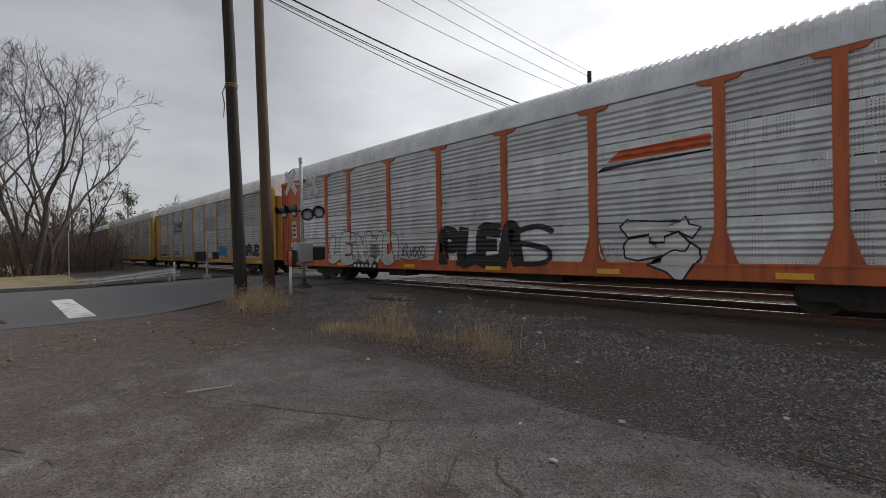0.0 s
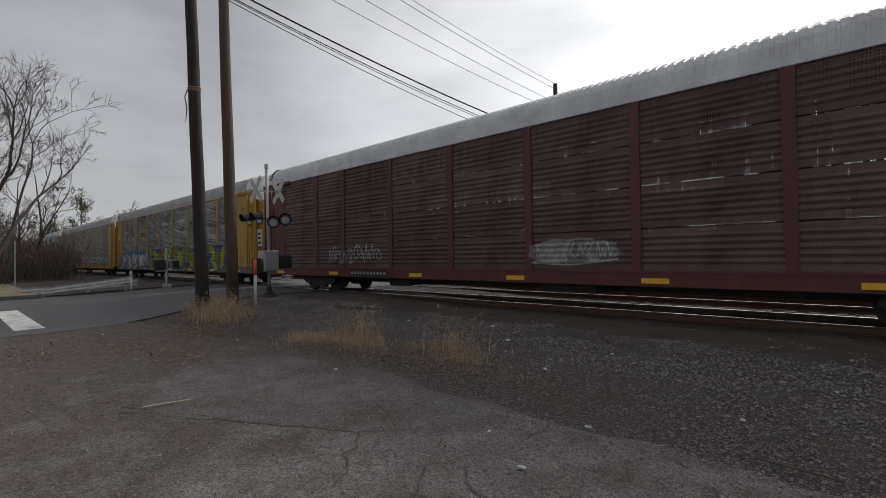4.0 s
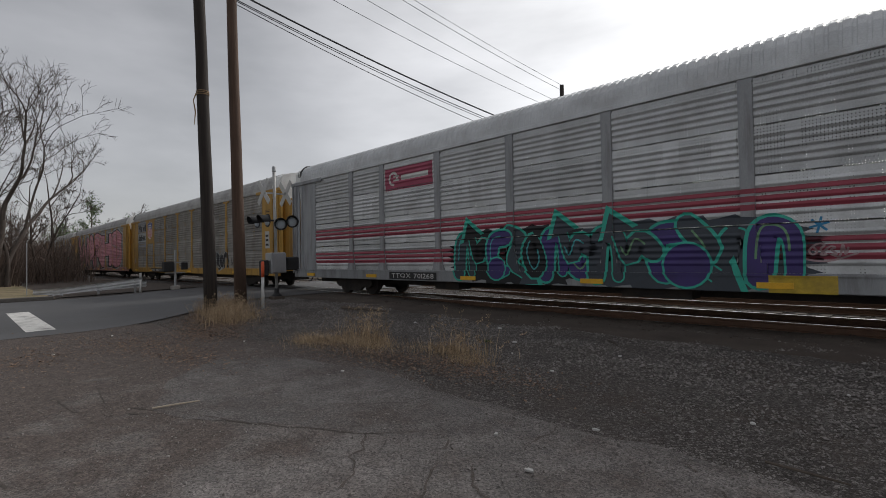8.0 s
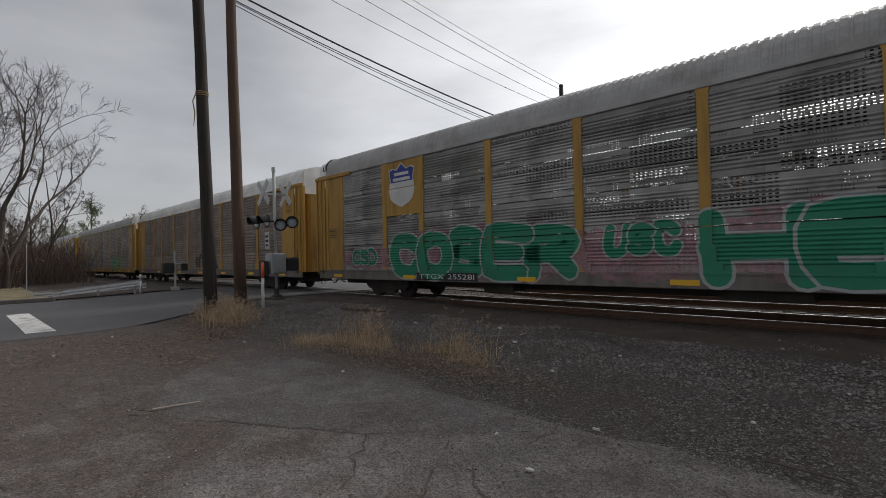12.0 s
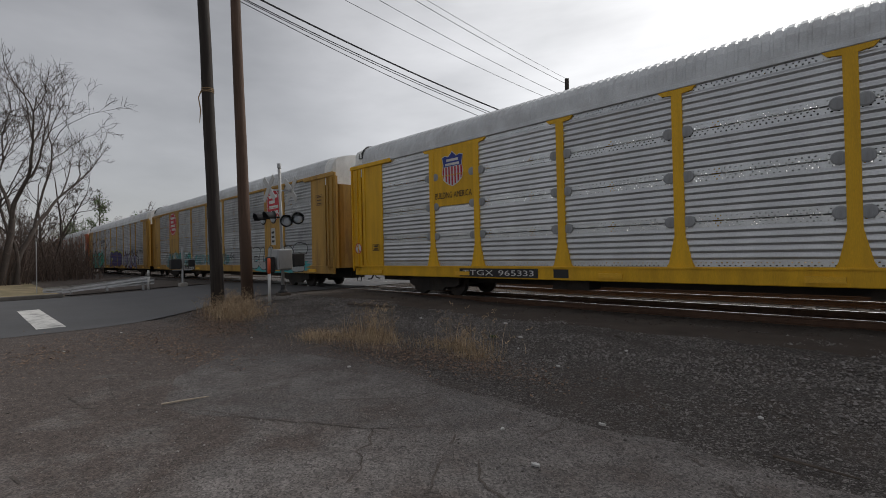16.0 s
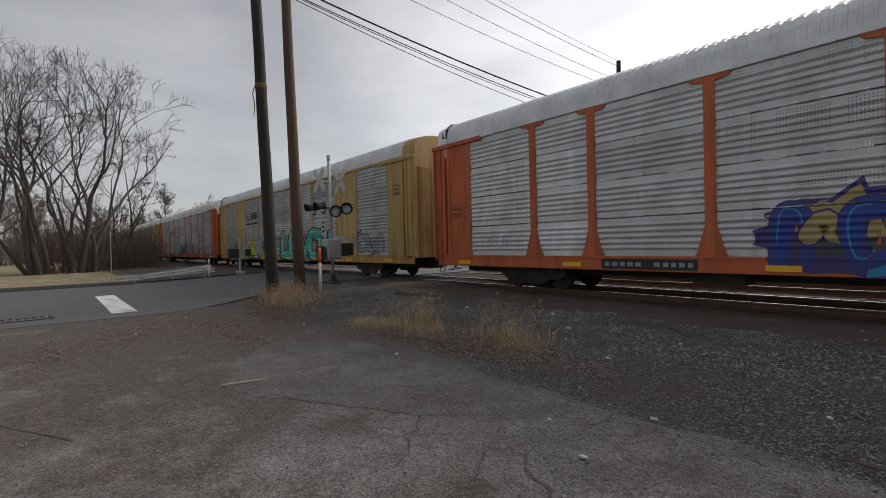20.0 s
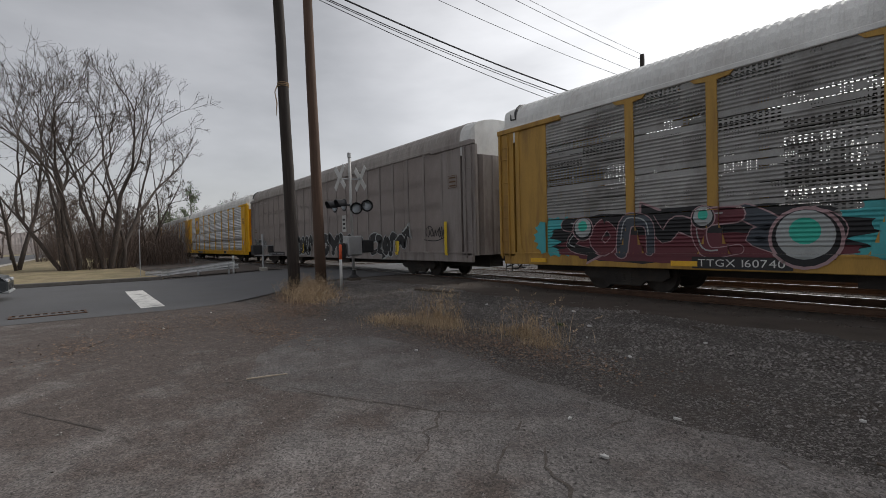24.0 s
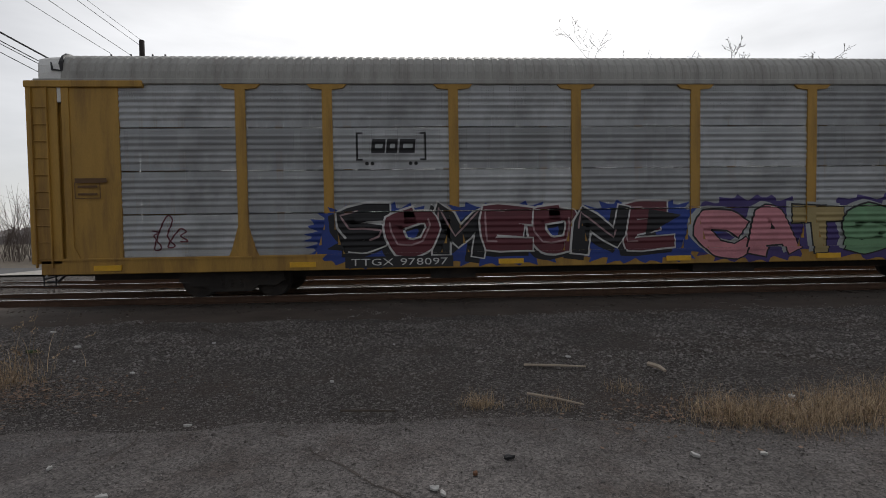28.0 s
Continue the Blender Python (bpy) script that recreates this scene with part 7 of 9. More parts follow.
STONES = island_mat("ballast_stones", (0.085, 0.074, 0.068), (0.29, 0.268, 0.252))
RUSTSTONES = island_mat("brown_ballast_stones", (0.03, 0.022, 0.018), (0.105, 0.082, 0.068))
LEAVES = island_mat("dead_leaf_litter", (0.045, 0.03, 0.022), (0.29, 0.19, 0.13))
GRASSES = island_mat("dry_grass_blades", (0.17, 0.115, 0.072), (0.66, 0.50, 0.32))
NEEDLES = island_mat("evergreen_needles", (0.02, 0.035, 0.012), (0.10, 0.14, 0.05))
TWIGS = island_mat("brush_twigs", (0.06, 0.044, 0.037), (0.185, 0.135, 0.108))


def bed_z(x, y):
    return bed_height(x, y) + 0.006


def build_ballast():
    n = 105000
    x = np.concatenate([RNG.uniform(-17.5, 9, n * 2 // 3), RNG.uniform(-17.5, 20, n - n * 2 // 3)])
    y = 3.6 + 7.5 * RNG.uniform(0, 1, n) ** 0.9
    # stones lie in drifts, with bare trodden dirt between
    drift = np.array([noise.noise((xx * 0.55, yy * 0.9, 2.0)) + 0.6 * noise.noise((xx * 1.7, yy * 2.2, 5.0)) for xx, yy in zip(x, y)])
    keep = np.array([(yy > lot_edge(xx) + RNG.normal(0.08, 0.16)) and xx > road_near(yy) + 0.2 for xx, yy in zip(x, y)]) & (drift + RNG.uniform(-0.25, 0.45, n) > -0.12 + 0.9 * np.clip((y - 8.6) / 1.6, 0, 1))
    edge = np.array([lot_edge(v) for v in x])
    size = RNG.uniform(0.007, 0.02, n) * (0.5 + 0.6 * np.clip((y - edge) / 2.0, 0, 1)) * (1 + 0.8 * (RNG.uniform(0, 1, n) > 0.9))
    scatter_stones("ballast_gravel", "loose grey ballast stones beside the track", np.stack([x, y], 1)[keep], size[keep], STONES, bed_z)
    n = 15000
    x = RNG.uniform(-17.5, 22, n)
    y = RNG.uniform(10.2, 18.6, n)
    scatter_stones("track_ballast", "brown-grey ballast between the rails and ties", np.stack([x, y], 1), RNG.uniform(0.018, 0.04, n), RUSTSTONES, bed_z)
    # crumbs spilt over the asphalt
    n = 38000
    x = np.concatenate([RNG.uniform(-13, 8, n // 2), RNG.uniform(-8, 4, n - n // 2)])
    y = np.array([lot_edge(v) for v in x]) - RNG.exponential(1.5, n) ** 1.1
    keep = y > -2
    scatter_stones("asphalt_crumbs", "scattered gravel crumbs on the asphalt", np.stack([x, y], 1)[keep], (RNG.uniform(0.003, 0.009, n) * (1 + 1.2 * (RNG.uniform(0, 1, n) > 0.94)))[keep], STONES, lambda a, b: ground_z(a, b) + 0.008)


def leaf_litter(name, label, centres, n, size=0.03):
    s = Shape()
    for i in range(n):
        cx, cy, rx, ry = centres[i % len(centres)]
        x, y = cx + RNG.normal(0, rx), cy + RNG.normal(0, ry)
        a, b = RNG.uniform(0, 6.28), size * RNG.uniform(0.5, 1.5)
        z = ground_z(x, y) + RNG.uniform(0.012, 0.035)
        c, d = math.cos(a) * b, math.sin(a) * b
        k = RNG.uniform(-0.5, 0.9) * b
        s.add([(x - c, y - d, z), (x + d * 0.6, y - c * 0.6, z + k * 0.4), (x + c, y + d, z + abs(k)), (x - d * 0.6, y + c * 0.6, z + 0.3 * abs(k))], [(0, 1, 2), (0, 2, 3)])
    tagged(part(name, s, LEAVES), label, "leaf litter", kind="stuff")


def grass_clump(label, patches, blades, height, material=None, seeds=False, wide=1.0, droop=0.7, drift=(0.0, 0.0)):
    """Dry stalks in one clump: thin tapered blades that arch over, some with feathery seed heads."""
    s = Shape()
    for i in range(blades):
        cx, cy, r = patches[i % len(patches)]
        x, y = cx + RNG.normal(0, r), cy + RNG.normal(0, r * 0.7)
        z = ground_z(x, y) - 0.02
        a = RNG.uniform(0, 6.283)
        h = height * (0.12 + 0.88 * RNG.uniform(0, 1) ** 1.8)
        bend = droop * RNG.uniform(0.15, 1.5)
        w = RNG.uniform(0.0014, 0.0034) * wide
        dx, dy = math.cos(a) + drift[0], math.sin(a) + drift[1]
        ln = math.hypot(dx, dy) or 1.0
        dx, dy = dx / ln, dy / ln
        px, py = -dy * w, dx * w
        p, tilt, n0 = [x, y, z], RNG.uniform(0.0, 0.3), len(s.v)
        for k in range(5):
            f = 1 - k / 4.6
            s.v += [(p[0] - px * f, p[1] - py * f, p[2]), (p[0] + px * f, p[1] + py * f, p[2])]
            p = [p[0] + dx * math.sin(tilt) * h / 4, p[1] + dy * math.sin(tilt) * h / 4, max(p[2] + math.cos(tilt) * h / 4, z + 0.015)]
            tilt += bend * 0.42
        s.f += [(n0 + 2 * k, n0 + 2 * k + 1, n0 + 2 * k + 3, n0 + 2 * k + 2) for k in range(4)]
        if seeds and i % 3 == 0:
            tip = s.v[-1]
            for q in range(9):
                f = q / 9
                ox, oy, oz = RNG.normal(0, 0.012, 3)
                t = (tip[0] + ox - dx * 0.1 * f, tip[1] + oy - dy * 0.1 * f, tip[2] + oz + 0.03 - 0.05 * f)
                s.add([(t[0] - 0.008, t[1], t[2]), (t[0] + 0.008, t[1] + 0.004, t[2]), (t[0] + dx * 0.014, t[1] + dy * 0.014, t[2] + 0.022)], [(0, 1, 2)])
    ob = part("dry_grass_clump", s, material or GRASSES)
    return tagged(ob, label, "dry grass", "grass clumps by the ballast", kind="stuff")


build_ballast()
leaf_litter("leaf_litter", "brown dead leaves drifted round the poles and edge", [(-12.6, 4.4, 0.8, 0.4), (-11.3, 3.9, 0.6, 0.3), (-10.0, 3.0, 1.2, 0.35), (-6.8, 4.7, 0.8, 0.3), (-5.4, 4.9, 0.7, 0.35), (-4.0, 5.0, 0.7, 0.3), (-14.2, 5.2, 0.5, 0.4), (-11.5, 1.8, 1.2, 0.5), (2.9, 4.0, 0.8, 0.25), (-13.0, 5.0, 0.8, 0.5), (-7.0, 4.9, 0.9, 0.2), (-5.2, 5.2, 0.8, 0.22), (-10.9, 3.9, 0.5, 0.35), (-8.8, 2.7, 0.7, 0.3), (-10.6, 0.9, 0.9, 0.3), (-9.7, -0.2, 0.7, 0.3), (-10.8, 2.4, 0.8, 0.3), (-12.2, 4.2, 0.7, 0.4), (-10.6, 3.9, 0.5, 0.35)], 11000, 0.021)
leaf_litter("pole_leaf_litter", "rusty brown dead leaves heaped round the poles", [(-13.6, 4.9, 0.6, 0.35), (-12.4, 4.6, 0.7, 0.3), (-14.6, 5.3, 0.5, 0.4)], 3600, 0.024)
grass_clump("tall dry grass with seed heads at the ballast edge", [(-7.45, 5.65, 0.16), (-7.65, 5.75, 0.22), (-7.2, 5.65, 0.22), (-7.9, 5.5, 0.3)], 330, 0.95, seeds=True, wide=1.8, droop=0.8)
grass_clump("matted straw grass under the tall stalks", [(-7.5, 5.5, 0.25), (-7.9, 5.3, 0.3), (-8.3, 5.1, 0.28), (-8.6, 4.95, 0.2), (-7.2, 5.55, 0.25), (-8.2, 4.9, 0.4), (-7.0, 5.3, 0.4)], 4200, 0.3, wide=1.2, droop=1.5, drift=(-0.5, -0.5))
grass_clump("thin dry weeds standing in the ballast", [(-5.65, 6.05, 0.12), (-5.5, 5.95, 0.18), (-5.2, 5.8, 0.3), (-5.0, 6.1, 0.3)], 170, 0.85, seeds=True, wide=1.6, droop=0.8)
grass_clump("matted straw grass in the ballast", [(-5.6, 6.0, 0.22), (-5.2, 5.75, 0.25), (-4.8, 5.55, 0.2), (-6.0, 5.9, 0.3)], 1800, 0.28, wide=1.2, droop=1.5, drift=(0.3, -0.5))
grass_clump("dry grass tufts round the foot of the poles", [(-14.9, 5.3, 0.25), (-13.6, 5.1, 0.35), (-14.2, 5.5, 0.3), (-15.5, 6.3, 0.3), (-12.6, 4.9, 0.4), (-13.2, 5.6, 0.35), (-15.7, 6.0, 0.25)], 3600, 0.62, seeds=True, wide=1.6, droop=0.9)
grass_clump("flattened straw-coloured grass at the lot's edge", [(2.75, 3.95, 0.22), (3.2, 3.8, 0.25), (3.7, 3.9, 0.25), (4.2, 4.0, 0.3), (4.9, 4.2, 0.35)], 5200, 0.34, wide=0.9, droop=1.4)
grass_clump("small dry grass tuft", [(0.55, 4.42, 0.09)], 320, 0.24, wide=0.8, droop=1.2)
grass_clump("small dry grass tuft beside a stick", [(1.2, 4.35, 0.14)], 220, 0.15, wide=0.8)
grass_clump("small dry grass tuft on bare dirt", [(2.1, 4.7, 0.12)], 170, 0.17, wide=0.8)


def build_lot_marks():
    s = Shape()
    pts = [(-5.9, 1.5), (-5.3, 1.66), (-4.5, 2.2), (-3.6, 2.64), (-3.0, 3.0), (-2.6, 3.6), (-3.6, 4.0), (-5.2, 4.25), (-7.2, 3.9), (-8.2, 3.1), (-7.2, 2.0)]
    ring = []
    for i, (x, y) in enumerate(pts):
        nx_, ny_ = pts[(i + 1) % len(pts)]
        for k in range(6):
            f = k / 6
            qx, qy = x + (nx_ - x) * f, y + (ny_ - y) * f
            ring.append((qx + 0.06 * noise.noise((qx * 4, qy * 4, 0)), qy + 0.06 * noise.noise((qx * 4, qy * 4, 5)), 0))
    s.v = [(x, y, ground_z(x, y) + 0.0065) for x, y, _ in ring] + [(-5.2, 3.1, ground_z(-5.2, 3.1) + 0.0065)]
    n = len(ring)
    s.f = [(i, (i + 1) % n, n) for i in range(n)]
    patch = part("asphalt_patch", s, PATCH)
    patch.data.attributes.new("wear", "FLOAT", "POINT").data.foreach_set("value", [0.16] * len(s.v))
    tagged(patch, "darker repair patch in the asphalt lot", "pavement", kind="structure")
    for k, line in enumerate([[(-3.55, 2.62), (-3.3, 2.4), (-3.25, 2.25), (-3.0, 2.1), (-2.85, 1.85)], [(-2.5, 3.2), (-2.4, 2.8), (-2.2, 2.55), (-1.9, 2.45), (-1.5, 2.0)], [(-5.9, 1.5), (-6.6, 1.2), (-7.6, 1.3), (-9.0, 0.9)], [(-1.2, 3.9), (-0.4, 3.1), (0.2, 2.6), (1.0, 2.5)], [(-5.69, 1.64), (-4.7, 2.03), (-3.6, 2.62), (-3.1, 3.15)], [(-3.0, 3.29), (-2.75, 2.8), (-2.5, 2.4), (-2.29, 2.1), (-1.9, 1.7)], [(-2.35, 4.05), (-2.3, 3.7), (-2.32, 3.4)], [(-8.8, 1.3), (-7.6, 0.8), (-6.5, 0.9), (-5.7, 1.5)], [(-6.4, -0.6), (-5.0, 0.2), (-4.1, 0.35)], [(-4.6, 2.9), (-4.0, 3.5), (-3.9, 4.2)]]):
        c = Shape()
        fine = []
        for (x, y), (u, v) in zip(line, line[1:]):
            for q in range(8):
                f = q / 8
                px, py = x + (u - x) * f, y + (v - y) * f
                fine.append((px + 0.035 * noise.noise((px * 9, py * 9, k)), py + 0.035 * noise.noise((px * 9, py * 9, k + 4))))
        for i, (x, y) in enumerate(fine):
            d = Vector((fine[min(i + 1, len(fine) - 1)][0] - fine[max(i - 1, 0)][0], fine[min(i + 1, len(fine) - 1)][1] - fine[max(i - 1, 0)][1])).normalized()
            w = 0.005 + 0.022 * abs(noise.noise((x * 5, y * 5, 9)))
            z = ground_z(x, y) + 0.0085
            c.v += [(x - d.y * w, y + d.x * w, z), (x + d.y * w, y - d.x * w, z)]
        c.f = [(2 * i, 2 * i + 1, 2 * i + 3, 2 * i + 2) for i in range(len(fine) - 1) if noise.noise((fine[i][0] * 2.3, fine[i][1] * 2.3, 11)) > -0.22]
        tagged(part("asphalt_crack", c, CRACKGRIT), "gritty crack running through the asphalt", "crack", "cracks in the lot", kind="structure")
    g = thing("storm_drain", "rusty iron storm drain grate in the road's gutter", "storm drain", at=pose(-15.3, -0.75, ground_z(-15, -1) + 0.014, 0, 0, 3))
    part("drain_frame", Shape().box(-0.3, 0.3, -0.75, -0.7, 0, 0.02).box(-0.3, 0.3, 0.7, 0.75, 0, 0.02).box(-0.3, -0.26, -0.7, 0.7, 0, 0.02).box(0.26, 0.3, -0.7, 0.7, 0, 0.02), RAILSIDE, g)
    for i in range(9):
        part("drain_bar", cached("drainbar", lambda: Shape().box(-0.26, 0.26, -0.03, 0.03, 0, 0.018).mesh("drain_bar")), DRAINMAT, g, at=pose(0, -0.6 + i * 0.15, 0))


build_lot_marks()


def build_surroundings():
    def flat(name, label, cat, m, x0, x1, y0, y1, lift, nx=24, ny=10):
        tagged(part(name, grid_sheet(x0, x1, y0, y1, nx, ny, lambda x, y: ground_z(x, y) + lift), m, smooth=True), label, cat, kind="structure")
    shoulder = grid_sheet(-18.0, 40.0, 8.6, 11.75, 116, 14, lambda x, y: bed_height(x, y) + 0.014 + 0.02 * noise.noise((x * 1.3, y * 1.6, 6.0)) - 0.07 * smooth01(9.6, 8.6, y + 0.3 * noise.noise((x * 0.9, 2.0, 0.0))))
    tagged(part("track_shoulder", shoulder, DIRT, smooth=True), "dark brown cinder dirt beside the rails", "ground", kind="structure")
    flat("lawn", "straw-coloured winter lawn with a green fringe", "lawn", LAWN, -120, -27.75, -6.3, 3.2, 0.05, 60, 14)
    flat("verge", "brown leaf-strewn verge below the trees", "ground", DIRT, -150, -28.6, 3.2, 9.6, 0.03, 60, 10)
    flat("side_street", "pale asphalt side street between lawns", "road", ROADMAT, -300, -27.0, -15.5, -7.2, 0.03, 60, 6)
    flat("far_lawn", "winter lawn beyond the side street", "lawn", LAWN, -300, -27.5, -60, -16.4, 0.04, 40, 12)
    flat("service_road", "pale concrete service road behind the tracks", "road", CONCRETE, -18, 120, 20.2, 26.0, 0.06, 40, 4)
    flat("winter_field", "brown winter ground behind the tracks", "ground", FARGROUND, -400, 200, 26.2, 300, 0.05, 40, 20)
    flat("far_verge", "brown rough ground beyond the road", "ground", FARGROUND, -400, -29.0, 18.8, 26.2, 0.05, 60, 6)
    for name, x0, x1, y0, y1 in (("kerb", -27.75, -27.55, -6.5, 3.1),):
        tagged(part(name, Shape().bevel_box(x0, x1, y0, y1, -0.06, 0.12, 0.02), DRAINMAT), "low concrete kerb along the lawn", "kerb", kind="structure")
    tagged(part("sidewalk", grid_sheet(-200, -27.6, -7.15, -6.3, 80, 2, lambda x, y: ground_z(x, y) + 0.06), CONCRETE), "narrow concrete pavement along the side street", "pavement", kind="structure")


build_surroundings()

# ---- trees ----


def grow(out, p, d, length, r, level, rng, spec):
    """One limb: a bent tapered tube, then its side shoots."""
    segs = 5 if level < 2 else 3
    pts, rad, dirs = [p.copy()], [r], [d.copy()]
    for i in range(segs):
        wob = spec["wob"] * (1 + 0.35 * level)
        d = (d + Vector(rng.normal(0, wob, 3)) + Vector((0, 0, spec["up"] * (0.6 if level else 0.3)))).normalized()
        p = p + d * (length / segs)
        pts.append(p.copy())
        rad.append(max(r * (1 - 0.72 * (i + 1) / segs), spec["thin"]))
        dirs.append(d.copy())
    out[0 if level == 0 else 1].tube(pts, rad, 7 if level == 0 else (5 if level == 1 else 3), cap=level < 2)
    if level >= spec["levels"]:
        return
    for k in range(spec["kids"][level]):
        f = (0.28 if level else spec["bare"]) + (1 - (0.28 if level else spec["bare"])) * (k + rng.uniform(0, 1)) / spec["kids"][level]
        i = min(int(f * segs), segs - 1)
        q = pts[i].lerp(pts[i + 1], f * segs - i)
        side = dirs[i].orthogonal()
        side.rotate(Matrix.Rotation(rng.uniform(0, 6.283), 3, dirs[i]))
        nd = (dirs[i] * math.cos(spec["fork"]) + side.normalized() * math.sin(spec["fork"]) * rng.uniform(0.7, 1.3)).normalized()
        grow(out, q, nd, length * spec["ratio"] * rng.uniform(0.65, 1.15) * (1.12 - 0.5 * f), rad[i] * 0.54, level + 1, rng, spec)


def bare_tree(x, y, height, stems, lean, seed, label, kids=(7, 6, 5, 4), levels=4, thin=0.012, base_r=0.2, material=None, bare=0.25, group="bare trees", ratio=0.54, fork=0.72):
    rng = np.random.default_rng(seed)
    z = ground_z(x, y)
    t = thing("tree", label, "tree", group, at=Matrix.Translation((x, y, z)))
    out = (Shape(), Shape())
    spec = dict(levels=levels, kids=kids, wob=0.10, up=0.07, ratio=ratio, fork=fork, thin=thin, bare=bare)
    for s in range(stems):
        a = 6.283 * s / stems + rng.uniform(-0.4, 0.4)
        l = lean * rng.uniform(0.5, 1.2) if stems > 1 else 0.03
        d = Vector((math.cos(a) * l, math.sin(a) * l, 1)).normalized()
        h = height * rng.uniform(0.72, 0.98)
        grow(out, Vector((math.cos(a) * 0.3 * (stems > 1), math.sin(a) * 0.3 * (stems > 1), -0.1)), d, h * 0.8, base_r * rng.uniform(0.7, 1.1), 0, rng, spec)
    part("trunk", out[0], material or BARK, t, smooth=True)
    part("crown", out[1], material or BARK, t)
    return t


def evergreen(x, y, height, spread, seed, label, round_top=False, n=900):
    rng = np.random.default_rng(seed)
    t = thing("evergreen_tree", label, "tree", "evergreens behind the track", at=Matrix.Translation((x, y, ground_z(x, y))))
    part("trunk", Shape().tube([(0, 0, -0.1), (0.1, 0, height * 0.5), (0, 0, height * 0.96)], [0.03 * height * 0.5, 0.02 * height * 0.5, 0.02], 6), BARK, t)
    limbs, leaf = Shape(), Shape()
    for i in range(26):
        f = rng.uniform(0.22, 0.97)
        a = rng.uniform(0, 6.283)
        r = spread * ((1 - f) ** 0.6 if not round_top else math.sqrt(max(0.05, 1 - (2 * f - 0.9) ** 2))) * rng.uniform(0.6, 1.1)
        p, q = Vector((0, 0, f * height * 0.9)), Vector((math.cos(a) * r, math.sin(a) * r, f * height + rng.uniform(-0.2, 0.5)))
        limbs.tube([p, (p + q) / 2 + Vector((0, 0, 0.1)), q], [0.06, 0.04, 0.015], 4)
        for k in range(n // 26):
            g = rng.uniform(0.3, 1.05)
            c = p.lerp(q, g) + Vector(rng.normal(0, 0.16 + 0.11 * spread * 0.4, 3))
            u, v = Vector(rng.normal(0, 1, 3)).normalized() * rng.uniform(0.1, 0.3), Vector(rng.normal(0, 1, 3)).normalized() * rng.uniform(0.05, 0.16)
            leaf.add([c - u, c + v, c + u, c - v], [(0, 1, 2, 3)])
    part("branchwork", limbs, BARK, t)
    part("crown", leaf, NEEDLES, t, "dull green needles")
    return t


def brush(x, y, w, d, h, n, seed, label, material=None):
    """A thicket of thin bare shoots."""
    rng = np.random.default_rng(seed)
    s = Shape()
    for i in range(n):
        px, py = x + rng.uniform(-w, w), y + rng.uniform(-d, d)
        hh = h * rng.uniform(0.3, 1.0) ** 1.3
        l = np.clip(rng.normal(0, 0.3, 2), -0.5, 0.5) * hh
        p = Vector((px, py, ground_z(px, py) - 0.05))
        m = p + Vector((l[0] * 0.4, l[1] * 0.4, hh * 0.55))
        e = p + Vector((l[0], l[1], hh))
        s.tube([p, m, e], [0.022, 0.015, 0.006], 3, cap=False)
        for k in range(5):
            f = rng.uniform(0.3, 0.9)
            b = p.lerp(e, f)
            s.tube([b, b + Vector(rng.normal(0, 0.35, 3)) + Vector((0, 0, 0.45))], [0.011, 0.004], 3, cap=False)
    tagged(part("brushwood", s, material or TWIGS), label, "brush", kind="stuff")


def fork_limb(out, p, d, length, r, level, rng, spec):
    """A crooked limb that divides at its end, again and again, and carries short side twigs."""
    segs = 5 if level < 3 else 3
    pts, rad, curl = [p.copy()], [r], Vector(rng.normal(0, 0.035, 3))
    r1 = max(r * 0.74, 0.012)
    for i in range(segs):
        d = (d + curl + Vector(rng.normal(0, 0.075 + 0.02 * level, 3)) + Vector((0, 0, spec["up"]))).normalized()
        p = p + d * (length / segs)
        pts.append(p.copy())
        rad.append(r + (r1 - r) * (i + 1) / segs)
        if level >= 2 and rng.uniform() < 0.36:
            side = d.orthogonal()
            side.rotate(Matrix.Rotation(rng.uniform(0, 6.283), 3, d))
            e = (d * 0.5 + side.normalized() * 0.85 + Vector((0, 0, 0.2))).normalized()
            l = length * rng.uniform(0.3, 0.75)
            q = p + e * l * 0.5 + Vector(rng.normal(0, 0.06, 3))
            out[1].tube([p, q, q + (e + Vector((0, 0, 0.35))) * l * 0.5], [max(rad[-1] * 0.4, 0.008), 0.01, 0.006], 3, cap=False)
            for _ in range(1):
                out[1].tube([q, q + (e + Vector(rng.normal(0, 0.6, 3))).normalized() * l * rng.uniform(0.3, 0.6)], [0.011, 0.007], 3, cap=False)
    out[0 if level == 0 else 1].tube(pts, rad, 8 if level == 0 else (5 if level < 4 else 3), cap=False)
    if level >= spec["levels"]:
        for _ in range(3):
            e = (d + Vector(rng.normal(0, 0.5, 3))).normalized()
            m = p + e * length * 0.4
            out[1].tube([p, m, m + (e + Vector(rng.normal(0, 0.4, 3))).normalized() * length * 0.4], [0.01, 0.008, 0.005], 3, cap=False)
        return
    side = d.orthogonal()
    side.rotate(Matrix.Rotation(rng.uniform(0, 6.283), 3, d))
    side = side.normalized()
    n = 3 if rng.uniform() < spec["third"] else 2
    for k in range(n):
        side.rotate(Matrix.Rotation(6.283 / n + rng.uniform(-0.4, 0.4), 3, d))
        a = rng.uniform(0.22, 0.5) * (0.55 if k == 0 else 1.25)
        e = (d * math.cos(a) + side * math.sin(a)).normalized()
        fork_limb(out, p, e, length * spec["ratio"] * rng.uniform(0.8, 1.15), r1 * (0.92 if k == 0 else 0.68), level + 1, rng, spec)


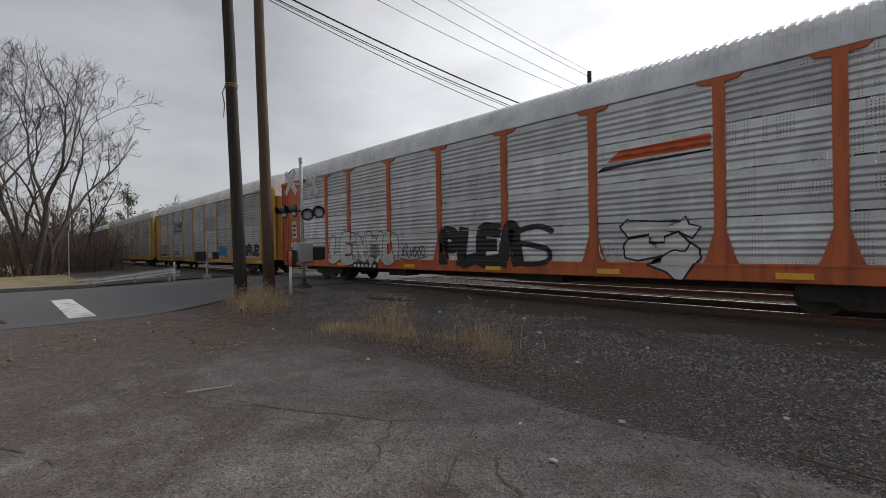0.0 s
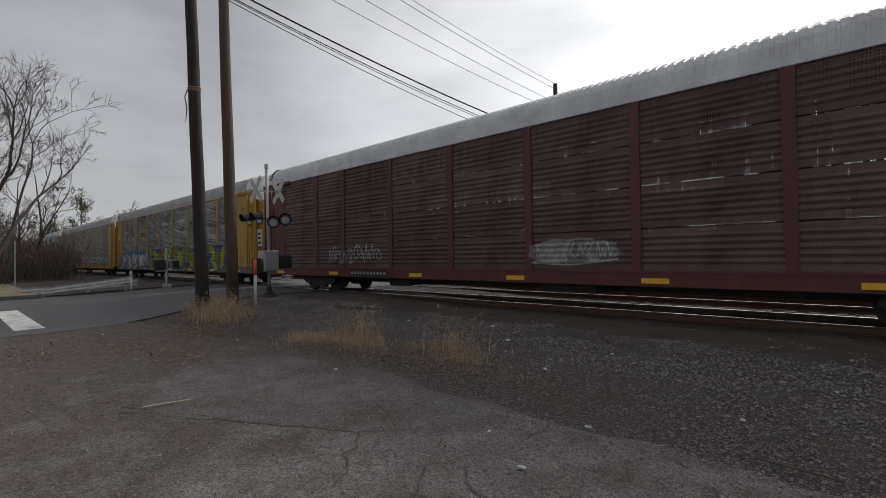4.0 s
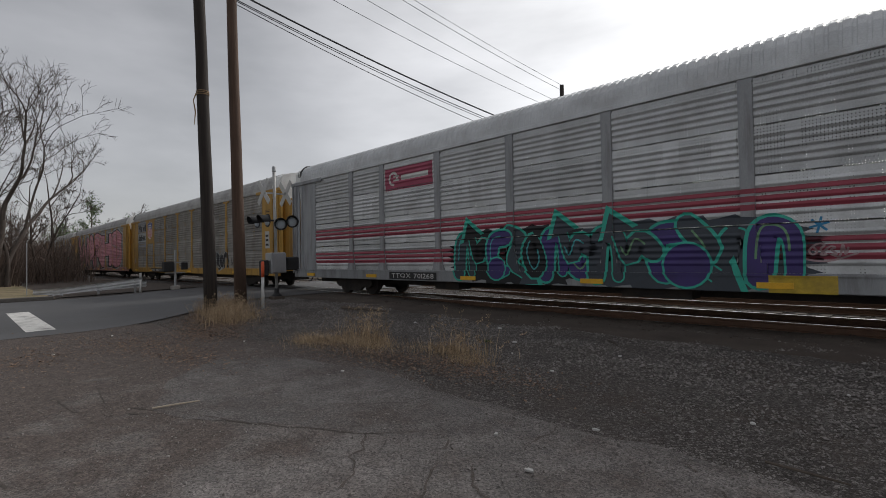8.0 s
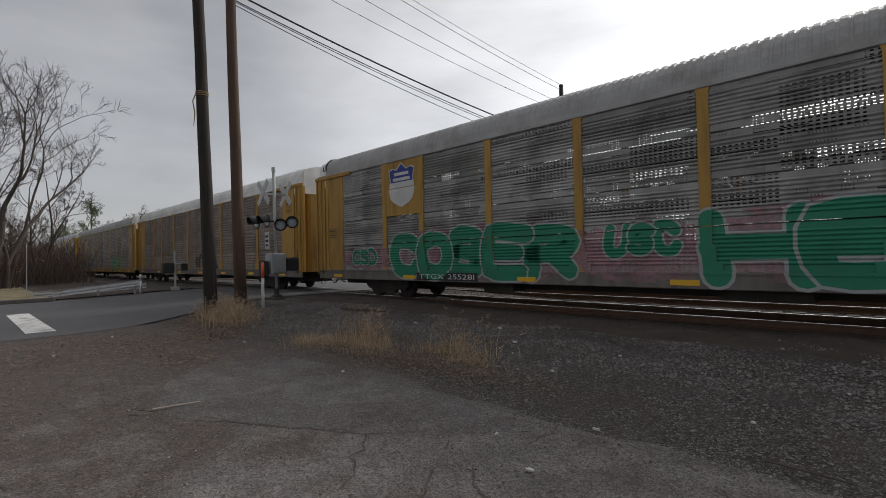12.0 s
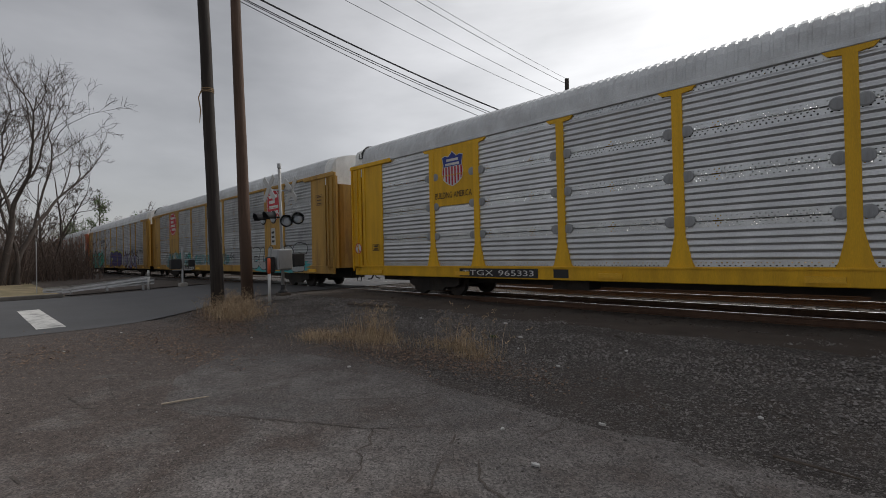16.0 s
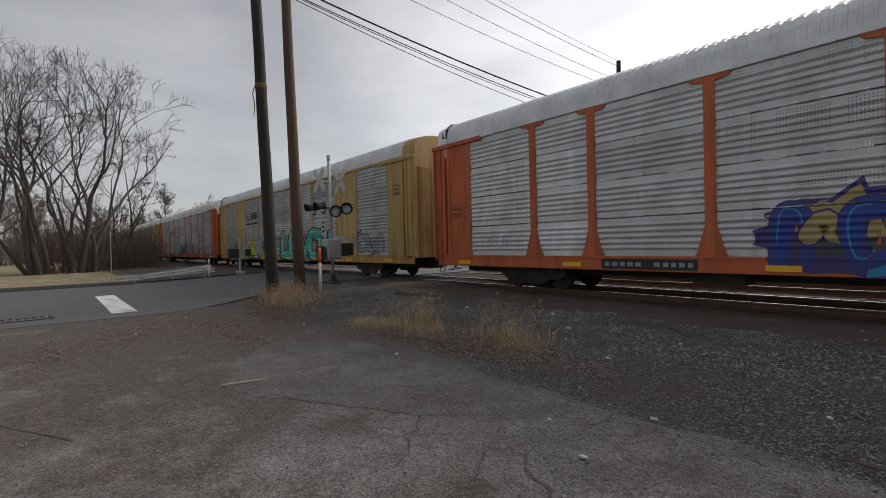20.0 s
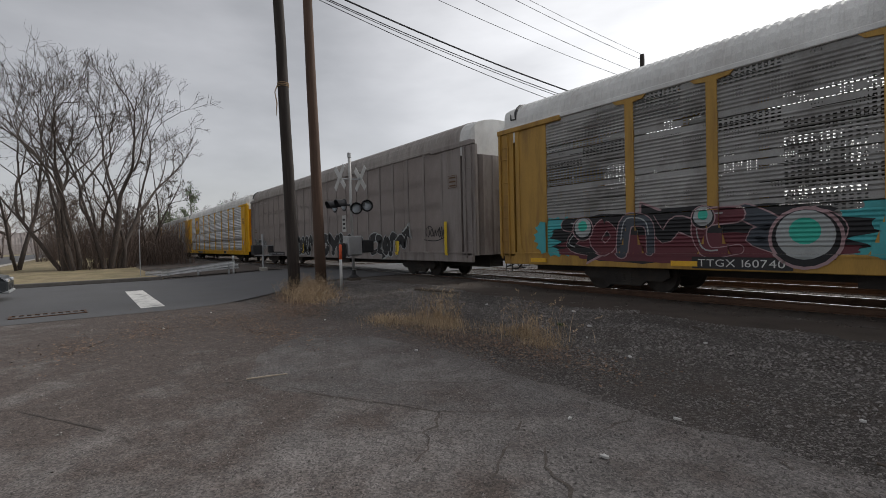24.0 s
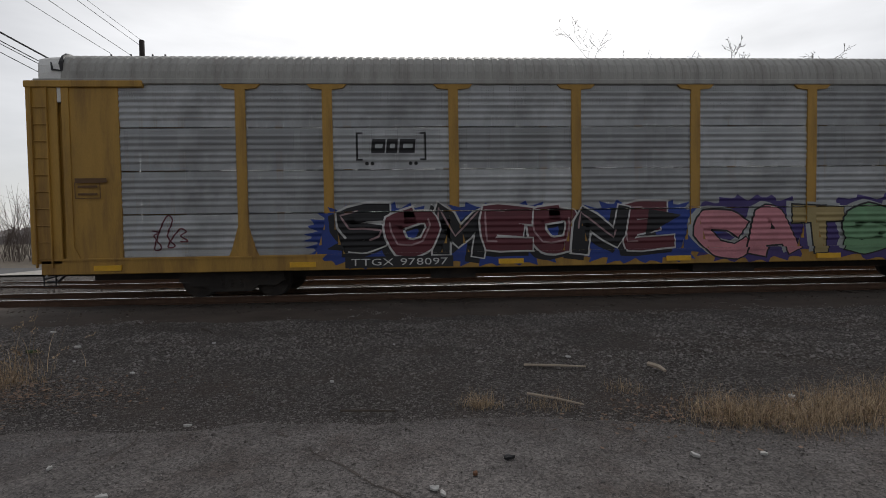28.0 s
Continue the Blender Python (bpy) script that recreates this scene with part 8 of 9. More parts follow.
def vase_tree(x, y, stems, seed, label, up=0.05, levels=6):
    """A many-stemmed bare tree; stems: (offset x, offset y, lean x, lean y, first length, radius)."""
    rng = np.random.default_rng(seed)
    t = thing("tree", label, "tree", "bare trees", at=Matrix.Translation((x, y, ground_z(x, y))))
    out = (Shape(), Shape())
    for ox, oy, lx, ly, l, r in stems:
        fork_limb(out, Vector((ox, oy, -0.1)), Vector((lx, ly, 1.0)).normalized(), l, r, 0, rng, dict(up=up, levels=levels, ratio=0.76, third=0.22))
    part("trunk", out[0], BARK, t, smooth=True)
    part("crown", out[1], BARK, t)
    return t


vase_tree(-44.0, -0.7, ((0, -0.4, 0.1, -0.30, 4.5, 0.22), (0.3, 0.0, -0.15, -0.12, 5.0, 0.2), (-0.3, 0.3, 0.15, 0.06, 4.9, 0.18), (-0.5, -0.6, -0.1, -0.42, 4.2, 0.15)), 27, "large bare many-stemmed tree spreading over the lawn")
vase_tree(-44.2, 1.6, ((0, 0, 0.1, 0.04, 4.8, 0.24), (0.3, -0.4, -0.15, -0.14, 4.7, 0.19), (-0.2, 0.5, 0.1, 0.16, 4.5, 0.19), (0.1, 0.8, -0.15, 0.28, 3.75, 0.14)), 22, "large bare many-stemmed tree beside the verge")
vase_tree(-46.5, 0.6, ((0, 0, 0.05, -0.04, 3.6, 0.13), (0.2, 0.4, -0.05, 0.06, 3.4, 0.11)), 16, "slender bare tree between two large ones", levels=5)
bare_tree(-48.5, -4.2, 15.5, 2, 0.26, 23, "bare tree with thin grey limbs on the lawn", base_r=0.17, kids=(8, 6, 5, 4), ratio=0.46)
bare_tree(-50.5, 4.9, 11.5, 3, 0.22, 31, "bare tree at the edge of the verge", base_r=0.12, ratio=0.44)
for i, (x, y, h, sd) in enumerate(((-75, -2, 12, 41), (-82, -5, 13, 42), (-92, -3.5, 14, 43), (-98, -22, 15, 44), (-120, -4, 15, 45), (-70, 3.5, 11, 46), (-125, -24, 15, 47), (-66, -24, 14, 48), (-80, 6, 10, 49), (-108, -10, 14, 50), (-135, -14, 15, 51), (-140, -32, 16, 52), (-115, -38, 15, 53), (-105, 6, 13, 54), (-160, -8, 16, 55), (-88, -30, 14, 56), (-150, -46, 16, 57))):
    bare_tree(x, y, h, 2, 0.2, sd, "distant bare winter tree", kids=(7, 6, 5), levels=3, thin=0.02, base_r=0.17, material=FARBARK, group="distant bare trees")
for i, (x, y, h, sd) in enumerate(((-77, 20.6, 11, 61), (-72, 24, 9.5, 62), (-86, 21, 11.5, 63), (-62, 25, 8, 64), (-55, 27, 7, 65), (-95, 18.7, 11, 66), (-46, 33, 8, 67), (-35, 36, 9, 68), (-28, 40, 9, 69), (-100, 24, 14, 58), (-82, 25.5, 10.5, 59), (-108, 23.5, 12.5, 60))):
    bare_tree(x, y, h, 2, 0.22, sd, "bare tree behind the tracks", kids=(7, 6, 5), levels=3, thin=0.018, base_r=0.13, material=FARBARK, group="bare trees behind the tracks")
for i, (x, y, h, sd) in enumerate(((-4.5, 33, 10, 71), (3.4, 31, 12.5, 72), (10.2, 33, 19.6, 73), (17, 34, 14, 74), (21.8, 28.5, 14.8, 75), (30, 31, 14, 76), (-14, 36, 10, 77), (-21, 38, 10, 78))):
    bare_tree(x, y, h, 2, 0.18, sd, "bare tree beyond the service road", kids=(7, 6, 5, 3), levels=4, thin=0.012, base_r=0.13, group="bare trees behind the tracks")
evergreen(-130, 21.2, 17.0, 4.6, 81, "wind-blown pine with open flat branches", False, 1800)
evergreen(-78, 17.5, 7.5, 3.6, 82, "broad dark evergreen shrub", True, 1400)
evergreen(-74, 16.8, 6.0, 3.2, 83, "broad dark evergreen shrub", True, 1400)
evergreen(-150, 21.5, 12.0, 6.0, 84, "broad dark evergreen shrub", True, 1400)
evergreen(-168, 21.5, 13.5, 7.0, 85, "broad dark evergreen shrub", True, 1400)
brush(-53, 5.0, 7, 2.8, 4.4, 620, 91, "brown bare thicket between the trees and the track")
brush(-45.5, 0.8, 2.2, 2.4, 6.5, 230, 92, "thin bare shoots round the tree trunks")
brush(-74, 6.6, 15, 2.2, 4.6, 1000, 93, "brown bare thicket along the track")
brush(-66, 22.5, 26, 3.0, 5.0, 1800, 94, "brown bare thicket behind the tracks")
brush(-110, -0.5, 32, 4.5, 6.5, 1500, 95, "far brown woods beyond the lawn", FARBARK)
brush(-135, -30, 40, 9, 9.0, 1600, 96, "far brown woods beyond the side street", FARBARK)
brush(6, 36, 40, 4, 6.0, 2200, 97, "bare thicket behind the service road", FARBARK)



def far_ridge():
    """Low wooded hills at the horizon, their crest uneven with tree tops."""
    for k, (name, d, h, a0, a1) in enumerate((("far_hill", 330, 15, 60, 128), ("far_hill", 260, 9, 64, 120), ("far_hill", 240, 8, -40, 58))):
        s, n = Shape(), 520
        for i in range(n + 1):
            a = radians(a0 + (a1 - a0) * i / n)
            x, y = -math.sin(a) * d, math.cos(a) * d
            z = h * (0.8 + 0.5 * noise.noise((a * 3.0, k, 0))) + 1.3 * noise.noise((a * 60, k, 3)) + 1.0 * noise.noise((a * 260, k, 7))
            s.v += [(x, y, -1.0), (x * 1.01, y * 1.01, z * 0.6), (x * 1.04, y * 1.04, z)]
        s.f = [(3 * i + r, 3 * i + 3 + r, 3 * i + 4 + r, 3 * i + 1 + r) for i in range(n) for r in (0, 1)]
        tagged(part(name, s, HILLWOOD), "hazy brown wooded hill at the horizon", "hill", kind="structure")


# The hills' haze is painted: woods brown lightened in the base colour.
HILLWOOD = mat("far_winter_woods", (0.20, 0.175, 0.165), 0.95, 0, 0.35, 0.12, 1.2, 0.0, (0.13, 0.12, 0.10), 0.5, 0.05)
far_ridge()
for x, y, h, sp, sd in ((-142, 17.6, 13.0, 4.5, 86), (-178, 17.2, 13.0, 6.5, 87), (-190, 19.0, 14.5, 6.0, 88)):
    evergreen(x, y + 4.0, h, sp, sd, "tall dull green evergreen behind the tracks", sd == 87, 1500)
# ---- poles, wires and crossing equipment ----


def utility_pole(name_label, base, top, r0, r1, material, band=None):
    b, t = Vector(base), Vector(top)
    pole = thing("utility_pole", name_label, "utility pole", "utility poles by the crossing", at=Matrix.Translation(b))
    d = t - b
    pts = [d * (i / 8) + Vector((0.006 * math.sin(i * 1.3), 0.006 * math.cos(i * 2.1), 0)) * (0 < i < 8) for i in range(9)]
    part("shaft", Shape().tube([Vector((0, 0, -0.3)) + d * 0] + pts[1:], [r0 + (r1 - r0) * i / 8 for i in range(9)], 14), material, pole, smooth=True)
    return pole, d


POLE_A, d = utility_pole("dark creosoted utility pole standing in dry grass", (-15.0, 5.39, 0.0), (-15.04, 5.09, 10.6), 0.19, 0.155, POLE_DARK)
band = Shape()
zc = 6.62
for i in range(3):
    p = d * ((zc + 0.05 * i) / d.z)
    band.lathe(p, d, [(0.0, 0.182), (0.012, 0.19), (0.024, 0.182)], 12)
part("rope_band", band, DRYGRASS, POLE_A, "frayed rope tied round the pole")
p = d * (zc / d.z)
part("rope_tail", Shape().tube([p + Vector((-0.02, -0.19, 0.02)), p + Vector((0.0, -0.27, -0.2)), p + Vector((0.02, -0.22, -0.55)), p + Vector((0.0, -0.25, -0.95))], [0.02, 0.015, 0.02, 0.008], 5), DRYGRASS, POLE_A)
POLE_B, d = utility_pole("brown weathered utility pole standing in dry grass", (-16.12, 6.76, 0.0), (-16.2, 6.47, 14.5), 0.2, 0.145, POLE_BROWN)
arm_b = Vector((-16.2, 6.4, 13.28))
part("crossarm", Shape().bevel_box(-1.35, 1.35, -0.06, 0.06, -0.06, 0.06, 0.01), POLE_BROWN, POLE_B, at=Matrix.Translation(arm_b - Vector((-16.12, 6.76, 0))) @ Matrix.Rotation(radians(0), 4, "Z"))
FAR_P = Vector((-13.45, 24.0, 0.05))
pole = thing("utility_pole", "distant wooden utility pole with a crossarm behind the tracks", "utility pole", "utility poles by the crossing", at=Matrix.Translation(FAR_P))
part("shaft", Shape().tube([(0, 0, -0.3), (0, 0, 6), (0, 0, 11.25)], [0.17, 0.15, 0.12], 10), POLE_DARK, pole, smooth=True)
part("crossarm", Shape().bevel_box(-1.6, 1.2, -0.05, 0.05, 10.3, 10.42, 0.01), POLE_DARK, pole)
for x in (-1.47, -0.53, 0.5, 1.1):
    part("insulator", cached("insul", lambda: Shape().lathe((0, 0, 10.42), (0, 0, 1), [(0, 0.03), (0.05, 0.05), (0.08, 0.03), (0.12, 0.05), (0.16, 0.03)], 8).mesh("insulator")), DARKMETAL, pole, at=Matrix.Translation((x, 0, 0)))


def wire(a, b, sag, r, label="black overhead cable"):
    a, b = Vector(a), Vector(b)
    s = Shape().tube([a.lerp(b, i / 24) - Vector((0, 0, sag * 4 * (i / 24) * (1 - i / 24))) for i in range(25)], r, 4)
    tagged(part("overhead_wire", s, CABLE), label, "cable", "overhead wires")


for xa, xb, zb in ((-1.2, -1.47, 10.6), (0.0, -0.53, 10.53), (1.18, 0.0, 10.95)):
    wire(arm_b + Vector((xa, 0.05, 0.12)), FAR_P + Vector((xb, 0, zb)), 0.25, 0.011, "thin overhead power wire")
wire((-15.85, 6.45, 14.4), FAR_P + Vector((0, 0, 11.25)), 0.25, 0.009, "thin overhead ground wire")
wire((-16.19, 6.54, 10.9), FAR_P + Vector((0, 0, 8.0)), 0.3, 0.032, "thick black overhead cable")
wire((-16.19, 6.54, 10.64), FAR_P + Vector((0, 0, 7.68)), 0.3, 0.018, "black overhead telephone cable")
wire((-16.19, 6.54, 10.59), FAR_P + Vector((0, 0, 7.6)), 0.34, 0.014, "black overhead telephone cable")
wire((-16.19, 6.54, 10.48), FAR_P + Vector((0, 0, 7.2)), 0.35, 0.014, "black overhead telephone cable")


def crossbuck(parent, y, face):
    """Two crossed white blades with red edging, facing along y."""
    cb = part("crossbuck", Shape().box(-0.05, 0.05, -0.012, 0.012, -0.05, 0.05), STEEL, parent, at=Matrix.Translation((0, y, 4.1)))
    for i, a in enumerate((45, -45)):
        b = part("blade", cached("blade", lambda: Shape().bevel_box(-0.61, 0.61, -0.009, 0.009, -0.115, 0.115, 0.003).mesh("blade")), REDWHITE, cb, "dull weathered sign blade", at=pose(0, face * (0.03 + 0.02 * i), 0, 0, a, 0))
    return cb


def hooded_light(parent, at, turn, label=""):
    """A round black backing disc with a glass lens and a long hood, facing -y before it is turned."""
    lamp = part("light_unit", cached("lampdisc", lambda: Shape().lathe((0, 0, 0), (0, -1, 0), [(-0.05, 0.12), (-0.02, 0.18), (0.0, 0.245), (0.012, 0.245), (0.014, 0.16)], 20).mesh("light_unit")), DARKMETAL, parent, label or "black round crossing light", at=at @ Matrix.Rotation(radians(turn), 4, "Z"))
    part("lens", cached("lamplens", lambda: Shape().lathe((0, 0, 0), (0, -1, 0), [(0.014, 0.19), (0.06, 0.165), (0.09, 0.09), (0.1, 0.01)], 16).mesh("lens")), LENS, lamp, "unlit grey glass lens")
    def hood():
        s = Shape()
        n = 12
        for r in (0.206, 0.199):
            for k in range(n + 1):
                a = math.pi * (-0.1 + 1.2 * k / n)
                s.v += [(math.cos(a) * r, -0.012, math.sin(a) * r), (math.cos(a) * r * 1.02, -0.30 - 0.08 * math.sin(a), math.sin(a) * r * 1.02)]
        m = 2 * (n + 1)
        for k in range(n):
            s.f += [(2 * k, 2 * k + 1, 2 * k + 3, 2 * k + 2), (m + 2 * k + 2, m + 2 * k + 3, m + 2 * k + 1, m + 2 * k)]
        return s.mesh("hood")
    part("hood", cached("lamphood", hood), DARKMETAL, lamp)
    return lamp


def crossing_signal(x, y):
    z = ground_z(x, y)
    m = thing("crossing_signal", "grey level crossing signal mast with crossbucks and unlit lamps", "crossing signal", at=pose(x, y, z, 0.8, 0, 0))
    part("foundation", Shape().bevel_box(-0.22, 0.22, -0.22, 0.22, -0.2, 0.1, 0.02), TIE, m, "dark earth-stained footing")
    part("base_casting", Shape().lathe((0, 0, 0.1), (0, 0, 1), [(0, 0.2), (0.04, 0.2), (0.12, 0.1), (0.3, 0.08)], 12), DARKMETAL, m)
    part("mast", Shape().tube([(0, 0, 0.3), (0, 0, 4.9)], 0.062, 10), SIGNBACK, m, smooth=True)
    part("bell", Shape().lathe((0, 0, 4.9), (0, 0, 1), [(0, 0.03), (0.03, 0.075), (0.2, 0.075), (0.22, 0.05)], 12), STEEL, m)
    crossbuck(m, -0.4, -1)
    crossbuck(m, 0.42, 1)
    part("sign_bracket", Shape().box(-0.03, 0.03, -0.42, 0.44, 4.04, 4.1), STEEL, m)
    part("lamp_bracket", Shape().tube([(0, -0.6, 3.02), (0, 0.55, 3.02)], 0.035, 8).tube([(-0.5, -0.45, 3.0), (0.5, -0.45, 3.0)], 0.03, 8), DARKMETAL, m)
    hooded_light(m, Matrix.Translation((-0.42, -0.5, 2.98)), 0)
    hooded_light(m, Matrix.Translation((0.42, -0.5, 2.98)), 0)
    hooded_light(m, Matrix.Translation((0.14, 0.16, 2.88)), 62, "round crossing light turned towards the side lot")
    hooded_light(m, Matrix.Translation((0.30, 0.56, 2.98)), 62, "round crossing light turned towards the side lot")
    part("track_sign", Shape().bevel_box(-0.17, 0.17, -0.34, -0.325, 1.95, 2.6, 0.004), REDWHITE, m, "small white plate with worn markings")
    for k in range(3):
        part("sign_bar", Shape().box(-0.11, 0.11, -0.3455, -0.3405, 2.05 + 0.17 * k, 2.13 + 0.17 * k), DARKMETAL, m)
    cab = part("relay_box", Shape().bevel_box(-0.26, 0.26, -0.31, 0.3, 0.98, 1.78, 0.03), STEEL, m, "grey steel relay box")
    part("box_door", Shape().bevel_box(0.262, 0.285, -0.26, 0.25, 1.03, 1.73, 0.008), STEEL, cab)
    part("gate_motor", Shape().bevel_box(-0.22, 0.22, 0.36, 0.86, 1.08, 1.6, 0.04), DARKMETAL, m, "dark gate motor housing")
    part("junction_box", Shape().bevel_box(-0.15, 0.15, -0.62, -0.36, 0.9, 1.5, 0.03), DARKMETAL, m)
    return m


crossing_signal(-17.25, 8.62)


def marker_post(x, y, h, lean=0.0, plain=False):
    p = thing("marker_post", "plain white marker post beside the guard rail" if plain else "white plastic marker post with an orange top", "marker post", "marker posts", at=pose(x, y, ground_z(x, y), 0, lean, 0))
    part("post", Shape().tube([(0, 0, -0.1), (0, 0, h * 0.66)], 0.05, 10), REDWHITE, p, smooth=True)
    part("cap_sleeve", Shape().tube([(0, 0, h * 0.66), (0, 0, h * 0.98), (0, 0, h)], [0.053, 0.053, 0.03], 10), REDWHITE if plain else SIGNORANGE, p, "white cap" if plain else "orange reflective sleeve", smooth=True)


marker_post(-14.74, 6.89, 1.5)
marker_post(-28.0, 6.6, 1.0, plain=True)


def guard_rail():
    g = thing("guard_rail", "galvanised steel guard rail, low and turned down", "guard rail", at=Matrix.Translation((0, 0, 0)))
    a, b = Vector((-28.3, 6.75, 0.62)), Vector((-29.9, 3.3, 0.16))
    prof = [(-0.155, 0.0), (-0.12, 0.05), (-0.07, 0.06), (-0.03, 0.01), (0.03, 0.01), (0.07, 0.06), (0.12, 0.05), (0.155, 0.0)]
    for nm, p, q in (("beam", a, b), ("beam", Vector((-28.6, 7.0, 0.45)), Vector((-31.5, 2.7, 0.1)))):
        s = Shape()
        side = (q - p).cross(Vector((0, 0, 1))).normalized()
        for c in (p, q):
            for zz, o in prof:
                s.v.append(c + Vector((0, 0, zz)) + side * o)
            for zz, o in reversed(prof):
                s.v.append(c + Vector((0, 0, zz)) + side * (o - 0.008))
        n = len(prof) * 2
        s.f = [(k, (k + 1) % n, (k + 1) % n + n, k + n) for k in range(n)] + [tuple(range(n - 1, -1, -1)), tuple(range(n, 2 * n))]
        part(nm, s, RAILSTEEL, g)
    for f in (0.08, 0.5, 0.9):
        c = a.lerp(b, f)
        part("rail_post", Shape().box(c.x - 0.12, c.x - 0.04, c.y - 0.05, c.y + 0.05, -0.1, c.z + 0.12), STEEL, g)


guard_rail()


def small_signal(x, y):
    p = thing("signal_stand", "small grey signal stand with a box beyond the road", "signal stand", at=Matrix.Translation((x, y, ground_z(x, y))))
    part("foundation", Shape().bevel_box(-0.2, 0.2, -0.2, 0.2, -0.2, 0.18, 0.03), CONCRETE, p)
    part("mast", Shape().tube([(0, 0, 0.1), (0, 0, 2.15)], 0.06, 8), STEEL, p)
    part("box", Shape().bevel_box(-0.2, 0.2, -0.62, -0.1, 0.95, 1.5, 0.03), DARKMETAL, p)
    part("arm", Shape().box(-0.04, 0.04, -0.6, 0.62, 1.42, 1.5).box(-0.04, 0.04, -0.5, 0.5, 0.86, 0.92), STEEL, p)
    part("counterweight", Shape().bevel_box(-0.08, 0.08, 0.3, 0.62, 1.05, 1.45, 0.02), DARKMETAL, p)


small_signal(-28.6, 8.4)
sp = thing("sign_post", "thin bare steel sign post on the verge", "sign post", at=pose(-31.8, 2.5, ground_z(-31.8, 2.5), 0, 1.5, 0))
part("post", Shape().bevel_box(-0.03, 0.03, -0.02, 0.02, -0.2, 2.7, 0.006), STEEL, sp)


def waiting_car():
    """A dark grey hatchback that waits at the crossing; its nose is seen."""
    c = thing("car", "dark grey hatchback waiting on the road", "car", at=pose(-21.5, -2.02, ground_z(-21.5, -3) + 0.012))
    # local: nose at y=0, tail at y=-4.3, half width 0.88
    prof = [(0.0, 0.32), (0.02, 0.62), (-0.12, 0.78), (-0.95, 0.98), (-1.75, 1.45), (-3.3, 1.47), (-4.1, 1.05), (-4.28, 0.75), (-4.25, 0.3), (-3.9, 0.22), (-0.35, 0.2)]
    s = Shape()
    secs = ((-0.88, 0.9), (-0.82, 1.0), (0.82, 1.0), (0.88, 0.9))
    for x, k in secs:
        for y, z in prof:
            xx = x * (0.84 if z > 1.2 else 1.0) * (0.93 if y > -0.05 else 1.0)
            s.v.append((xx, -2.15 + (y + 2.15) * (0.985 if k < 1 else 1.0), 0.6 + (z - 0.6) * k))
    n = len(prof)
    for j in range(3):
        s.f += [(j * n + i, j * n + (i + 1) % n, (j + 1) * n + (i + 1) % n, (j + 1) * n + i) for i in range(n)]
    s.f += [tuple(range(n)), tuple(range(4 * n - 1, 3 * n - 1, -1))]
    part("body", s, CARBODY, c, smooth=False)
    part("side_window", Shape().prism([(0, 0), (1, 0), (1, 1), (0, 1)], 0, 0.01) if False else Shape().add([(0.80, -1.25, 1.0), (0.80, -3.5, 1.02), (0.725, -3.1, 1.38), (0.725, -1.85, 1.38)], [(0, 1, 2, 3)]), CARGLASS, c)
    part("windscreen", Shape().add([(-0.72, -0.98, 1.01), (0.72, -0.98, 1.01), (0.66, -1.7, 1.43), (-0.66, -1.7, 1.43)], [(0, 1, 2, 3)]), CARGLASS, c)
    for x in (-0.6, 0.6):
        part("headlight", Shape().bevel_box(x - 0.2, x + 0.2, -0.09, 0.025, 0.6, 0.72, 0.02), HEADLIGHT, c, "clear headlight")
    part("grille", Shape().bevel_box(-0.38, 0.38, -0.06, 0.03, 0.36, 0.56, 0.02), TYRE, c, "black grille")
    part("bumper_trim", Shape().bevel_box(-0.8, 0.8, -0.2, 0.045, 0.24, 0.33, 0.02), STEEL, c, "silver bumper trim")
    for x in (-0.78, 0.78):
        for y in (-0.85, -3.4):
            w = part("wheel", cached("cartyre", lambda: Shape().lathe((-0.1, 0, 0), (1, 0, 0), [(0, 0.24), (0, 0.3), (0.03, 0.33), (0.17, 0.33), (0.2, 0.3), (0.2, 0.24)], 20).mesh("tyre")), TYRE, c, "black tyre", at=Matrix.Translation((x, y, 0.33)))
            part("rim", cached("carrim", lambda: Shape().lathe((-0.105, 0, 0), (1, 0, 0), [(0, 0.05), (0.0, 0.22), (0.02, 0.24), (0.19, 0.24), (0.21, 0.22), (0.21, 0.05)], 14).mesh("rim")), STEEL, w)


waiting_car()


def house(x, y, w, d, h, wallm, label):
    b = thing("house", label, "house", "far houses", at=Matrix.Translation((x, y, ground_z(x, y))))
    part("wall", Shape().box(-w / 2, w / 2, -d / 2, d / 2, -0.3, h), wallm, b)
    part("roof", Shape().add([(-w / 2 - 0.3, -d / 2 - 0.3, h), (w / 2 + 0.3, -d / 2 - 0.3, h), (w / 2 + 0.3, d / 2 + 0.3, h), (-w / 2 - 0.3, d / 2 + 0.3, h), (-w / 2 - 0.3, 0, h + d * 0.32), (w / 2 + 0.3, 0, h + d * 0.32)],
                             [(3, 2, 1, 0), (0, 1, 5, 4), (2, 3, 4, 5), (1, 2, 5), (3, 0, 4)]), GREYPAINT, b, "grey shingle roof")
    for k in range(3):
        wd = part("window", Shape().box(w / 2, w / 2 + 0.04, -d * 0.34 + k * d * 0.28, -d * 0.34 + k * d * 0.28 + 1.0, 1.0, 2.2), CARGLASS, b)
    return b


house(-112, -20, 9, 8, 4.5, REDWHITE, "white clapboard house beyond the side street")
house(-150, 2, 9, 9, 4.5, REDWHITE, "white house among far trees")


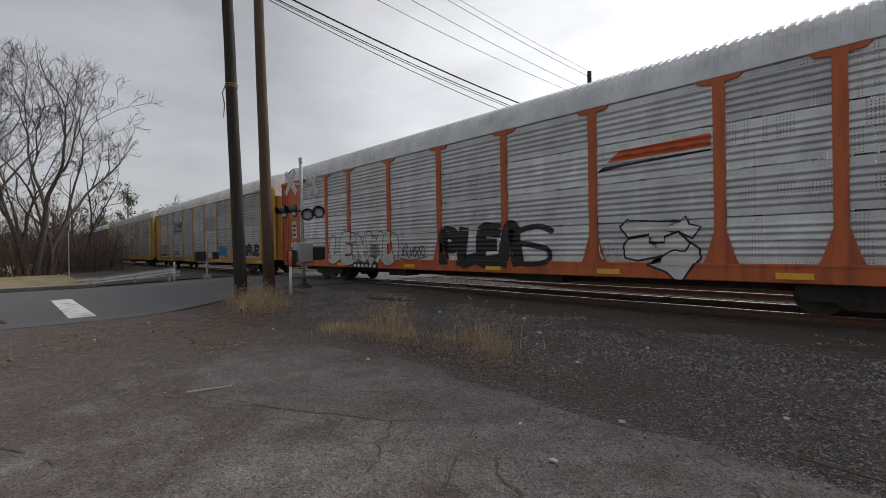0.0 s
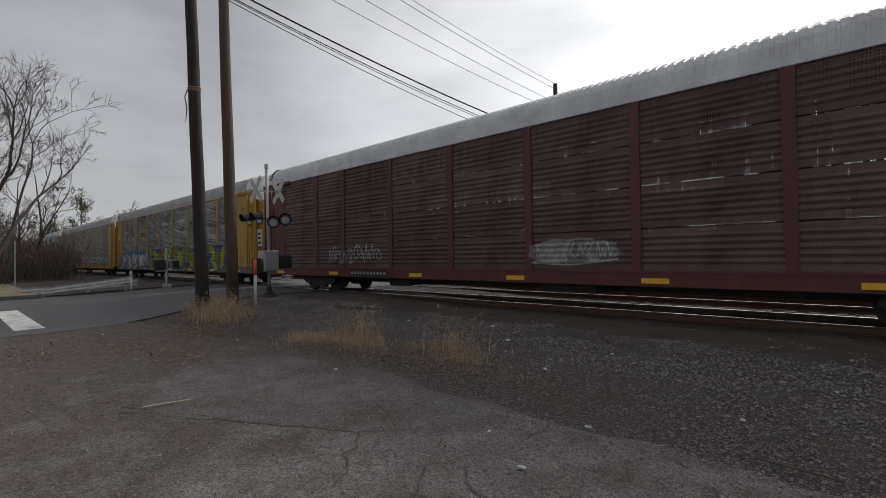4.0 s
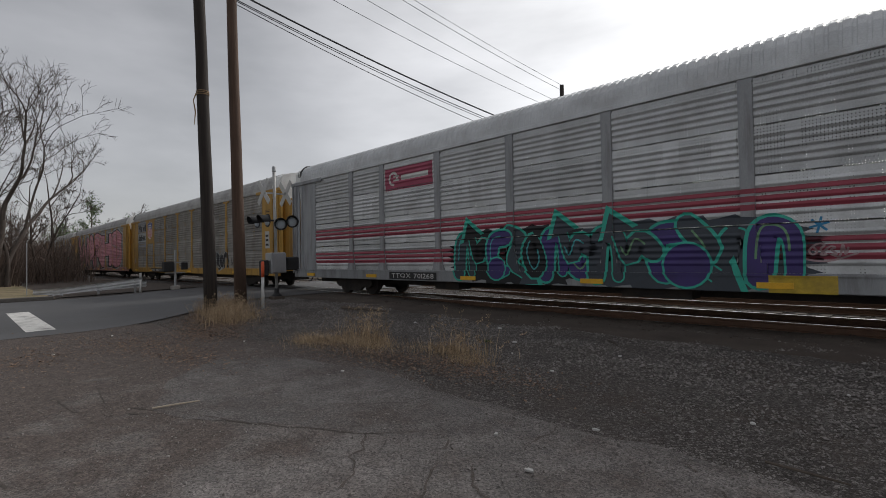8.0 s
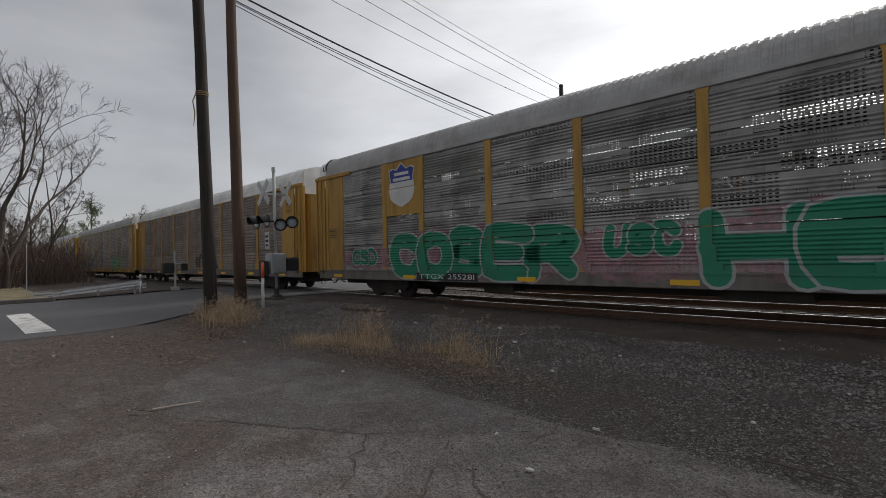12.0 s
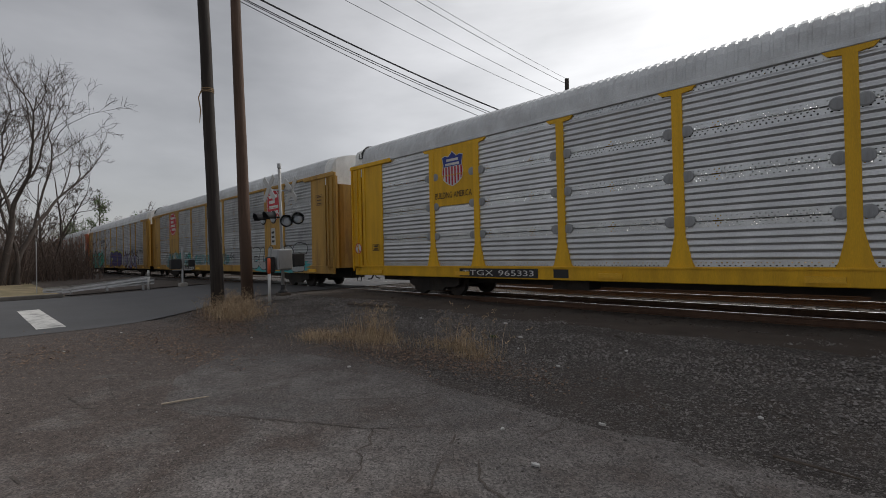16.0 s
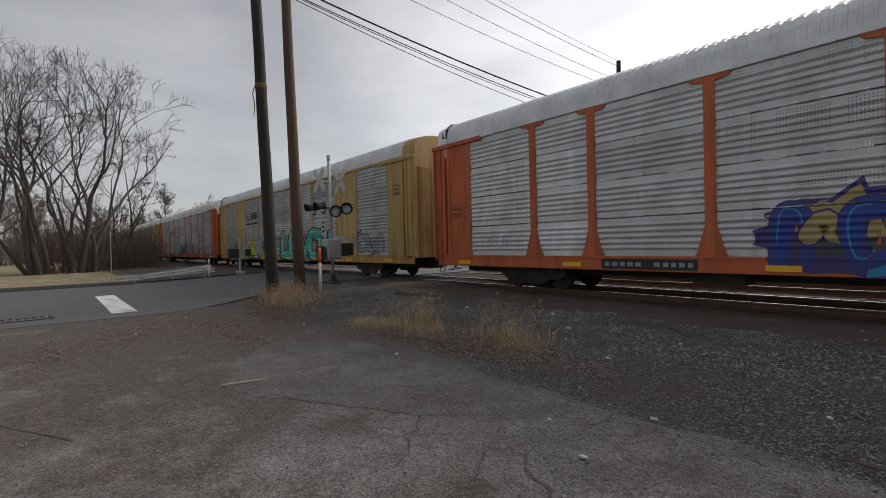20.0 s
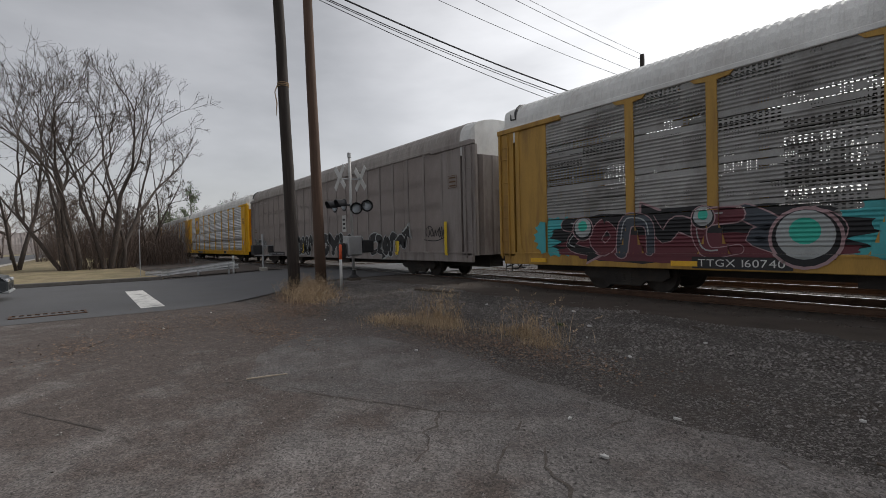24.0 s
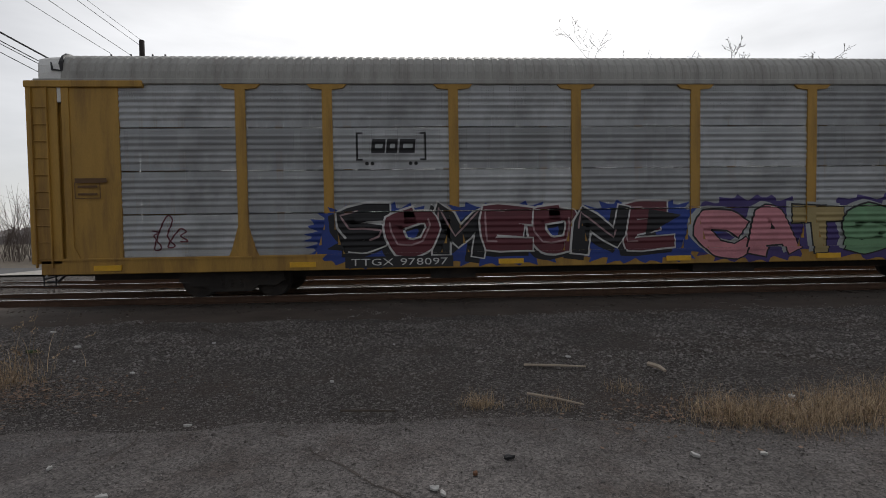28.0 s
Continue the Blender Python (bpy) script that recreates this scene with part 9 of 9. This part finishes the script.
def shed(x0, x1, y0, y1, h):
    b = thing("shed", "low grey flat-roofed shed behind the tracks", "shed", at=Matrix.Translation(((x0 + x1) / 2, (y0 + y1) / 2, 0)))
    w, d = (x1 - x0) / 2, (y1 - y0) / 2
    part("wall", Shape().box(-w, w, -d, d, -0.2, h), GREYPAINT, b)
    part("roof", Shape().bevel_box(-w - 0.2, w + 0.2, -d - 0.2, d + 0.2, h, h + 0.18, 0.03), DIRTYROOF, b)


shed(-4.5, 3.5, 27.2, 30.5, 2.6)
shed(36, 44, 28, 33, 3.0)

# ---- litter and sticks ----


def litter(x, y, size, label, material=None, seed=0):
    rng = np.random.default_rng(seed + 500)
    s = Shape()
    n = 9
    pts = [(size * rng.uniform(0.6, 1.2) * math.cos(6.283 * k / n), size * 0.6 * rng.uniform(0.6, 1.2) * math.sin(6.283 * k / n)) for k in range(n)]
    z = 0.022
    s.v = [(0, 0, z + size * 0.35)] + [(a, b, z + size * rng.uniform(0, 0.35)) for a, b in pts] + [(0, 0, z + size * 0.3)] + [(a * 0.97, b * 0.97, 0.012) for a, b in pts]
    s.f = [(0, 1 + k, 1 + (k + 1) % n) for k in range(n)] + [(n + 1, n + 2 + (k + 1) % n, n + 2 + k) for k in range(n)]
    s.f += [(1 + k, n + 2 + k, n + 2 + (k + 1) % n, 1 + (k + 1) % n) for k in range(n)]
    ob = part("litter", s, material or LITTER, at=pose(x, y, ground_z(x, y), 0, 0, rng.uniform(0, 360)))
    tagged(ob, label, "litter", "litter on the ground")


for i, (x, y, sz) in enumerate(((-5.76, 3.86, 0.06), (-5.15, 7.25, 0.1), (-2.64, 3.4, 0.045), (-2.02, 2.99, 0.06), (-3.17, 7.29, 0.05), (-6.4, 8.45, 0.1), (0.07, 2.93, 0.06), (0.12, 2.86, 0.05), (1.95, 3.23, 0.06), (2.45, 3.21, 0.05), (-3.47, 5.76, 0.06), (-2.02, 4.09, 0.05), (3.55, 4.3, 0.07), (-8.6, 7.9, 0.09), (-0.4, 6.9, 0.04), (1.9, 5.95, 0.06), (-1.0, 5.2, 0.05), (-4.6, 6.4, 0.05), (-9.4, 4.0, 0.05), (-12.5, 2.4, 0.05), (-10.8, 1.2, 0.05))):
    litter(x, y, sz * 0.62, "crumpled scrap of white paper on the ground", seed=i)
litter(-5.6, 7.0, 0.09, "flattened green plastic scrap in the ballast", EVERGREEN, 77)
litter(0.62, 3.3, 0.045, "small dark lump on the asphalt", DARKMETAL, 78)
litter(0.35, 3.1, 0.03, "brown dead leaf on the asphalt", DEADLEAF, 79)


def stick(a, b, r, label, material=WOODSTICK):
    (x, y), (u, v) = a, b
    z1, z2 = ground_z(x, y) + r + 0.012, ground_z(u, v) + r + 0.012
    s = Shape().tube([(x, y, z1), ((x + u) / 2 + 0.02, (y + v) / 2 - 0.015, (z1 + z2) / 2 + 0.008), (u, v, z2)], [r, r * 0.9, r * 0.6], 6)
    tagged(part("stick", s, material), label, "stick", "sticks and boards on the ground")


stick((-5.92, 1.5), (-5.82, 1.96), 0.011, "thin pale stick lying on the asphalt")
stick((1.24, 5.6), (1.95, 5.45), 0.018, "pale weathered board in the ballast")
stick((1.05, 4.6), (1.5, 4.25), 0.014, "pale stick beside dry grass")
stick((2.72, 5.45), (2.76, 5.15), 0.03, "short split board standing out of the ballast")
stick((-3.85, 8.4), (-3.5, 8.0), 0.02, "dark weathered stick in the ballast", TIE)
stick((-0.75, 4.3), (-0.25, 4.25), 0.012, "dark twig at the asphalt edge", TIE)
stick((-12.2, 8.2), (-10.6, 8.6), 0.05, "dark old tie end in the ballast", TIE)
stick((4.2, 3.5), (4.6, 3.8), 0.012, "bent dark twig in dry grass", TIE)



def motions():
    for k, w in enumerate(WAGONS):
        x = X_FIRST - CAR_PITCH * k
        walk(w, [(t, Matrix.Translation((x + SPEED * t + GAIN * t * t, TRACK_Y, RAIL_Z))) for t in range(0, 29, 4)])


motions()
